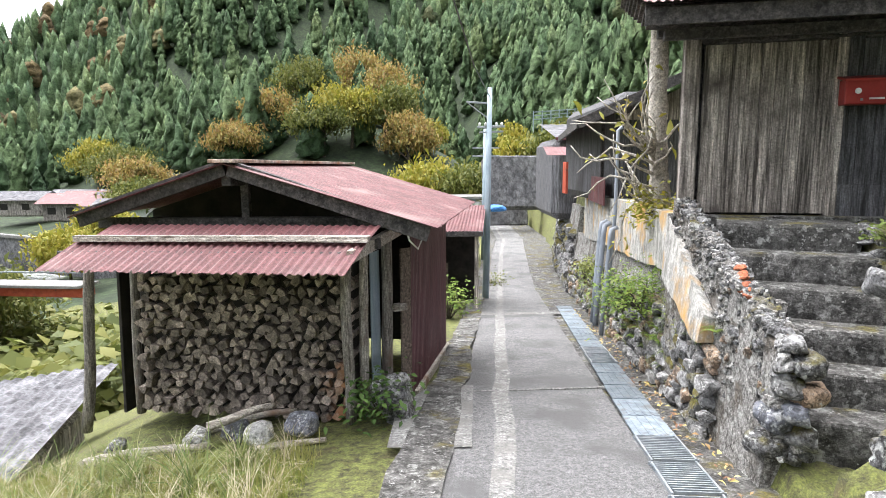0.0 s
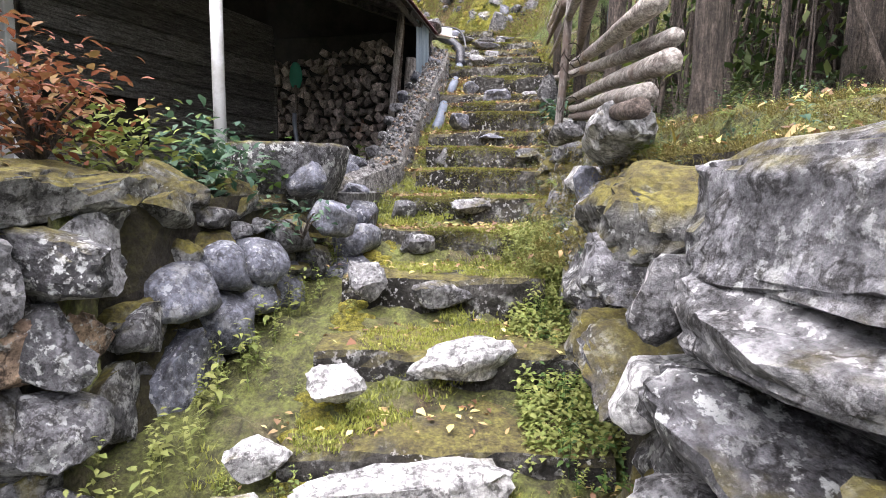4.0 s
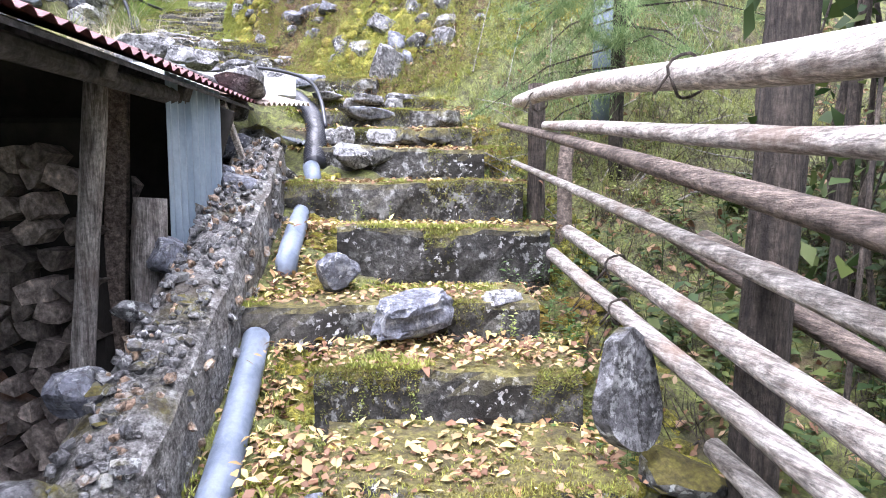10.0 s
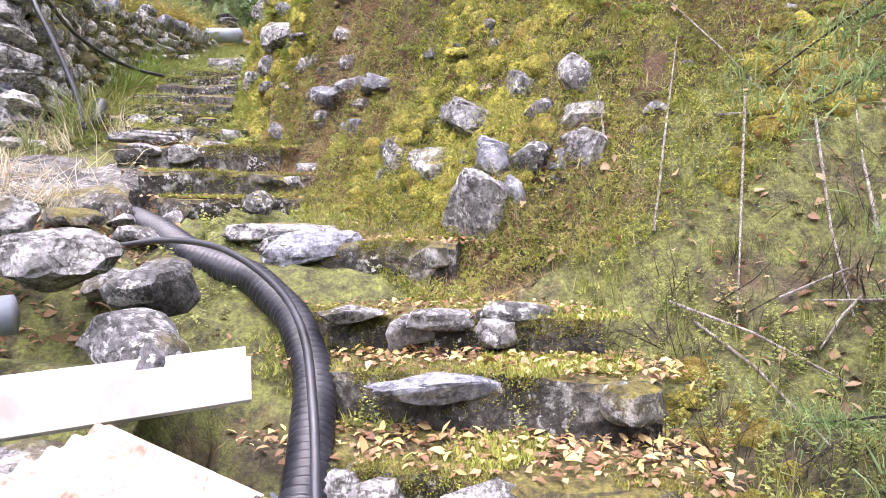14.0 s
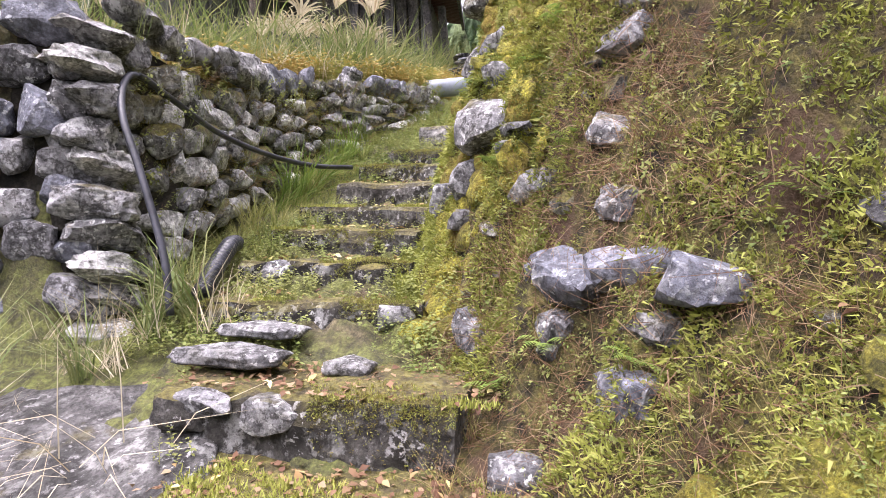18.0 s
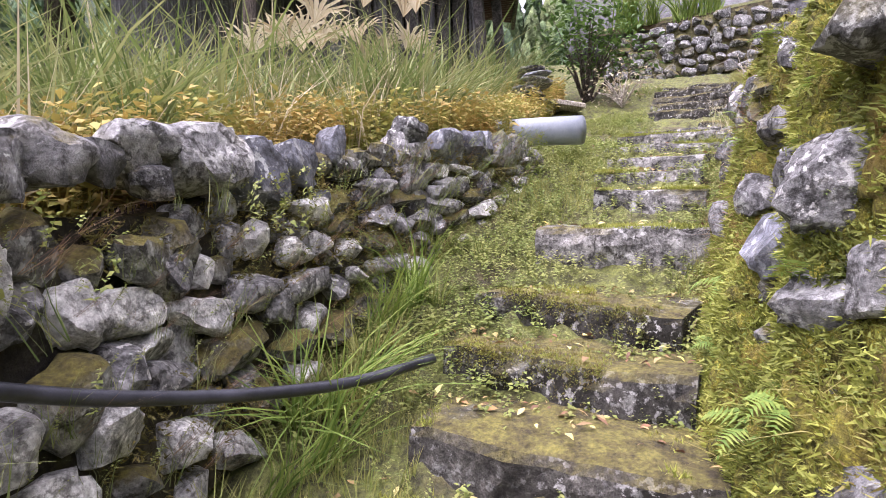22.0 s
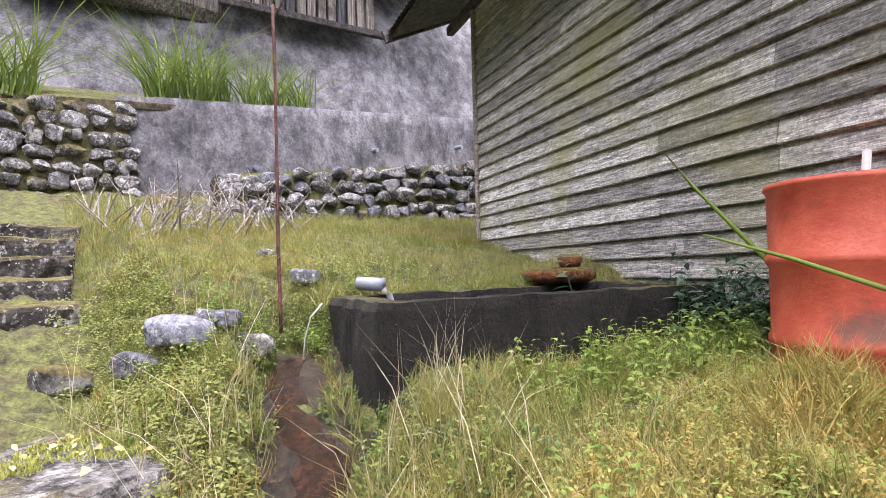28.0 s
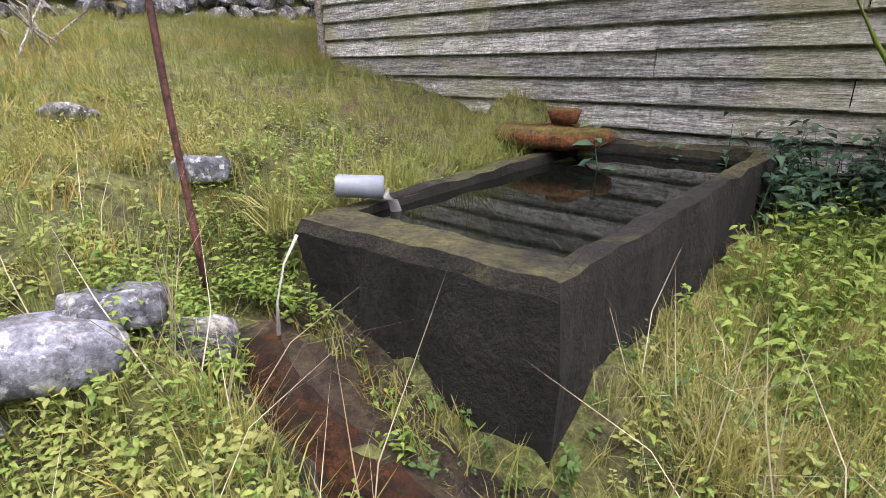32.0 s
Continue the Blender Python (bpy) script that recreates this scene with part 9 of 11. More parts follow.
scatter("broad_weeds", WEEDS, on_ground(x[k], y[k]), (0.06, 0.13), fern_mat, "broad leaved weeds round the tank", "weeds", seed=5)
r = np.random.RandomState(6)
t = r.uniform(0.25, 1, 420)
ax_, ay_ = TN.x + (TR.x - TN.x) * t + r.normal(-0.3, 0.14, 420), TN.y + (TR.y - TN.y) * t + r.normal(0.05, 0.1, 420)
k = off_tank(ax_, ay_) & off_runnel(ax_, ay_)
scatter("tank_weeds", WEEDS + TUFTS, on_ground(ax_[k], ay_[k]), (0.08, 0.2), fern_mat, "dark weeds crowding the tank wall", "weeds", seed=6)
ax_, ay_ = TL.x + 0.12 + r.normal(0, 0.12, 420), TL.y + 0.14 + r.normal(0, 0.20, 420)
k = off_tank(ax_, ay_) & off_runnel(ax_, ay_)
scatter("tank_corner_leaves", WEEDS, on_ground(ax_[k], ay_[k]) + np.array([0, 0, 0.06]), (0.06, 0.12), fern_mat, "green plants at the corner of the tank", "plants", seed=7)
t = r.uniform(0, 1, 220)
scatter("house_foot_leaves", WEEDS, on_ground(16.35 + r.normal(0, 0.35, 220), -0.62 + r.normal(0, 0.12, 220)), (0.16, 0.34), teal_mat, "blue green leaves along the foot of the boards", "plants", seed=8)
t = r.uniform(0, 1, 110)
lp = np.stack([TL.x + (TB.x - TL.x) * t + r.normal(0.08, 0.06, 110), TL.y + (TB.y - TL.y) * t, np.full(110, 6.58)], -1)
scatter("tank_rim_grass", TUFTS, lp, (0.12, 0.22), grass_mat, "grass hanging over the rim of the tank", "grass", seed=9, tilt=0.5)
x, y = r.uniform(16.4, 18.6, 90), r.uniform(0.6, 1.6, 90)
k = off_tank(x, y) & off_runnel(x, y)
scatter("seed_grass", [tuft(3, 71, 0.0035, 0.05, (0.3, 0.8)), tuft(4, 72, 0.0035, 0.05, (0.3, 1.1))], on_ground(x[k], y[k]), (0.28, 0.52), straw_mat, "thin seeding grass stalks before the tank", "grass", seed=10, tilt=0.25)

# weeds along the upper flight
x, y = by_path(16000, 12.6, 20.0, -0.8, 0.95, 11)
d = y - np.interp(x, PATH_X, PATH_Y)
k = (np.abs(d) > np.where(x < 17.2, 0.16, 0.4) + 0.2 * RNG.uniform(-1, 1, len(x))) & clumped(x, y, 2.2, -0.6) & off_runnel(x, y)
scatter("path_weeds", LOW, on_ground(x[k], y[k], -0.02), (0.04, 0.09), lime_mat, "bright lime weeds over the edges of the steps", "weeds", seed=11)
x, y = by_path(3500, 12.4, 21.5, -0.6, 0.7, 12)
k = clumped(x, y, 2.7, 0.1, 3.0) & (np.abs(y - np.interp(x, PATH_X, PATH_Y)) > 0.3) & off_runnel(x, y)
scatter("path_grass", TUFTS, on_ground(x[k], y[k], -0.02), (0.05, 0.14), grass_mat, "grass between the steps", "grass", seed=12)
x, y = by_path(22, 12.9, 15.6, 0.6, 0.85, 13)
scatter("wall_foot_grass", TALL, on_ground(x, y, 0.05), (0.16, 0.30), grass_mat, "long grass at the foot of the terrace wall", "grass", seed=13)
scatter("arching_grass", TALL, [(12.75, 3.1, 4.15), (12.9, 3.0, 4.2), (12.55, 3.25, 4.0), (12.3, 3.5, 3.95), (12.95, 3.2, 4.25)], (0.34, 0.48), reed_mat, "arching tufts of grass at the corner of the wall", "grass", seed=14)

r = np.random.RandomState(131)
tw = r.uniform(0, 1, 900)
fx = 13.0 + 3.6 * tw
fy = np.interp(fx, [12.8, 13.4, 14.2, 15.0, 15.8, 16.6], [3.52, 3.42, 3.5, 3.42, 3.1, 2.8])
fz = np.interp(fx, [12.8, 13.4, 14.2, 15.0, 15.8, 16.6], [4.05, 4.5, 4.75, 5.05, 5.35, 5.62])
hz2 = r.uniform(0, 1, 900)
wpos = np.stack([fx, fy + 0.12 * hz2 - 0.05, fz + hz2 * (np.interp(fx, [12.8, 14.2, 15, 16.6], [5.42, 5.5, 5.74, 5.98]) - fz)], -1)
scatter("wall_moss_weeds", FINE, wpos[:260], (0.03, 0.08), lime_mat, "small weeds growing from the terrace wall", "weeds", seed=131, lean_to=(0.1, -0.5))
mx = 12.95 + 3.5 * r.uniform(0, 1, 1500) ** 1.3
mz0 = np.interp(mx, [12.8, 13.4, 14.2, 15.0, 15.8, 16.6], [4.05, 4.5, 4.75, 5.05, 5.35, 5.62])
mt = r.uniform(0.1, 1.0, 1500)
mwall = np.stack([mx, np.interp(mx, [12.8, 13.4, 14.2, 15.0, 15.8, 16.6], [3.46, 3.36, 3.44, 3.36, 3.04, 2.74]) + 0.13 * mt, mz0 + mt * (np.interp(mx, [12.8, 14.2, 15, 16.6], [5.5, 5.5, 5.74, 5.98]) - mz0)], -1)
mwall = mwall[clumped(mx, 3 * mwall[:, 2], 2.6, 0.1, 9.0)]
wm = np.repeat(mwall[::2], 9, axis=0) + r.normal(0, 0.03, (9 * len(mwall[::2]), 3)) + np.array([0, 0.09, 0])
scatter_on("wall_moss", FUZZ, wm, np.tile((-0.2, -1.0, 0.3), (len(wm), 1)), (0.014, 0.032), dull_tip_mat, "dull moss on the face of the terrace wall", "moss", 0.5, 133)
scatter("wall_roots", [tuft(7, 76, 0.006, 0.1, (0.3, 1.2))], wpos[520:700], (0.05, 0.13), brown_mat, "withered stems hanging from the terrace wall", "weeds", seed=132, lean_to=(0.1, -1.2))

r = np.random.RandomState(140)
scatter("dry_grass", [tuft(16, 78, 0.006, 0.12, (0.5, 1.5)), tuft(14, 79, 0.006, 0.15, (0.7, 1.6))], on_ground(r.uniform(11.3, 12.9, 34), r.uniform(2.6, 3.5, 34), -0.05), (0.15, 0.4), straw_mat, "bleached dry grass over the stones", "grass", seed=140, tilt=0.4)
# tall reeds and golden weeds on the terrace above the wall
r = np.random.RandomState(15)
x = r.uniform(12.9, 21.5, 420)
y = np.interp(x, [12.8, 14.2, 15.0, 15.8, 16.6, 18, 22], [3.75, 3.85, 3.8, 3.5, 3.15, 3.2, 3.0]) + 0.35 + np.abs(r.normal(0.6, 1.1, 420))
scatter("tall_reeds", TALL, on_ground(x, y), (0.4, 0.85), reed_mat, "tall reed grass on the terrace", "grass", seed=15)
x = r.uniform(12.9, 20.5, 5200)
y = np.interp(x, [12.8, 14.2, 15.0, 15.8, 16.6, 18, 22], [3.72, 3.78, 3.72, 3.4, 3.05, 3.1, 2.8]) + np.abs(r.normal(0.1, 0.5, 5200))
scatter("golden_weeds", FINE, on_ground(x, y, -0.02), (0.16, 0.36), gold_mat, "golden weeds along the top of the terrace wall", "weeds", seed=16)
x = r.uniform(13.0, 19.5, 110)
y = np.interp(x, [12.8, 16.6, 22], [4.0, 3.4, 3.1]) + np.abs(r.normal(0.5, 0.5, 110))
ar = np.random.RandomState(410)
rx_ = ar.uniform(12.9, 18.6, 520)
ry_ = ar.uniform(3.95, 5.0, 520) - 0.26 * np.clip(rx_ - 15.2, 0, 3)
arch_ = [tuft(16, 420 + i, 0.010, 0.10, (0.25, 0.75), (0.6, 1.0)) for i in range(3)]
for sl, mt, lb in ((slice(0, 200), reed_mat, "green arching reed blades along the terrace"), (slice(200, 380), straw_mat, "bleached arching reed blades along the terrace"), (slice(380, 520), gold_mat, "golden arching grass along the terrace")):
    scatter("arching_reeds", arch_, on_ground(rx_[sl], ry_[sl]), (0.3, 0.6), mt, lb, "grass", seed=411, tilt=0.25)
wx = ar.uniform(12.95, 16.5, 900)
wy = np.interp(wx, [12.86, 13.4, 14.2, 15.0, 15.8, 16.6], [3.56, 3.48, 3.58, 3.50, 3.18, 2.86]) - ar.uniform(0.02, 0.10, 900)
wz = np.interp(wx, [12.8, 14.2, 15.0, 16.6], [4.2, 4.85, 5.15, 5.7]) + ar.uniform(0, 1, 900) * np.interp(wx, [12.8, 14.2, 15.0, 16.6], [1.3, 0.7, 0.6, 0.3])
k = clumped(wx, wz, 2.4, 0.1, 2.0)
scatter("wall_creepers", LOW, np.stack([wx, wy, wz], -1)[k], (0.03, 0.07), lime_mat, "small lime weeds growing out of the terrace wall", "weeds", seed=412, tilt=0.5, lean_to=(-0.1, -0.7))
k = ~k & (ar.rand(900) < 0.10)
scatter("wall_tufts", [tuft(9, 430, 0.007, 0.08, (0.3, 0.8))], np.stack([wx, wy, wz], -1)[k], (0.08, 0.2), reed_mat, "thin grass hanging from the joints of the wall", "grass", seed=413, tilt=0.4, lean_to=(-0.1, -0.5))
scatter("grass_clumps", TALL, on_ground(np.array([14.5, 14.62, 14.45, 15.0, 15.1, 14.9, 14.2, 14.3]), np.array([3.36, 3.30, 3.42, 3.28, 3.22, 3.34, 3.36, 3.28]), 0.02), (0.28, 0.42), fern_mat, "bright clumps of long grass at the foot of the wall", "grass", seed=414, tilt=0.3, lean_to=(-0.2, -0.3))
scatter("straw_stalks", [tuft(9, 73, 0.006, 0.08, (0.2, 1.0), (0.7, 1.2))], on_ground(x, y), (0.4, 0.8), straw_mat, "bleached dead stalks among the reeds", "grass", seed=17)
plume = [merge([(turned(leaf(1.0, 0.10, 0.5)[0], a, 0.9, 0, 0.3, (0, 0, 0.8)), leaf()[1]) for a in np.arange(0, 6.2, 0.5)] + [blade(3, 0.008, 0.15, 0.95)])]
scatter("reed_plumes", plume, on_ground(r.uniform(14.0, 19.5, 26), r.uniform(4.2, 5.2, 26)), (0.9, 1.3), straw_mat, "pale feathery reed plumes", "grass", seed=18)

# bank
x, y = on_bank(6000, 10.5, 16.4, 21)
k = clumped(x, y, 1.9, -0.3, 1.0)
scatter("bank_weeds", LOW, on_ground(x[k], y[k]), (0.025, 0.055), lime_mat, "small weeds over the mossy bank", "weeds", seed=21, lean_to=(0, 0.3))
x, y = on_bank(11000, 10.7, 15.8, 22)
k = clumped(x, y, 1.5, -0.1, 4.0) & ((x < 12.9) | (np.arange(len(x)) % 8 == 0))
nk = land_normal(x[k], y[k]) + np.array([0, 0, -0.35])
scatter_on("withered_stems", [tuft(9, 74, 0.010, 0.2, (0.3, 1.6)), tuft(9, 75, 0.008, 0.3, (0.8, 2.0))], on_ground(x[k], y[k]), nk, (0.05, 0.15), brown_mat, "withered reddish stems on the bank", "weeds", 0.5, 22)
x, y = on_bank(5000, 10.7, 16.0, 122)
k = clumped(x, y, 1.2, 0.1, 8.0) & ((x < 13.0) | (np.arange(len(x)) % 5 == 0))
k = k & ((x < 14.2) | (np.random.RandomState(454).rand(len(x)) < 0.25))
scatter_on("bank_grass_blades", [tuft(7, 77, 0.010, 0.15, (0.5, 1.6)), tuft(6, 78, 0.008, 0.2, (0.6, 1.8))], on_ground(x[k], y[k]), land_normal(x[k], y[k]) + np.array([0, 0, 0.2]), (0.05, 0.15), pale_grass_mat, "thin pale grass on the bank", "grass", 0.4, 123)
x, y = on_bank(150, 10.9, 16.2, 23)
scatter("bank_ferns", FERNS, on_ground(x, y), (0.08, 0.15), fern_mat, "ferns growing out of the bank", "fern", seed=23, lean_to=(0, 0.35))
x, y = by_path(900, 8.6, 11.6, -3.2, -0.75, 24)
cx_, cy_ = ar.uniform(11.2, 12.5, 900), ar.uniform(0.2, 1.25, 900)
k = (cy_ < np.interp(cx_, PATH_X, PATH_Y) - bank_shape(cx_)[0] - 0.08) & clumped(cx_, cy_, 2.6, 0.15, 7.0)
scatter_on("moss_cushions", MOUND, on_ground(cx_[k], cy_[k], 0.015), land_normal(cx_[k], cy_[k]), (0.035, 0.10), moss_mat, "swelling yellow moss cushions on the bank at the bend", "moss", 0.2, 416, smooth=True)
fk = np.repeat(on_ground(cx_[k], cy_[k], -0.02), 14, axis=0)
fk = fk + ar.normal(0, 0.035, fk.shape)
scatter_on("moss_carpet", FUZZ, fk, np.repeat(land_normal(cx_[k], cy_[k]), 14, axis=0), (0.010, 0.022), moss_tip_mat, "fine moss over the cushions on the bank", "moss", 0.5, 417)
ex, ey = ar.uniform(11.9, 13.2, 5200), ar.uniform(0.6, 1.75, 5200)
k = (ey < np.interp(ex, PATH_X, PATH_Y) - bank_shape(ex)[0] - 0.04) & clumped(ex, ey, 2.2, -0.35, 5.0)
scatter_on("moss_carpet", FUZZ, on_ground(ex[k], ey[k], 0.0), land_normal(ex[k], ey[k]), (0.012, 0.03), moss_tip_mat, "moss over the bare face above the bend", "moss", 0.5, 415)
tx_, ty_ = ar.uniform(16.7, 18.1, 2600), ar.uniform(0.3, 1.15, 2600)
ta, tb = (tx_ - TN.x) * tu.x + (ty_ - TN.y) * tu.y, (tx_ - TN.x) * tv.x + (ty_ - TN.y) * tv.y
k = ~((ta > -0.015) & (tb > -0.015)) & off_runnel(tx_, ty_) & (np.hypot(tx_ - TN.x, ty_ - TN.y) < 0.75)
scatter("corner_grass", TUFTS, on_ground(tx_[k], ty_[k])[:380], (0.07, 0.17), grass_mat, "grass crowding round the corner of the tank", "grass", seed=418, tilt=0.3)
scatter("corner_weeds", LOW + FINE, on_ground(tx_[k], ty_[k])[380:800], (0.04, 0.09), green_mat, "green weeds along the foot of the tank", "weeds", seed=419, tilt=0.3)
gx_, gy_ = ar.uniform(15.35, 16.3, 520), ar.uniform(-0.2, 0.5, 520)
k = off_tank(gx_, gy_)
scatter("drum_grass", TUFTS, on_ground(gx_[k], gy_[k]), (0.12, 0.24), gold_mat, "golden grass before the drum", "grass", seed=455, tilt=0.35)
lx, ly = ar.uniform(10.6, 11.8, 1500), ar.uniform(1.75, 2.9, 1500)
k = clumped(lx, ly, 2.4, -0.2, 3.0)
scatter("corner_litter", FLAKE + LEAF1, on_ground(lx[k], ly[k], -0.012), (0.02, 0.05), brown_mat, "brown leaf litter beside the drain", "leaves", seed=451, tilt=0.5)
scatter("corner_creepers", LOW, on_ground(lx[~k], ly[~k])[:260], (0.03, 0.075), lime_mat, "lime weeds on the earth beside the drain", "weeds", seed=452, tilt=0.3)
wx, wy = ar.uniform(12.1, 13.15, 1300), ar.uniform(0.7, 1.75, 1300)
k = (wy < np.interp(wx, PATH_X, PATH_Y) - bank_shape(wx)[0] - 0.03) & clumped(wx, wy, 3.1, -0.2, 9.0)
scatter_on("face_weeds", LOW, on_ground(wx[k], wy[k]), land_normal(wx[k], wy[k]) * 0.6 + np.array([0, 0, 0.5]), (0.025, 0.06), lime_mat, "small lime weeds on the face above the bend", "weeds", 0.3, 453)
scatter("slope_grass", TUFTS, on_ground(x, y), (0.07, 0.18), grass_mat, "thin grass on the open slope", "grass", seed=24)
x, y = by_path(2600, 8.8, 12.0, -3.0, -0.7, 25)
k = clumped(x, y, 1.7, -0.2, 5.0)
scatter("slope_weeds", FINE, on_ground(x[k], y[k]), (0.06, 0.13), lime_mat, "green weeds on the open slope", "weeds", seed=25)
# cushions of moss
r = np.random.RandomState(26)
x, y = on_bank(5200, 10.6, 15.9, 27)
k = clumped(x, y, 1.6, 0.05, 7.0) | ((x > 12.9) & clumped(x, y, 2.6, -0.25, 3.0))
scatter_on("moss_cushions", CUSH, on_ground(x[k], y[k], 0.005), land_normal(x[k], y[k]), (0.025, 0.085), moss_mat, "cushions of yellow green moss on the bank", "moss", 0.2, 27, True)
MICRO = []
for i in range(3):
    MICRO.append(merge([(turned(blade(1, 0.11, r.uniform(0.1, 0.9), r.uniform(0.4, 1.0))[0], r.uniform(0, 6.28), at=(r.normal(0, 0.4), r.normal(0, 0.4), 0)), blade(1)[1]) for _ in range(9)]))
x, y = on_bank(64000, 10.6, 15.9, 127, -0.12, 1.05)
k = clumped(x, y, 1.6, -0.75, 7.0)
nk = land_normal(x[k], y[k])
scatter_on("moss_carpet", MICRO, on_ground(x[k], y[k], 0.0) + nk * np.random.RandomState(5).uniform(0, 0.035, (len(nk), 1)), nk, (0.014, 0.036), moss_tip_mat, "carpet of yellow green moss on the bank", "moss", 0.5, 128)
x, y = by_path(9000, 3.2, 10.6, -0.9, 0.75, 129)
k = clumped(x, y, 2.4, 0.2, 3.0)
scatter("moss_carpet", MICRO, on_ground(x[k], y[k], -0.02), (0.02, 0.04), moss_tip_mat, "moss and tiny weeds along the steps", "moss", seed=130)
x, y = by_path(1500, 3.4, 10.2, -0.95, -0.42, 28)
x2, y2 = by_path(600, 3.2, 9.5, 0.36, 0.5, 29)
scatter("moss_cushions", MOUND, on_ground(np.r_[x, x2], np.r_[y, y2], 0.01), (0.02, 0.06), moss_mat, "moss cushions along the edges of the steps", "moss", seed=28, smooth=True)
# wild mound of moss, ferns and weeds under the lower end of the fence
r = np.random.RandomState(165)
x, y = r.uniform(2.4, 6.4, 5200), r.uniform(0.7, 1.8, 5200)
up_z = np.maximum(land(x, y), np.interp(x, [2.4, 3.4, 3.95, 4.7, 5.3, 6.0, 6.4], [1.26, 1.28, 1.32, 1.36, 1.42, 1.62, 1.7]) - 1.6 * np.clip(y - np.interp(x, [2.4, 3.4, 4.7, 6.0], [1.75, 1.58, 1.36, 1.12]), 0, 1))
mp = np.stack([x, y, up_z + 0.01], -1)
mf_ = np.repeat(mp[:2600], 10, axis=0) + r.normal(0, 1, (26000, 3)) * np.array([0.03, 0.03, 0.012])
scatter_on("moss_carpet", FUZZ, mf_, np.tile((-0.1, 0.5, 0.9), (len(mf_), 1)), (0.007, 0.016), dull_tip_mat, "thick moss over the stones under the fence", "moss", 0.6, 166)
x, y = r.normal(4.36, 0.20, 2600), r.normal(1.58, 0.10, 2600)
hz3 = land(x, y) + r.uniform(0.0, 0.30, 2600) * np.exp(-((x - 4.36) / 0.34) ** 2)
scatter("heap_weeds", LOW + FINE, np.stack([x, y, hz3], -1), (0.04, 0.085), lime_mat, "heap of small lime leaved weeds against the wall", "weeds", seed=190, tilt=0.5, lean_to=(-0.3, 0.3))
scatter("mound_weeds", FINE, mp[2600:3100], (0.04, 0.07), lime_mat, "small weeds over the mossy stones", "weeds", seed=167, lean_to=(0, 0.3))
scatter("mound_ferns", FERNS, mp[4300:4320], (0.07, 0.13), fern_mat, "little ferns between the mossy stones", "fern", seed=169, lean_to=(0, 0.4))
scatter("mound_leaves", WEEDS, mp[4400:4560], (0.05, 0.09), teal_mat, "blue green leaves between the mossy stones", "plants", seed=170)
scatter("fallen_leaves", LEAF1, mp[4640:5200] + np.array([0, 0, 0.03]), (0.02, 0.04), fallen_mat, "fallen leaves on the mossy stones", "leaves", seed=171, tilt=0.5)
# golden grass before the drum
r = np.random.RandomState(175)
x, y = r.uniform(15.0, 16.6, 2600), r.uniform(0.05, 1.7, 2600)
k = off_tank(x, y) & (y < np.interp(x, PATH_X, PATH_Y) - 0.5)
scatter("bank_grass", FINE, on_ground(x[k], y[k]), (0.04, 0.10), gold_mat, "golden weeds on the bank before the drum", "weeds", seed=176, tilt=0.3)
x, y = r.uniform(14.4, 17.2, 8000), r.uniform(-0.1, 1.9, 8000)
k = off_tank(x, y) & (y < np.interp(x, PATH_X, PATH_Y) - np.where(x < 15.9, 0.78, 0.5))
scatter("bank_herbs", TUFTS, on_ground(x[k], y[k]), (0.05, 0.12), pale_grass_mat, "fine pale grass on the bank before the drum", "grass", seed=177, tilt=0.3)

# fallen leaves and weeds on the lower flights
r = np.random.RandomState(31)
lp, wp_ = [], []
for i, (xl, yl, xr, yr, z) in enumerate(ALL_STEPS[:36]):
    l, rr = Vector((xl, yl, z)), Vector((xr, yr, z))
    back = Vector((-(rr - l).y, (rr - l).x, 0)).normalized()
    if back.x < 0:
        back = -back
    nxt = ALL_STEPS[i + 1]
    dist = min(0.6, math.hypot((nxt[0] + nxt[2] - xl - xr) / 2, (nxt[1] + nxt[3] - yl - yr) / 2))
    many = (130 if i < 4 else 300 if i < 8 else 480) if i < 19 else 60
    for _ in range(many):
        t, b = r.uniform(-0.3 if 4 < i < 17 else -0.12, 1.1), r.beta(2.2, 1.2) * dist
        p = l.lerp(rr, t) + back * b
        lp.append((p.x, p.y, p.z + r.uniform(0.006, 0.02)))
    for _ in range(26 if i < 7 else 12):
        t = r.choice((r.uniform(-0.15, 0.12), r.uniform(0.85, 1.15), r.uniform(0, 1)))
        p = l.lerp(rr, t) + back * (dist - 0.03 - abs(r.normal(0, 0.03)))
        wp_.append((p.x, p.y, p.z))
scatter("fallen_leaves", LEAF1, lp, (0.02, 0.048), fallen_mat, "yellow fallen leaves strewn over the steps", "leaves", seed=31, tilt=0.35)
tread = []
for i, (xl, yl, xr, yr, z) in enumerate(ALL_STEPS[:36]):
    l, rr = np.array((xl, yl, z)), np.array((xr, yr, z))
    back = np.array((abs(yr - yl), 0.0, 0.0)) / max(0.01, math.hypot(xr - xl, yr - yl)) + np.array((0, (xr - xl) / max(0.01, math.hypot(xr - xl, yr - yl)) * (-1 if yr > yl else 1), 0))
    nxt = ALL_STEPS[i + 1]
    dist = min(0.6, math.hypot((nxt[0] + nxt[2] - xl - xr) / 2, (nxt[1] + nxt[3] - yl - yr) / 2))
    m = 1300
    q = l + (rr - l) * r.uniform(0.02, 1.12, (m, 1)) + back * (r.uniform(0.01, 1, (m, 1)) * dist)
    tread.append(q[clumped(q[:, 0], q[:, 1], 3.4, 0.4 if i > 6 else -0.1, 6.0)])
tread = np.concatenate(tread) + np.array((0, 0, 0.004))
litter = []
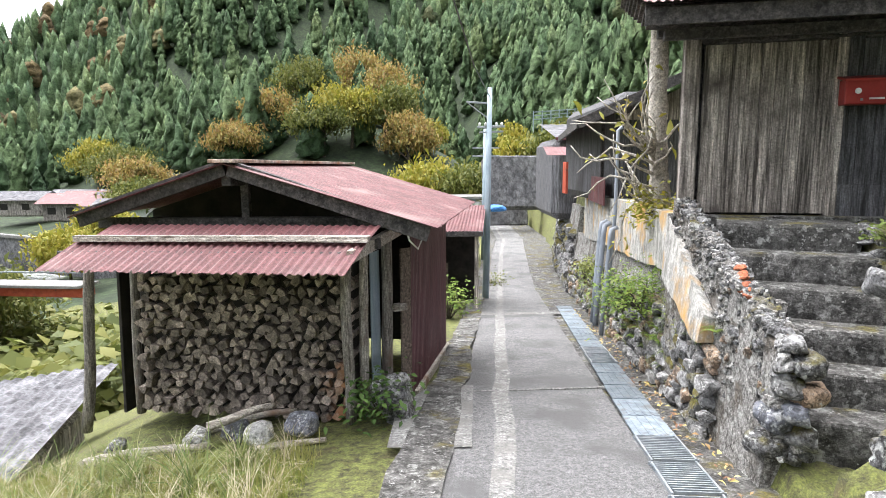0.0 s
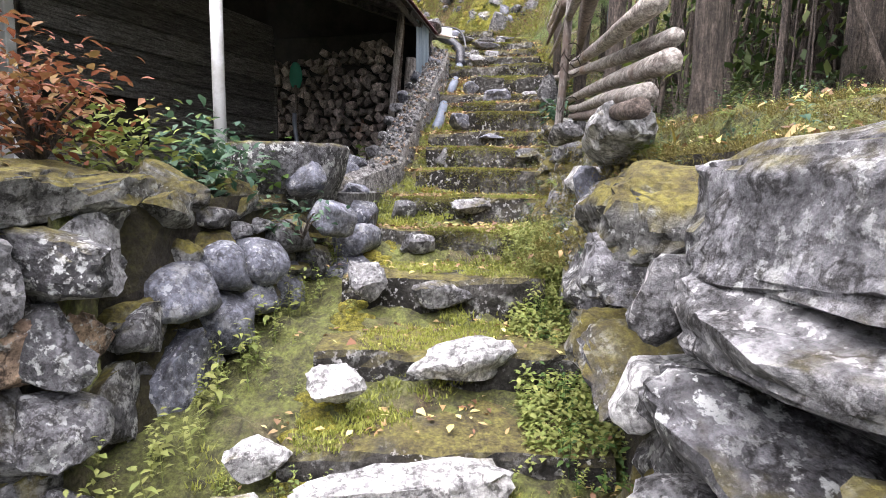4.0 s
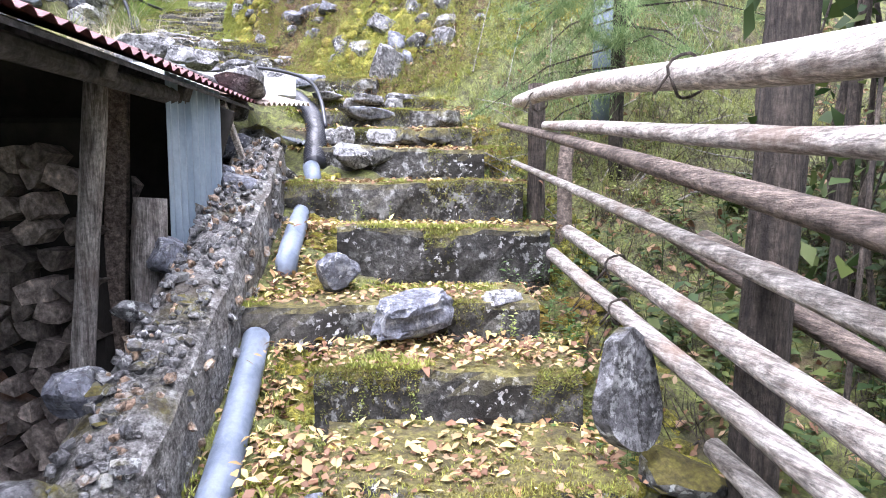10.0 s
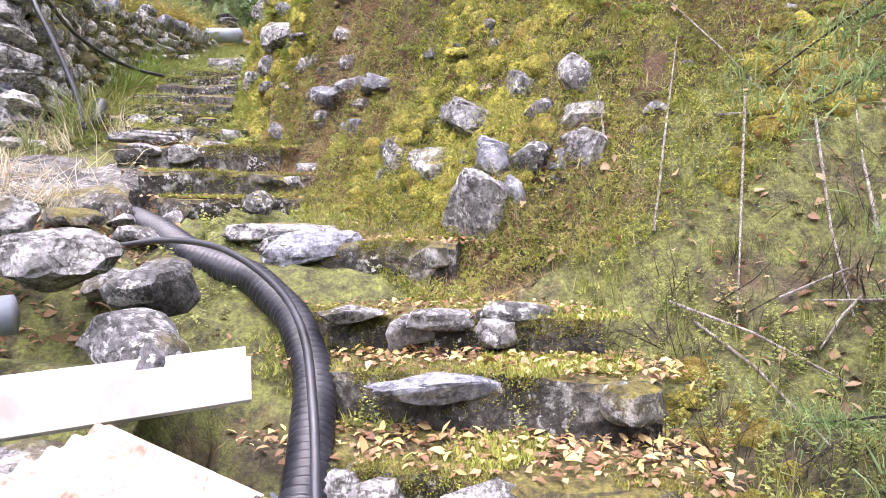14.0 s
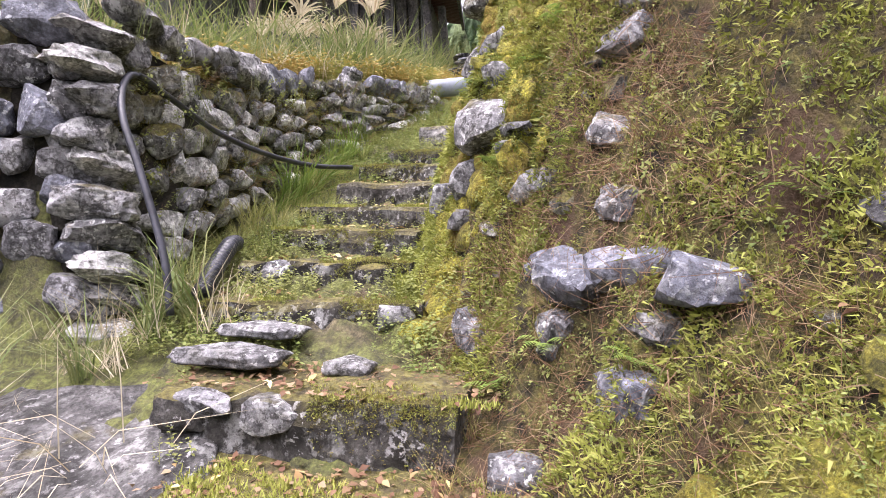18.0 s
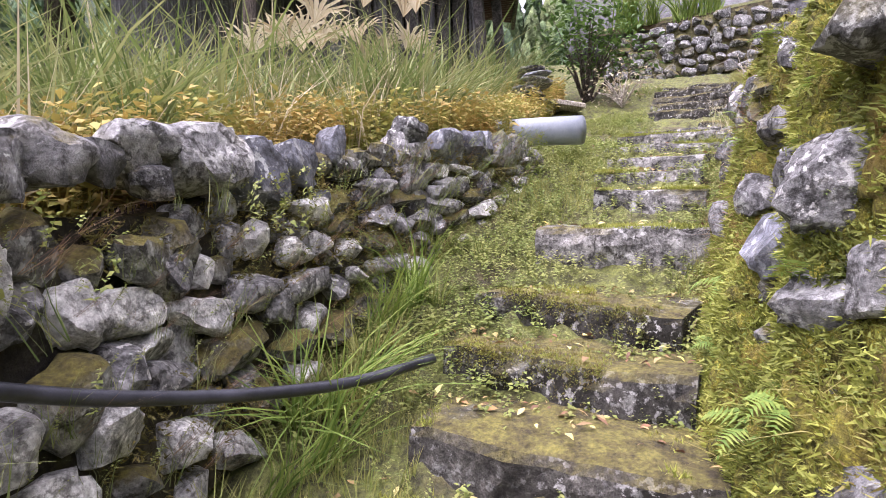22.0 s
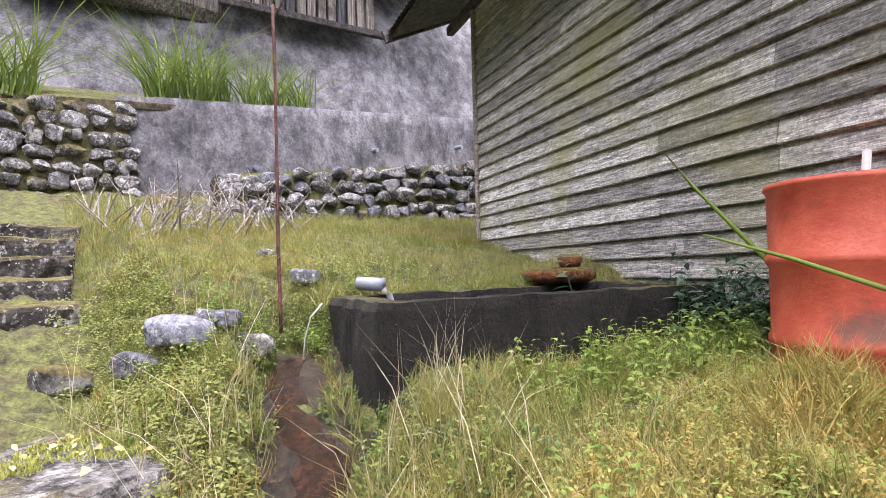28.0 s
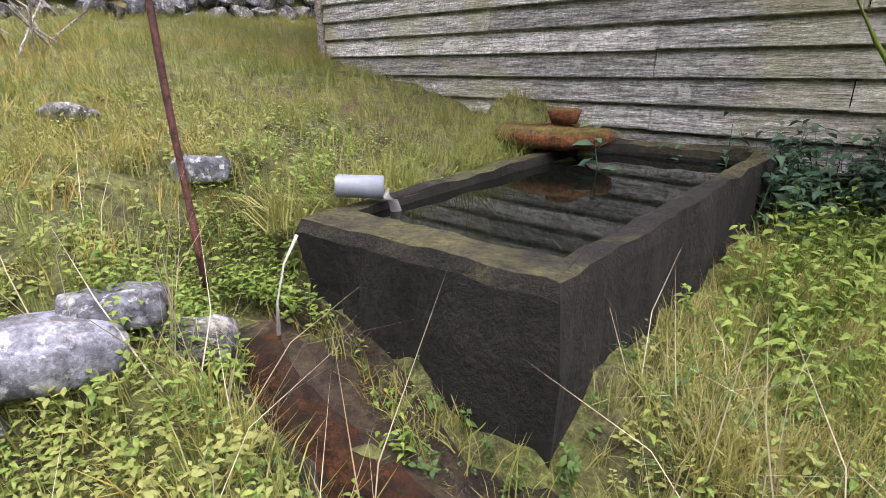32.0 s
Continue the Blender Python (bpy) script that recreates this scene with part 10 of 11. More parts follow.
for i, (xl, yl, xr, yr, z) in enumerate(ALL_STEPS[4:22]):
    q = np.array((xl, yl, z)) + np.array((xr - xl, yr - yl, 0)) * r.uniform(-0.1, 1.1, (420, 1))
    litter.append(q + np.stack([r.uniform(0.03, 0.42, 420), r.normal(0, 0.03, 420), r.uniform(0.003, 0.012, 420)], -1))
scatter("leaf_litter", FLAKE, np.concatenate(litter), (0.014, 0.036), brown_mat, "rotting brown leaf litter on the treads", "leaves", seed=332, tilt=0.3)
# thick moss along the noses, hanging over the risers
pos, nrm = [], []
for i in range(4, 29):
    a = NOSES[i]
    m = 2000 if i < 24 else 1300
    u, v = r.uniform(0, len(a) - 1.001, m), np.clip(r.normal(5.0, 1.5, m), 1.5, 8.5)
    iu, iv = u.astype(int), v.astype(int)
    fu, fv = (u - iu)[:, None], (v - iv)[:, None]
    q = (a[iu, iv] * (1 - fu) + a[iu + 1, iv] * fu) * (1 - fv) + (a[iu, iv + 1] * (1 - fu) + a[iu + 1, iv + 1] * fu) * fv
    k = clumped(q[:, 0], q[:, 1], 4.2, -0.05 if i < 12 else 0.15, 3.0)
    pos.append(q[k])
    nrm.append(np.stack([np.where(v < 5, -0.9, -0.1), np.zeros(m), np.where(v < 5, 0.5, 1.0)], -1)[k])
pos, nrm = np.concatenate(pos), np.concatenate(nrm)
k = r.rand(len(pos)) < 0.45
scatter_on("step_moss", FUZZ, pos[k], nrm[k], (0.008, 0.018), moss_tip_mat, "green moss hanging over the edges of the steps", "moss", seed=333)
scatter_on("step_moss", FUZZ, pos[~k], nrm[~k], (0.008, 0.017), dull_tip_mat, "brown olive moss on the edges of the steps", "moss", seed=334)
x = r.uniform(6.6, 9.3, 1500)
y = 2.12 - 0.205 * (x - 6.6) + r.normal(-0.06, 0.085, 1500)
scatter("gutter_leaves", LEAF1, on_ground(x, y, -0.012), (0.022, 0.05), fallen_mat, "yellow leaves filling the strip beside the kerb", "leaves", seed=335, tilt=0.4)
scatter("gutter_litter", FLAKE, on_ground(x + 0.05, y - 0.02, -0.004), (0.015, 0.04), brown_mat, "brown litter in the strip beside the kerb", "leaves", seed=336, tilt=0.4)
scatter("tread_moss", MICRO, tread, (0.012, 0.028), moss_tip_mat, "moss spreading over the treads", "moss", seed=331)
scatter("step_weeds", FINE, wp_, (0.05, 0.12), lime_mat, "small weeds in the corners of the steps", "weeds", seed=32)
x, y = by_path(420, 3.0, 9.2, -0.72, -0.4, 33)
scatter("edge_weeds", FINE + WEEDS, on_ground(x, y, -0.03), (0.07, 0.17), green_mat, "weeds under the fence", "weeds", seed=33)
x, y = by_path(1500, 3.2, 4.9, -0.72, -0.3, 34)
scatter("wall_weeds", LOW, on_ground(x, y, -0.03), (0.05, 0.12), lime_mat, "lime weeds hanging over the stones by the steps", "weeds", seed=34)
r = np.random.RandomState(35)
t = r.uniform(0, 1, 120)
scatter("kerb_weeds", FINE + WEEDS, np.stack([2.9 + 2.8 * t, 3.25 - 0.75 * t + r.normal(0, 0.05, 120), 0.2 + 0.8 * t], -1), (0.07, 0.2), lime_mat, "weeds at the foot of the planter", "weeds", seed=35)
# planter shrubs
def shrub(name, at, radius, n, size, mat, label, category="shrub", stems=8, seed=1, twig=bark_mat, flat=0.8):
    """A bush: stems with many single leaves round their ends."""
    r = np.random.RandomState(seed)
    th = thing(name, label, category, at=at)
    g = Geo()
    tips = []
    for _ in range(stems):
        a, e = r.uniform(0, 6.283), r.uniform(0.5, 1.5)
        tip = Vector(at) + Vector((math.cos(a) * math.cos(e), math.sin(a) * math.cos(e), math.sin(e) * flat)) * radius * r.uniform(0.6, 1.0)
        g.tube([at, Vector(at).lerp(tip, 0.5) + Vector((0, 0, 0.1 * radius)), tip], [0.02 * radius + 0.003, 0.014 * radius + 0.002, 0.003], 5)
        tips.append(np.array(tip))
    tagged(part("stem", g, twig, th), kind="stuff")
    tips = np.array(tips)
    p = tips[r.randint(0, len(tips), n)] + r.normal(0, radius * 0.24, (n, 3))
    vs, fs, base = [], [], 0
    lv, lf = LEAF1[0]
    for q in p:
        vs.append(turned(lv, r.uniform(0, 6.283), r.uniform(-0.6, 0.8), r.uniform(-0.6, 0.6), size * r.uniform(0.6, 1.2), q))
        fs.append(lf + base)
        base += len(lv)
    part("leaves", np_mesh("leaves", np.concatenate(vs), np.concatenate(fs), mat), None, th)
    return th


shrub("azalea", (3.58, 3.62, 1.22), 0.42, 900, 0.05, russet_mat, "red brown azalea bush on the mossy planter", stems=16, seed=1)
shrub("shrub", (4.0, 3.5, 1.15), 0.34, 420, 0.06, lime_mat, "yellow green shrub on the planter", seed=2)
shrub("shrub", (4.35, 3.35, 1.12), 0.32, 380, 0.07, teal_mat, "grey green shrub on the planter", seed=3)
shrub("shrub", (4.7, 3.15, 1.12), 0.26, 260, 0.07, green_mat, "small green plants beside the stone basin", seed=4)
shrub("lilies", (4.30, 2.86, 0.92), 0.20, 60, 0.055, teal_mat, "narrow pale leaves between boulders", "plant", seed=5)
shrub("shrub", (3.28, 4.25, 1.0), 0.2, 160, 0.06, lime_mat, "fern-like weeds beside the entrance steps", seed=6)
shrub("weed", (7.12, 2.66, 1.36), 0.2, 14, 0.10, fern_mat, "tall broad leaved weed behind the kerb", "plant", stems=4, seed=7)
shrub("bush", (2.30, 6.6, -0.1), 0.55, 1400, 0.06, fern_mat, "bush of bright ferns on the lane wall", seed=8, stems=20)
shrub("bush", (2.4, 7.6, -0.35), 0.4, 700, 0.06, green_mat, "green bush on the lane wall", seed=9, stems=14)
shrub("bush", (2.75, 11.2, -0.6), 0.45, 500, 0.07, lime_mat, "yellow green tuft on the lane wall", seed=10)
shrub("bush", (-0.55, 4.75, -0.5), 0.36, 380, 0.075, green_mat, "leafy green weed beside the shed post", stems=12, seed=11)
shrub("bush", (0.1, 11.0, -1.35), 0.5, 520, 0.08, fern_mat, "small leafy tree by the outhouse", stems=14, seed=12, flat=1.6)
shrub("bush", (1.5, 17.0, -2.0), 0.5, 300, 0.08, olive_mat, "weeds at the edge of the lane", seed=13)
r = np.random.RandomState(36)
t = r.uniform(0, 1, 420)
yy = 4.3 + 9 * t
scatter("lane_wall_plants", FINE + WEEDS, np.stack([1.98 + 0.12 * (yy - 3.4) + r.uniform(-0.05, 0.1, 420), yy, -0.115 * yy + r.uniform(0.0, 0.9, 420)], -1), (0.06, 0.18), lime_mat, "weeds and ferns on the lane wall", "weeds", seed=36, lean_to=(-0.4, 0))
scatter("lane_ferns", FERNS, np.stack([1.98 + 0.12 * (yy[:70] - 3.4), yy[:70], -0.115 * yy[:70] + r.uniform(0.05, 0.9, 70)], -1), (0.09, 0.18), fern_mat, "ferns hanging from the lane wall", "fern", seed=37, lean_to=(-0.6, -0.2))
y = r.uniform(0.8, 12, 500)
scatter("lane_litter", LEAF1, np.stack([np.asarray(road_x(y)) + 0.88 + r.normal(0, 0.08, 500), y, -0.115 * y + 0.03], -1), (0.03, 0.06), fallen_mat, "leaf litter along the drain", "leaves", seed=38, tilt=0.3)
x, y = r.uniform(-6, -0.95, 4800), r.uniform(1.0, 4.25, 4800)
scatter("verge_grass", TUFTS, on_ground(x, y), (0.12, 0.26), grass_mat, "pale grass on the verge before the shed", "grass", seed=39)
x, y = r.uniform(-4.5, -1.0, 160), r.uniform(2.4, 4.2, 160)
scatter("dry_verge_grass", [tuft(14, 95, 0.008, 0.1, (0.4, 1.2))], on_ground(x, y), (0.2, 0.4), straw_mat, "bleached dry grass on the verge", "grass", seed=41)
x, y = r.uniform(-4.5, -1.2, 70), r.uniform(2.6, 4.2, 70)
scatter("verge_tufts", TALL, on_ground(x, y), (0.22, 0.42), reed_mat, "long pale grass tufts on the verge", "grass", seed=40)

# ---- shady scrub behind the pole fence ----
scrub = thing("undergrowth", "dark tangle of stems and leaves behind the fence", "undergrowth", "stuff", at=(6, -0.5, 1.5))
r = np.random.RandomState(41)
g = Geo()
random.seed(41)
for _ in range(300):
    x, y = r.uniform(3.2, 7.7), r.uniform(-2.6, 0.1)
    z = ground_z(x, y)
    h = r.uniform(1.0, 3.2)
    b = Vector((x + r.normal(0, 0.2), y - abs(r.normal(0, 0.2)), z + h))
    rad = r.choice((0.006, 0.010, 0.014, 0.026))
    g.tube([(x, y, z - 0.05), Vector((x, y, z)).lerp(b, 0.5) + Vector((r.normal(0, 0.08), r.normal(0, 0.08), 0)), b], [rad, rad * 0.8, rad * 0.5], 6)
tagged(part("stem", g, bark_mat, scrub), kind="stuff")
n = 19000
p = np.stack([r.uniform(3.0, 7.8, n), r.uniform(-3.4, 0.0, n), np.zeros(n)], -1)
p[:, 2] = land(p[:, 0], p[:, 1]) + r.uniform(0.1, 3.0, n)
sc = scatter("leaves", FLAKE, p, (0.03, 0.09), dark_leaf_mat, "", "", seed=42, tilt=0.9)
sc.parent = scrub
sc.matrix_parent_inverse = base_pose(scrub).inverted()
for (x, y, rad) in ((7.35, -0.45, 0.06), (5.6, -0.7, 0.12), (4.6, -0.2, 0.14), (6.4, -1.8, 0.15), (3.6, -1.2, 0.14)):
    tr = thing("cedar_tree", "tall straight cedar behind the fence", "tree", at=(x, y, ground_z(x, y)))
    z = ground_z(x, y)
    part("trunk", Geo().log((x, y, z - 0.1), (x + r.normal(0, 0.1), y, z + 8), rad, rad * 0.6, 0.03, 12, 14, 0.08), bark_mat, tr, smooth=True)
    # crowns mostly out of view, added to shade the scrub and spare the wall
    m = 800 if x < 5.0 else 1500 if x < 6.8 else 40
    a, hh = r.uniform(0, 6.283, m), r.uniform(3.2 if x < 6.8 else 6.0, 8.0, m)
    rr = (1.0 - 0.08 * hh) * np.sqrt(r.uniform(0, 1, m)) * 1.3 + 0.1
    q = np.stack([x + rr * np.cos(a), y - 0.75 + rr * np.sin(a), z + hh - 0.25 * rr], -1)
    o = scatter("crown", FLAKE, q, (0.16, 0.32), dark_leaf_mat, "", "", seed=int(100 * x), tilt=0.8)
    o.parent = tr
    o.matrix_parent_inverse = base_pose(tr).inverted()
for o in bpy.data.objects:
    if o.parent and o.name.split(".")[0] in ("crown", "leaves"):
        for key in ("kind",):
            if key in o:
                del o[key]
shrub("evergreen_sprig", (3.98, 1.30, 1.60), 0.16, 9, 0.09, fern_mat, "star of fresh leaves hanging over the poles", "plant", stems=4, seed=21)
shrub("evergreen_weed", (6.55, 0.98, 1.75), 0.2, 60, 0.08, teal_mat, "blue green leaves beside the slate", "plant", stems=7, seed=22)
shrub("evergreen_weed", (6.1, 1.1, 1.65), 0.16, 50, 0.08, teal_mat, "blue green leaves under the lowest pole", "plant", stems=7, seed=23)

r = np.random.RandomState(46)
x, y = r.uniform(5.0, 8.4, 1500), r.uniform(-2.6, 0.45, 1500)
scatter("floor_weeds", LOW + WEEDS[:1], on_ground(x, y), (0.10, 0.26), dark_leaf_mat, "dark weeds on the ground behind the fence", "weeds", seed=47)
x, y = r.uniform(4.0, 10.5, 2200), r.uniform(-2.4, 0.6, 2200)
scatter("floor_stems", [tuft(8, 79, 0.008, 0.12, (0.3, 1.3))], on_ground(x, y), (0.1, 0.25), bark_mat, "withered stems on the ground behind the fence", "weeds", seed=48, tilt=0.5)
x, y = r.uniform(6.4, 12.0, 9000), r.uniform(-3.2, 0.85, 9000)
k = (y < np.interp(x, PATH_X, PATH_Y) - 0.42) & clumped(x, y, 1.6, -0.5, 1.0)
scatter("slope_litter", FLAKE + LEAF1, on_ground(x[k], y[k], -0.012), (0.025, 0.06), brown_mat, "brown leaf litter on the open slope", "leaves", seed=49, tilt=0.5)
x, y = r.uniform(8.4, 11.6, 2600), r.uniform(-2.6, 0.7, 2600)
k = (y < np.interp(x, PATH_X, PATH_Y) - 0.5) & clumped(x, y, 1.1, 0.0, 4.0)
scatter("slope_weeds", LOW, on_ground(x[k], y[k]), (0.05, 0.11), lime_mat, "low green weeds on the open slope", "weeds", seed=50)
random.seed(52)
g = Geo()
for _ in range(70):
    x, y, a, L = random.uniform(8.2, 11.0), random.uniform(-2.0, 0.3), random.uniform(0, 6.28), random.uniform(0.2, 0.7)
    q = [(x + L * t * math.cos(a), y + L * t * math.sin(a)) for t in (0, 0.5, 1)]
    g.tube([(px, py, ground_z(px, py) + random.uniform(0.0, 0.06)) for px, py in q], [0.007, 0.005, 0.003], 5)
solid("fallen_twigs", g, post_mat, "thin fallen twigs lying on the slope", "twigs", "stuff")
# feathery young conifer over the upper end of the fence
con = thing("young_conifer", "young conifer with soft feathery branches over the fence", "tree", at=(8.95, -0.25, 2.7))
part("trunk", Geo().log((8.95, -0.25, 2.6), (9.0, -0.3, 6.0), 0.045, 0.03, 0.02), bark_mat, con, smooth=True)
items, g = [], Geo()
r = np.random.RandomState(51)
for k in range(44):
    h = r.uniform(3.1, 5.0)
    a = r.uniform(0.2, 3.0) if k % 3 else r.uniform(0, 6.28)
    L = r.uniform(0.45, 1.0)
    tip = np.array([8.97 + L * math.cos(a), -0.27 + L * math.sin(a), h - r.uniform(-0.1, 0.35)])
    root = np.array([8.97, -0.27, h + 0.1])
    g.tube([root, (root + tip) / 2 + np.array([0, 0, 0.08]), tip], [0.007, 0.005, 0.002], 5)
    for _ in range(1000):
        t = r.uniform(0.25, 1.05)
        q = root + (tip - root) * t + r.normal(0, 0.055, 3) * (0.6 + 0.6 * math.sin(17 * t + k))
        v, f = blade(2, 0.032, r.uniform(0.2, 0.8), 1.0)
        items.append((turned(v, r.uniform(0, 6.28), r.uniform(-1.6, 0.6), r.uniform(-0.6, 0.6), r.uniform(0.03, 0.065), q), f))
tagged(part("branch", g, bark_mat, con), kind="stuff")
v, f = merge(items)
part("foliage", np_mesh("foliage", v, f, needle_mat), None, con)

# pale bare tree on the lane wall
tree = thing("bare_tree", "pale pruned tree with twisting twigs and few leaves", "tree", at=(2.75, 7.3, 0.9))
part("trunk", Geo().log((2.78, 7.35, 0.6), (2.62, 7.3, 3.9), 0.13, 0.09, 0.05, 12, 14, 0.12), pale_branch_mat, tree, smooth=True)
part("stub", Geo().log((2.62, 7.3, 3.3), (2.45, 7.3, 3.55), 0.07, 0.05, 0.01), log_mat, tree, smooth=True)
random.seed(61)
tips = []
for k in range(26):
    a = random.uniform(2.0, 4.6)
    p = Vector((2.6, 7.25, random.uniform(1.0, 1.9)))
    pts_, rad = [p.copy()], [0.022]
    d_ = Vector((math.cos(a), math.sin(a) * 0.8, random.uniform(-0.1, 0.7))).normalized()
    for i in range(6):
        d_ = (d_ + Vector((random.gauss(0, 0.35), random.gauss(0, 0.35), random.gauss(0.1, 0.35)))).normalized()
        p = p + d_ * 0.19
        pts_.append(p.copy())
        rad.append(0.017 * (1 - i / 7.5))
        tips.append(p.copy())
    part("branch", Geo().tube(pts_, rad, 6), pale_branch_mat, tree, smooth=True)
r = np.random.RandomState(62)
q = np.array([tips[i] for i in r.randint(0, len(tips), 70)]) + r.normal(0, 0.06, (70, 3))
o = scatter("leaves", LEAF1, q, (0.06, 0.12), yellow_mat, "", "", seed=62, tilt=0.9)
o.parent = tree
o.matrix_parent_inverse = base_pose(tree).inverted()
del o["kind"]
shrub("hanging_plant", (2.55, 6.9, 0.95), 0.5, 420, 0.09, yellow_mat, "yellowing creeper hanging over the cement band", "plant", stems=14, seed=24, flat=0.3)

# heap of bleached twigs and small trees by the far steps
g = Geo()
random.seed(65)
for _ in range(110):
    x, y = random.uniform(20.2, 21.5), random.uniform(-0.9, 0.7)
    z = ground_z(x, y)
    a = random.uniform(0, 6.28)
    L = random.uniform(0.2, 0.55)
    g.tube([(x, y, z), (x + L * 0.5 * math.cos(a), y + L * 0.5 * math.sin(a), z + random.uniform(0.1, 0.3)), (x + L * math.cos(a), y + L * math.sin(a), z + random.uniform(0.05, 0.5))], [0.008, 0.006, 0.003], 5)
solid("twig_heap", g, post_mat, "heap of bleached dead twigs below the rubble wall", "twigs", "stuff")
shrub("small_tree", (20.9, 2.65, 6.9), 0.9, 1500, 0.09, green_mat, "dark green bushy sapling beside the upper steps", "tree", stems=22, seed=25, flat=1.5)
shrub("dry_bush", (20.4, 2.2, 6.8), 0.5, 200, 0.06, straw_mat, "bleached dry bush beside the upper steps", "shrub", stems=24, seed=26, twig=log_mat)
for i, (x, y, z, s) in enumerate(((23.7, 0.9, 8.75, 0.8), (23.3, -0.9, 8.85, 0.9), (23.2, -2.4, 9.0, 0.75), (24.2, 1.8, 8.85, 0.8), (23.2, -1.6, 8.92, 0.7))):
    scatter("ledge_grass", TALL, [(x + 0.2 * math.sin(k * 2.1), y + 0.25 * math.cos(k * 1.7), z) for k in range(6)], (1.0 * s, 1.4 * s), fern_mat, "thick clump of reed grass on the concrete ledge", "grass clump", seed=70 + i, kind="")
twig = thing("bramble", "leaning bramble shoots with yellowing leaves by the boards", "bramble", at=(16.35, -0.3, 6.5))
part("stem", Geo().tube([(16.2, -0.35, 6.45), (16.45, -0.28, 6.75), (16.68, -0.2, 7.05), (16.78, -0.16, 7.2)], [0.012, 0.01, 0.007, 0.004], 6), fern_mat, twig, smooth=True)
part("stem", Geo().tube([(15.9, 0.15, 6.6), (16.3, 0.0, 6.75), (16.6, -0.05, 6.85)], [0.01, 0.008, 0.004], 6), fern_mat, twig, smooth=True)

# dark leaning hut half hidden behind the reeds
hut2 = thing("old_hut", "dark collapsing timber hut behind the reeds", "hut", at=(20.6, 4.6, 6.9))
for (px, py, lx, top_) in ((19.95, 3.80, -0.25, 8.3), (20.25, 3.62, -0.2, 8.1), (21.6, 4.3, -0.1, 8.5), (20.2, 5.6, -0.1, 8.5)):
    part("post", Geo().beam((px, py, 6.6), (px + lx, py + 0.1, top_), 0.12, 0.11, (0, 1, 0), 0.006), dark_trim_mat, hut2)
for i in range(11):
    q = Vector((20.05, 3.95, 0)).lerp(Vector((19.75, 5.9, 0)), i / 10)
    part("board", Geo().beam((q.x, q.y, 6.7), (q.x - 0.15, q.y, 8.25), 0.03, 0.18, (0.15, 0.98, 0), 0.003), dark_trim_mat if i % 3 else black_wood_mat, hut2)
part("wall", Geo().box((20.9, 5.0, 7.5), (1.5, 1.9, 1.8), Matrix.Rotation(radians(8), 4, "Z")), dark_trim_mat, hut2)
part("roof", Geo().sheet((19.3, 3.3, 8.25), (2.9, 0.5, 0.25), (-0.35, 3.0, 0.5), 0.1, 0.012), purple_mat, hut2, "dark rusted iron roof")
part("eave", Geo().beam((19.3, 3.32, 8.2), (22.2, 3.82, 8.45), 0.05, 0.12), dark_trim_mat, hut2)
random.seed(440)
for i in range(9):
    z = 6.62 + 0.055 * i
    rock("slate", (19.35 + random.uniform(-0.08, 0.08), 3.2 + random.uniform(-0.06, 0.06), max(z, ground_z(19.35, 3.2) + 0.03 + 0.055 * i)), (0.5, 0.36, 0.07), random.choice((stone_mat, blue_stone_mat, bare_step_mat)), turn=(random.uniform(-6, 6), random.uniform(-6, 6), random.uniform(-25, 25)), i=22, label="flat grey slab stacked beside the upper steps", category="slab")
# ---- forest ----
def plume(seed, rings=6, seg=7, foot=0.06, wide=0.21, power=0.62, ragged=0.3):
    """A conifer's crown of height 1: one closed, ragged cone of drooping tiers. power under 0.5 rounds it."""
    r = np.random.RandomState(seed)
    v = [(0, 0, foot + 0.04)]
    for i in range(rings):
        t = i / rings
        rad = wide * (1 - t) ** power * (1.0 if i else 0.75)
        for j in range(seg):
            a = (j + 0.5 * (i % 2) + r.uniform(-0.25, 0.25)) * 2 * math.pi / seg
            q = rad * r.uniform(1 - ragged, 1 + ragged) * (1.12 if (i + j) % 2 else 0.86)
            v.append((q * math.cos(a), q * math.sin(a), foot + (1 - foot) * t - (0.045 if (i + j) % 2 else -0.02) + r.uniform(-0.02, 0.02)))
    v.append((r.normal(0, 0.01), r.normal(0, 0.01), 1.0))
    f = [(0, 1 + (j + 1) % seg, 1 + j) for j in range(seg)]
    for i in range(rings - 1):
        for j in range(seg):
            p, q = 1 + i * seg + j, 1 + i * seg + (j + 1) % seg
            f += [(p, q, q + seg), (p, q + seg, p + seg)]
    f += [(1 + (rings - 1) * seg + j, 1 + (rings - 1) * seg + (j + 1) % seg, len(v) - 1) for j in range(seg)]
    return np.array(v, float), np.array(f)


r = np.random.RandomState(81)
n = 21000
az = np.radians(r.uniform(-46, 34, n))
rad = np.sqrt(r.uniform(45 ** 2, 780 ** 2, n))
x, y = rad * np.sin(az), rad * np.cos(az)
start = np.interp(np.degrees(az), [-52, -45, -28, -18, 0, 5, 9, 14, 25, 34], [235, 235, 205, 172, 162, 138, 108, 96, 62, 50])
onhill = (np.hypot((x + 24) / 30, (y - 126) / 28) < 1.0) & (r.rand(n) < 0.5) | (np.hypot((x + 70) / 34, (y - 168) / 38) < 1.3)
k = ((rad > start + 3) | onhill) & (y > 30)
gap = clumped(x, y, 0.02, 1.5, 2.0) | (r.rand(n) < 0.05)
x, y = x[k & ~gap], y[k & ~gap]
near_by = np.hypot(x, y) < 260
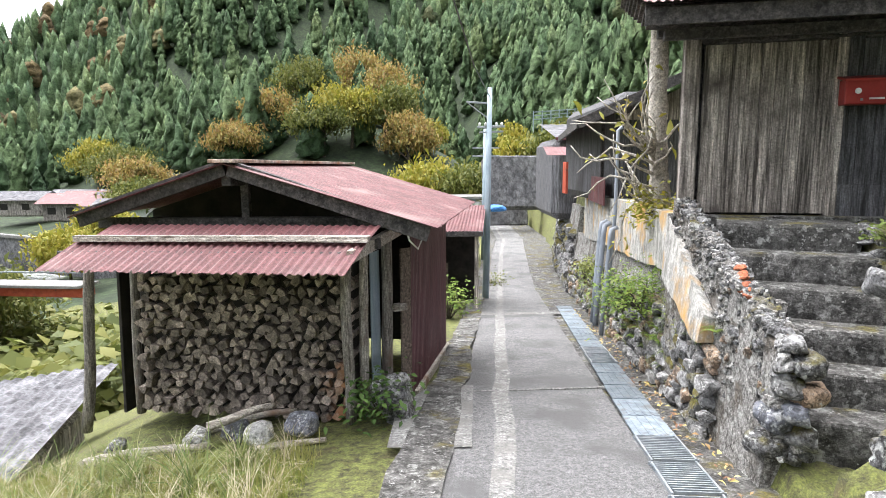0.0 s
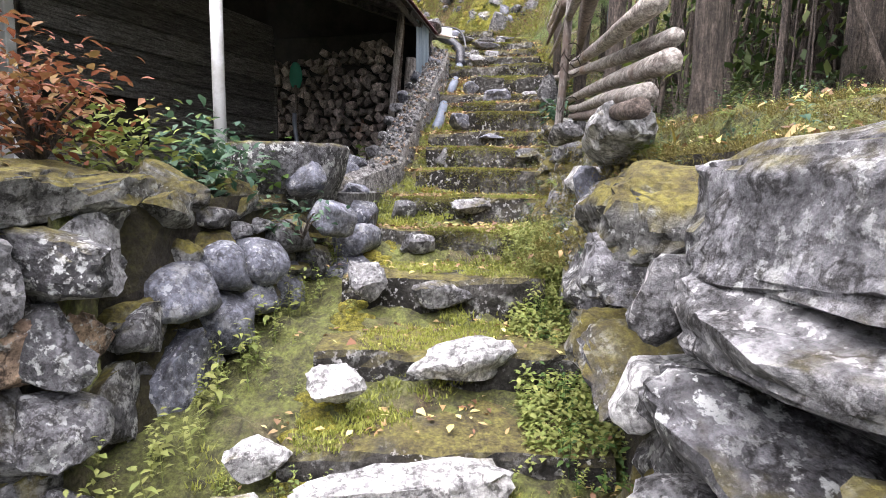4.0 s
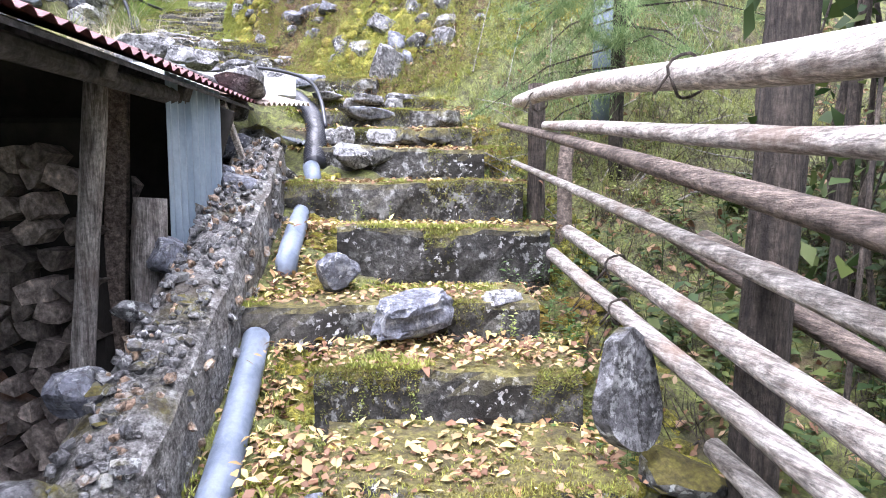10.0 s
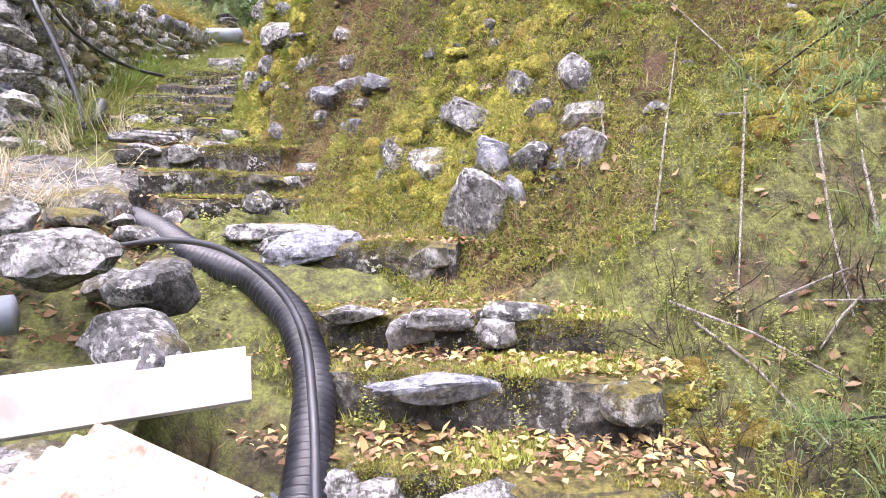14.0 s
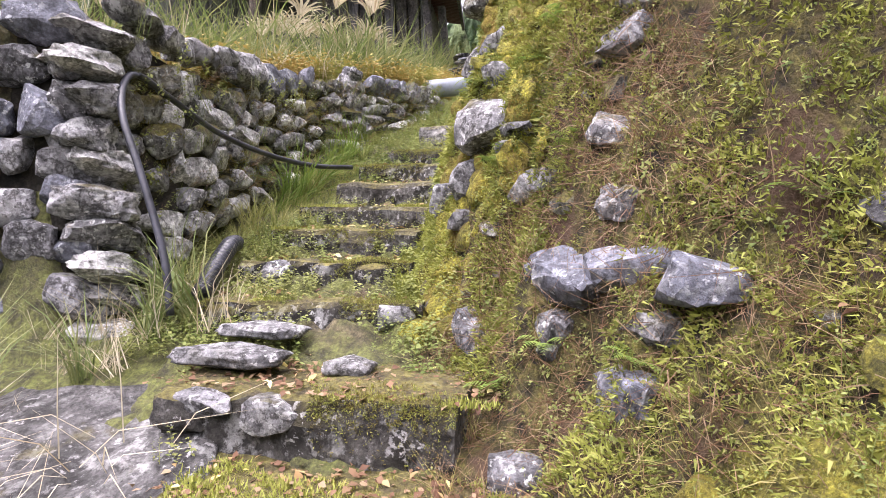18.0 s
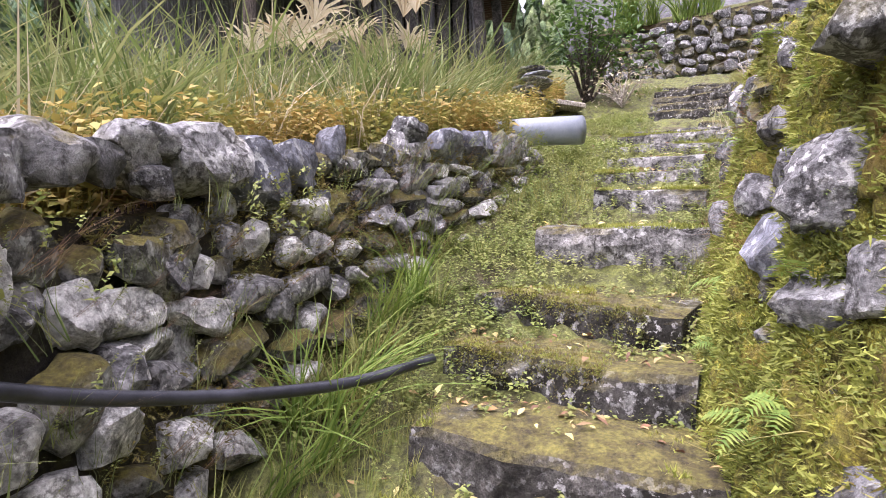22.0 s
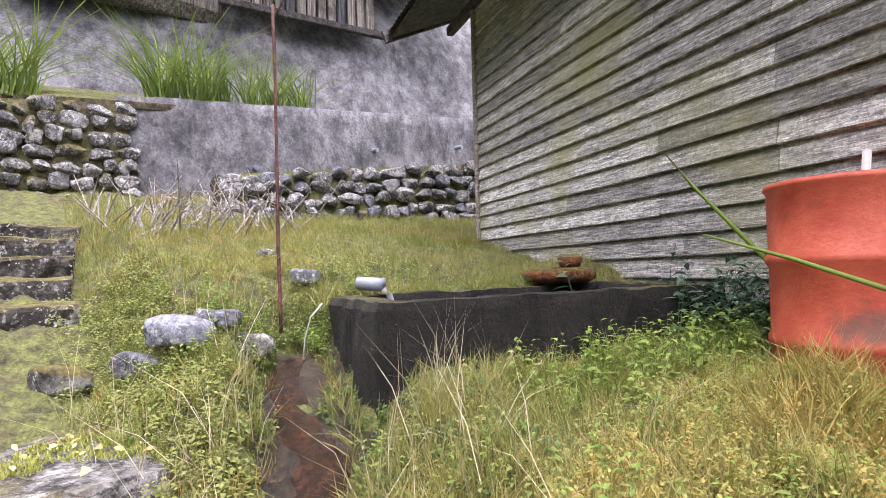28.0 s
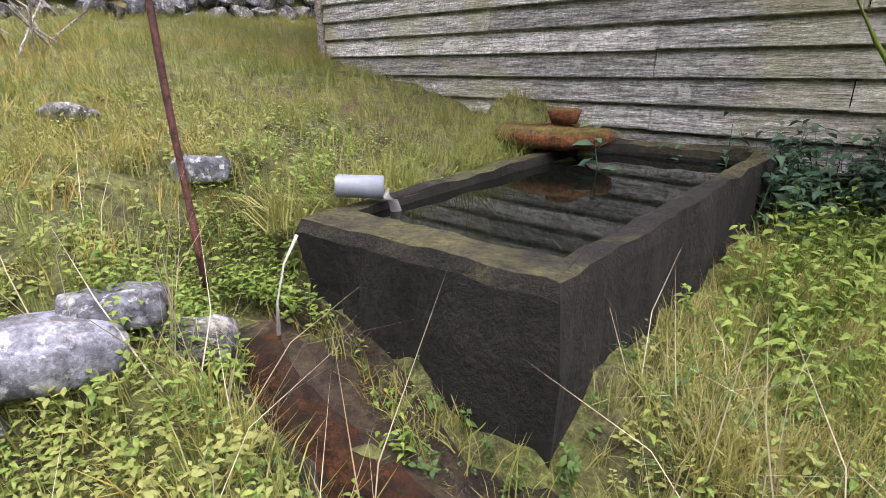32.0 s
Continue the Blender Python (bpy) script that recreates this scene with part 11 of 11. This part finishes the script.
scatter("forest", [plume(i, 10, 9) for i in range(6)], on_ground(x[near_by], y[near_by], 0.5), (8, 15), cedar_mat, "dark cedars at the foot of the mountain", "forest", tilt=0.03, seed=80)
x, y = x[~near_by], y[~near_by]
scatter("forest", [plume(40 + i, 5, 6) for i in range(8)], on_ground(x, y, 0.5), (10, 18), cedar_mat, "dense dark cedar forest covering the mountainside", "forest", tilt=0.03, seed=81)
turning = r.rand(len(x)) < 0.06
pick_ = turning & clumped(x, y, 0.013, 0.25, 5.0)
scatter("broadleaf_forest", [plume(60 + i, 7, 8, 0.12, 0.42, 0.38, 0.22) for i in range(5)], on_ground(x[pick_] + 4, y[pick_] + 2, 0.5), (9, 15), far_amber_mat, "broadleaved trees turning brown among the cedars", "forest", tilt=0.05, seed=83)
scatter("broadleaf_forest", [plume(70 + i, 7, 8, 0.12, 0.42, 0.38, 0.22) for i in range(5)], on_ground(x[turning & ~pick_] - 4, y[turning & ~pick_], 0.5), (9, 15), far_olive_mat, "grey green broadleaved trees among the cedars", "forest", tilt=0.05, seed=84)
n = 420
az2 = np.radians(r.uniform(34, 150, n))
rad2 = np.sqrt(r.uniform(52 ** 2, 130 ** 2, n))
scatter("hill_forest", [plume(30 + i, 13, 11) for i in range(3)], on_ground(18 + rad2 * np.sin(az2) * 0.9, rad2 * np.cos(az2), 0.5), (8, 14), cedar_mat, "cedars on the slope above the houses", "forest", tilt=0.03, seed=82)
trunks, heads = Geo(), []
for _ in range(64):
    a, q = radians(r.uniform(5.5, 20)), r.uniform(88, 104)
    tx, ty = q * math.sin(a), q * math.cos(a)
    tz = ground_z(tx, ty)
    trunks.tube([(tx, ty, tz - 0.5), (tx, ty, tz + 12)], [0.2, 0.12], 6)
    heads.append((tx, ty, tz - 1.0))
solid("bare_trunks", trunks, log_mat, "row of bare pale cedar trunks at the forest edge", "tree trunks", "stuff")
scatter("edge_cedars", [plume(90 + i, 12, 9, 0.44, 0.13, 0.7) for i in range(4)], heads, (15, 20), cedar_mat, "tall cedar crowns above bare trunks", "forest", tilt=0.01, seed=85)


def broadleaf(at, h, width, mat, label, seed, leaves=900, size=0.5):
    """A round-headed tree: trunk, limbs, and clumps of leaves with gaps."""
    r = np.random.RandomState(seed)
    th = thing("broadleaf_tree", label, "tree", at=at, group="autumn trees on the slope")
    g = Geo()
    a = Vector(at)
    g.tube([a - Vector((0, 0, 0.5)), a + Vector((0.02 * h, 0, 0.3 * h)), a + Vector((0, 0, 0.7 * h))], [0.03 * h, 0.022 * h, 0.008 * h], 7)
    ends = []
    for _ in range(16):
        an, el, L = r.uniform(0, 6.283), r.uniform(0.1, 1.4), r.uniform(0.6, 1.0)
        e = a + Vector((math.cos(an) * math.cos(el) * width / 2 * L, math.sin(an) * math.cos(el) * width / 2 * L, h * (0.45 + 0.5 * math.sin(el) * L)))
        g.tube([a + Vector((0, 0, h * r.uniform(0.25, 0.5))), e], [0.012 * h, 0.003 * h], 5)
        ends.append(np.array(e))
    part("trunk", g, bark_mat, th)
    ends = np.array(ends)
    p = ends[r.randint(0, len(ends), leaves)] + r.normal(0, 1, (leaves, 3)) * np.array([0.13 * width, 0.13 * width, 0.075 * h])
    o = scatter("crown", FLAKE, p, (size * 0.6, size * 1.2), mat, "", "", seed=seed, tilt=1.2)
    o.parent = th
    o.matrix_parent_inverse = base_pose(th).inverted()
    del o["kind"]


spots = [(-17, 84, 11, 10, amber_mat), (-14, 82, 12, 10, amber_mat), (-20, 74, 10, 9, olive_mat), (-10, 76, 9, 9, amber_mat), (-13, 66, 9, 9, yellow_mat), (-9, 66, 10, 8, olive_mat), (-16, 64, 8, 8, olive_mat), (-24, 70, 8, 7, amber_mat), (-27, 66, 7, 7, amber_mat),
         (-6, 62, 8, 7, amber_mat), (-4, 70, 5, 5, yellow_mat), (-1.5, 52, 7, 8, yellow_mat), (2, 50, 6, 7, olive_mat), (5.5, 46, 7, 4, yellow_mat), (9, 44, 6, 6, olive_mat), (13, 42, 5, 5, yellow_mat), (-34, 58, 6, 6, yellow_mat), (-30, 46, 5, 5, yellow_mat), (-33, 34, 8, 6, olive_mat), (-25, 30, 5, 6, olive_mat), (-28, 24, 5, 6, amber_mat), (-60, 110, 9, 10, olive_mat), (-50, 96, 8, 9, amber_mat), (-70, 120, 10, 10, yellow_mat), (-44, 84, 7, 8, olive_mat), (10.4, 84, 12, 6, yellow_mat), (13, 78, 8, 8, olive_mat), (20, 67, 6, 9, yellow_mat), (7.5, 58, 5, 6, olive_mat), (12, 60, 4, 6, yellow_mat)]
for i, (bx, by, bh, bw, bmat) in enumerate(spots):
    if i < 11:
        bx, by, bh, bw = bx * 1.45 + 3, by * 1.5 + 4, bh * 1.2, bw * 1.25
    broadleaf((bx, by, ground_z(bx, by)), bh, bw, bmat, {"amber crowns": "round tree in amber autumn leaf", "olive crowns": "round olive green tree", "yellow green crowns": "round tree turning yellow"}[bmat.name], 200 + i, 6500, 0.36 if by > 60 else (0.27 if by > 40 else 0.2))
for i, (bx, by, bh) in enumerate(((23.5, 8.5, 6.5), (26.5, 6.5, 7), (21, 11.5, 7), (29, 9.5, 9), (19.0, 9.5, 5), (25, 11, 8))):
    broadleaf((bx, by, ground_z(bx, by)), bh, bh * 0.9, olive_mat if i % 2 else green_mat, "leafy dark tree behind the terrace", 260 + i, 9000, 0.13)
# dark conifer at the river
for i, (bx, by, bh) in enumerate(((-24, 26, 8), (-22, 22, 6), (-27, 30, 9))):
    o = scatter("conifer", [plume(20 + i, 16, 12)], [(bx, by, ground_z(bx, by) - 0.5)] * 3, (bh, bh * 1.1), cedar_mat, "dark conifer above the river", "tree", tilt=0.02, seed=90 + i, kind="")
# valley bushes
n = 2600
a = np.radians(r.uniform(-55, 2, n))
q = r.uniform(16, 70, n)
x, y = q * np.sin(a), q * np.cos(a)
k = (x < -6) & ~((x > -40) & (x < -18) & (y > 34) & (y < 62)) & clumped(x, y, 0.25, -0.3)
scatter("valley_scrub", [merge([(turned(FLAKE[0][0], r.uniform(0, 6.28), r.uniform(-0.8, 0.8), r.uniform(-0.8, 0.8), 0.35, r.normal(0, 0.4, 3) + np.array([0, 0, 0.45])), FLAKE[0][1]) for _ in range(40)]) for _ in range(3)], on_ground(x[k], y[k]), (0.7, 1.8), olive_mat, "scrub and bushes down to the river", "bushes", seed=91)
# river, red bridge, village across the valley
river_mat = surf("pale river water", (0.22, 0.24, 0.24), (0.5, 0.52, 0.52), 0.6, 0.15, 0.3, rnd=0.0)
solid("river", Geo().add([(-60, 20, -8.85), (-14, 20, -8.85), (-20, 62, -8.85), (-70, 95, -8.85), (-60, 20, -9.2), (-14, 20, -9.2), (-20, 62, -9.2), (-70, 95, -9.2)], [(0, 1, 2, 3), (7, 6, 5, 4), (0, 4, 5, 1), (1, 5, 6, 2), (2, 6, 7, 3), (3, 7, 4, 0)]), river_mat, "shallow pale river in the valley", "river", "structure")
bridge = thing("bridge", "small orange red girder bridge over the river", "bridge", at=(-20, 26, -8))
part("girder", Geo().beam((-34, 30, -4.4), (-17, 27.4, -4.2), 0.8, 0.5), orange_mat, bridge)
part("deck", Geo().beam((-34, 30, -4.1), (-17, 27.4, -3.9), 1.4, 0.14), strip_mat, bridge)
part("rail", Geo().beam((-34, 29.3, -3.4), (-17, 26.8, -3.2), 0.05, 0.06), steel_mat, bridge)
random.seed(95)
for i, (hx, hy, w_) in enumerate(((-58, 98, 9), (-50, 92, 8), (-64, 104, 9), (-46, 82, 6), (-70, 98, 8), (-40, 72, 4), (-56, 88, 6))):
    hz_ = max(ground_z(hx, hy), -6.0)
    v = thing("village_house", "small grey roofed house across the valley", "house", at=(hx, hy, hz_), group="village across the valley")
    part("wall", Geo().box((hx, hy, hz_ + 1.3), (w_, 5, 2.8)), white_mat if i % 2 else wood_v_mat, v)
    part("roof", Geo().add([(hx - w_ / 2 - 0.6, hy - 3.2, hz_ + 2.6), (hx + w_ / 2 + 0.6, hy - 3.2, hz_ + 2.6), (hx + w_ / 2 + 0.6, hy, hz_ + 4.0), (hx - w_ / 2 - 0.6, hy, hz_ + 4.0), (hx + w_ / 2 + 0.6, hy + 3.2, hz_ + 2.6), (hx - w_ / 2 - 0.6, hy + 3.2, hz_ + 2.6)], [(0, 1, 2, 3), (3, 2, 4, 5), (0, 3, 5), (1, 4, 2), (0, 5, 4, 1)]), shotcrete_mat if i % 3 else red_roof_mat, v)
    for wx in (-0.25, 0.2):
        part("window", Geo().box((hx + wx * w_, hy - 2.52, hz_ + 1.5), (1.2, 0.08, 1.0)), dark_void_mat, v)
bank_wall = thing("wall_river", "grey river embankment with a pale coping", "embankment", "structure", at=(-45, 62, -8))
part("wall", Geo().beam((-70, 66, -5.6), (-24, 50, -7.0), 0.8, 3.2), shotcrete_mat, bank_wall)
part("coping", Geo().beam((-70, 65.6, -3.9), (-24, 49.6, -5.3), 0.5, 0.3), strip_mat, bank_wall)
# roof of a hut below the verge
hut = thing("lower_hut", "hut with a grey sheet roof below the verge", "hut", at=(-4.8, 6.0, -2.2))
part("roof", Geo().sheet((-6.4, 4.2, -1.35), (2.6, 0.6, 0.25), (-0.6, 2.8, 0.1), 0.14, 0.014), shotcrete_mat, hut)
part("wall", Geo().box((-5.4, 5.9, -2.0), (2.0, 2.2, 1.2), Matrix.Rotation(radians(12), 4, "Z")), wood_v_mat, hut)
for k in range(4):
    part("weight", Geo().log((-6.5 + 0.6 * k, 4.3 + 0.2 * k, -1.25), (-6.9 + 0.6 * k, 6.9 + 0.2 * k, -1.18), 0.03, 0.025), log_mat, hut)
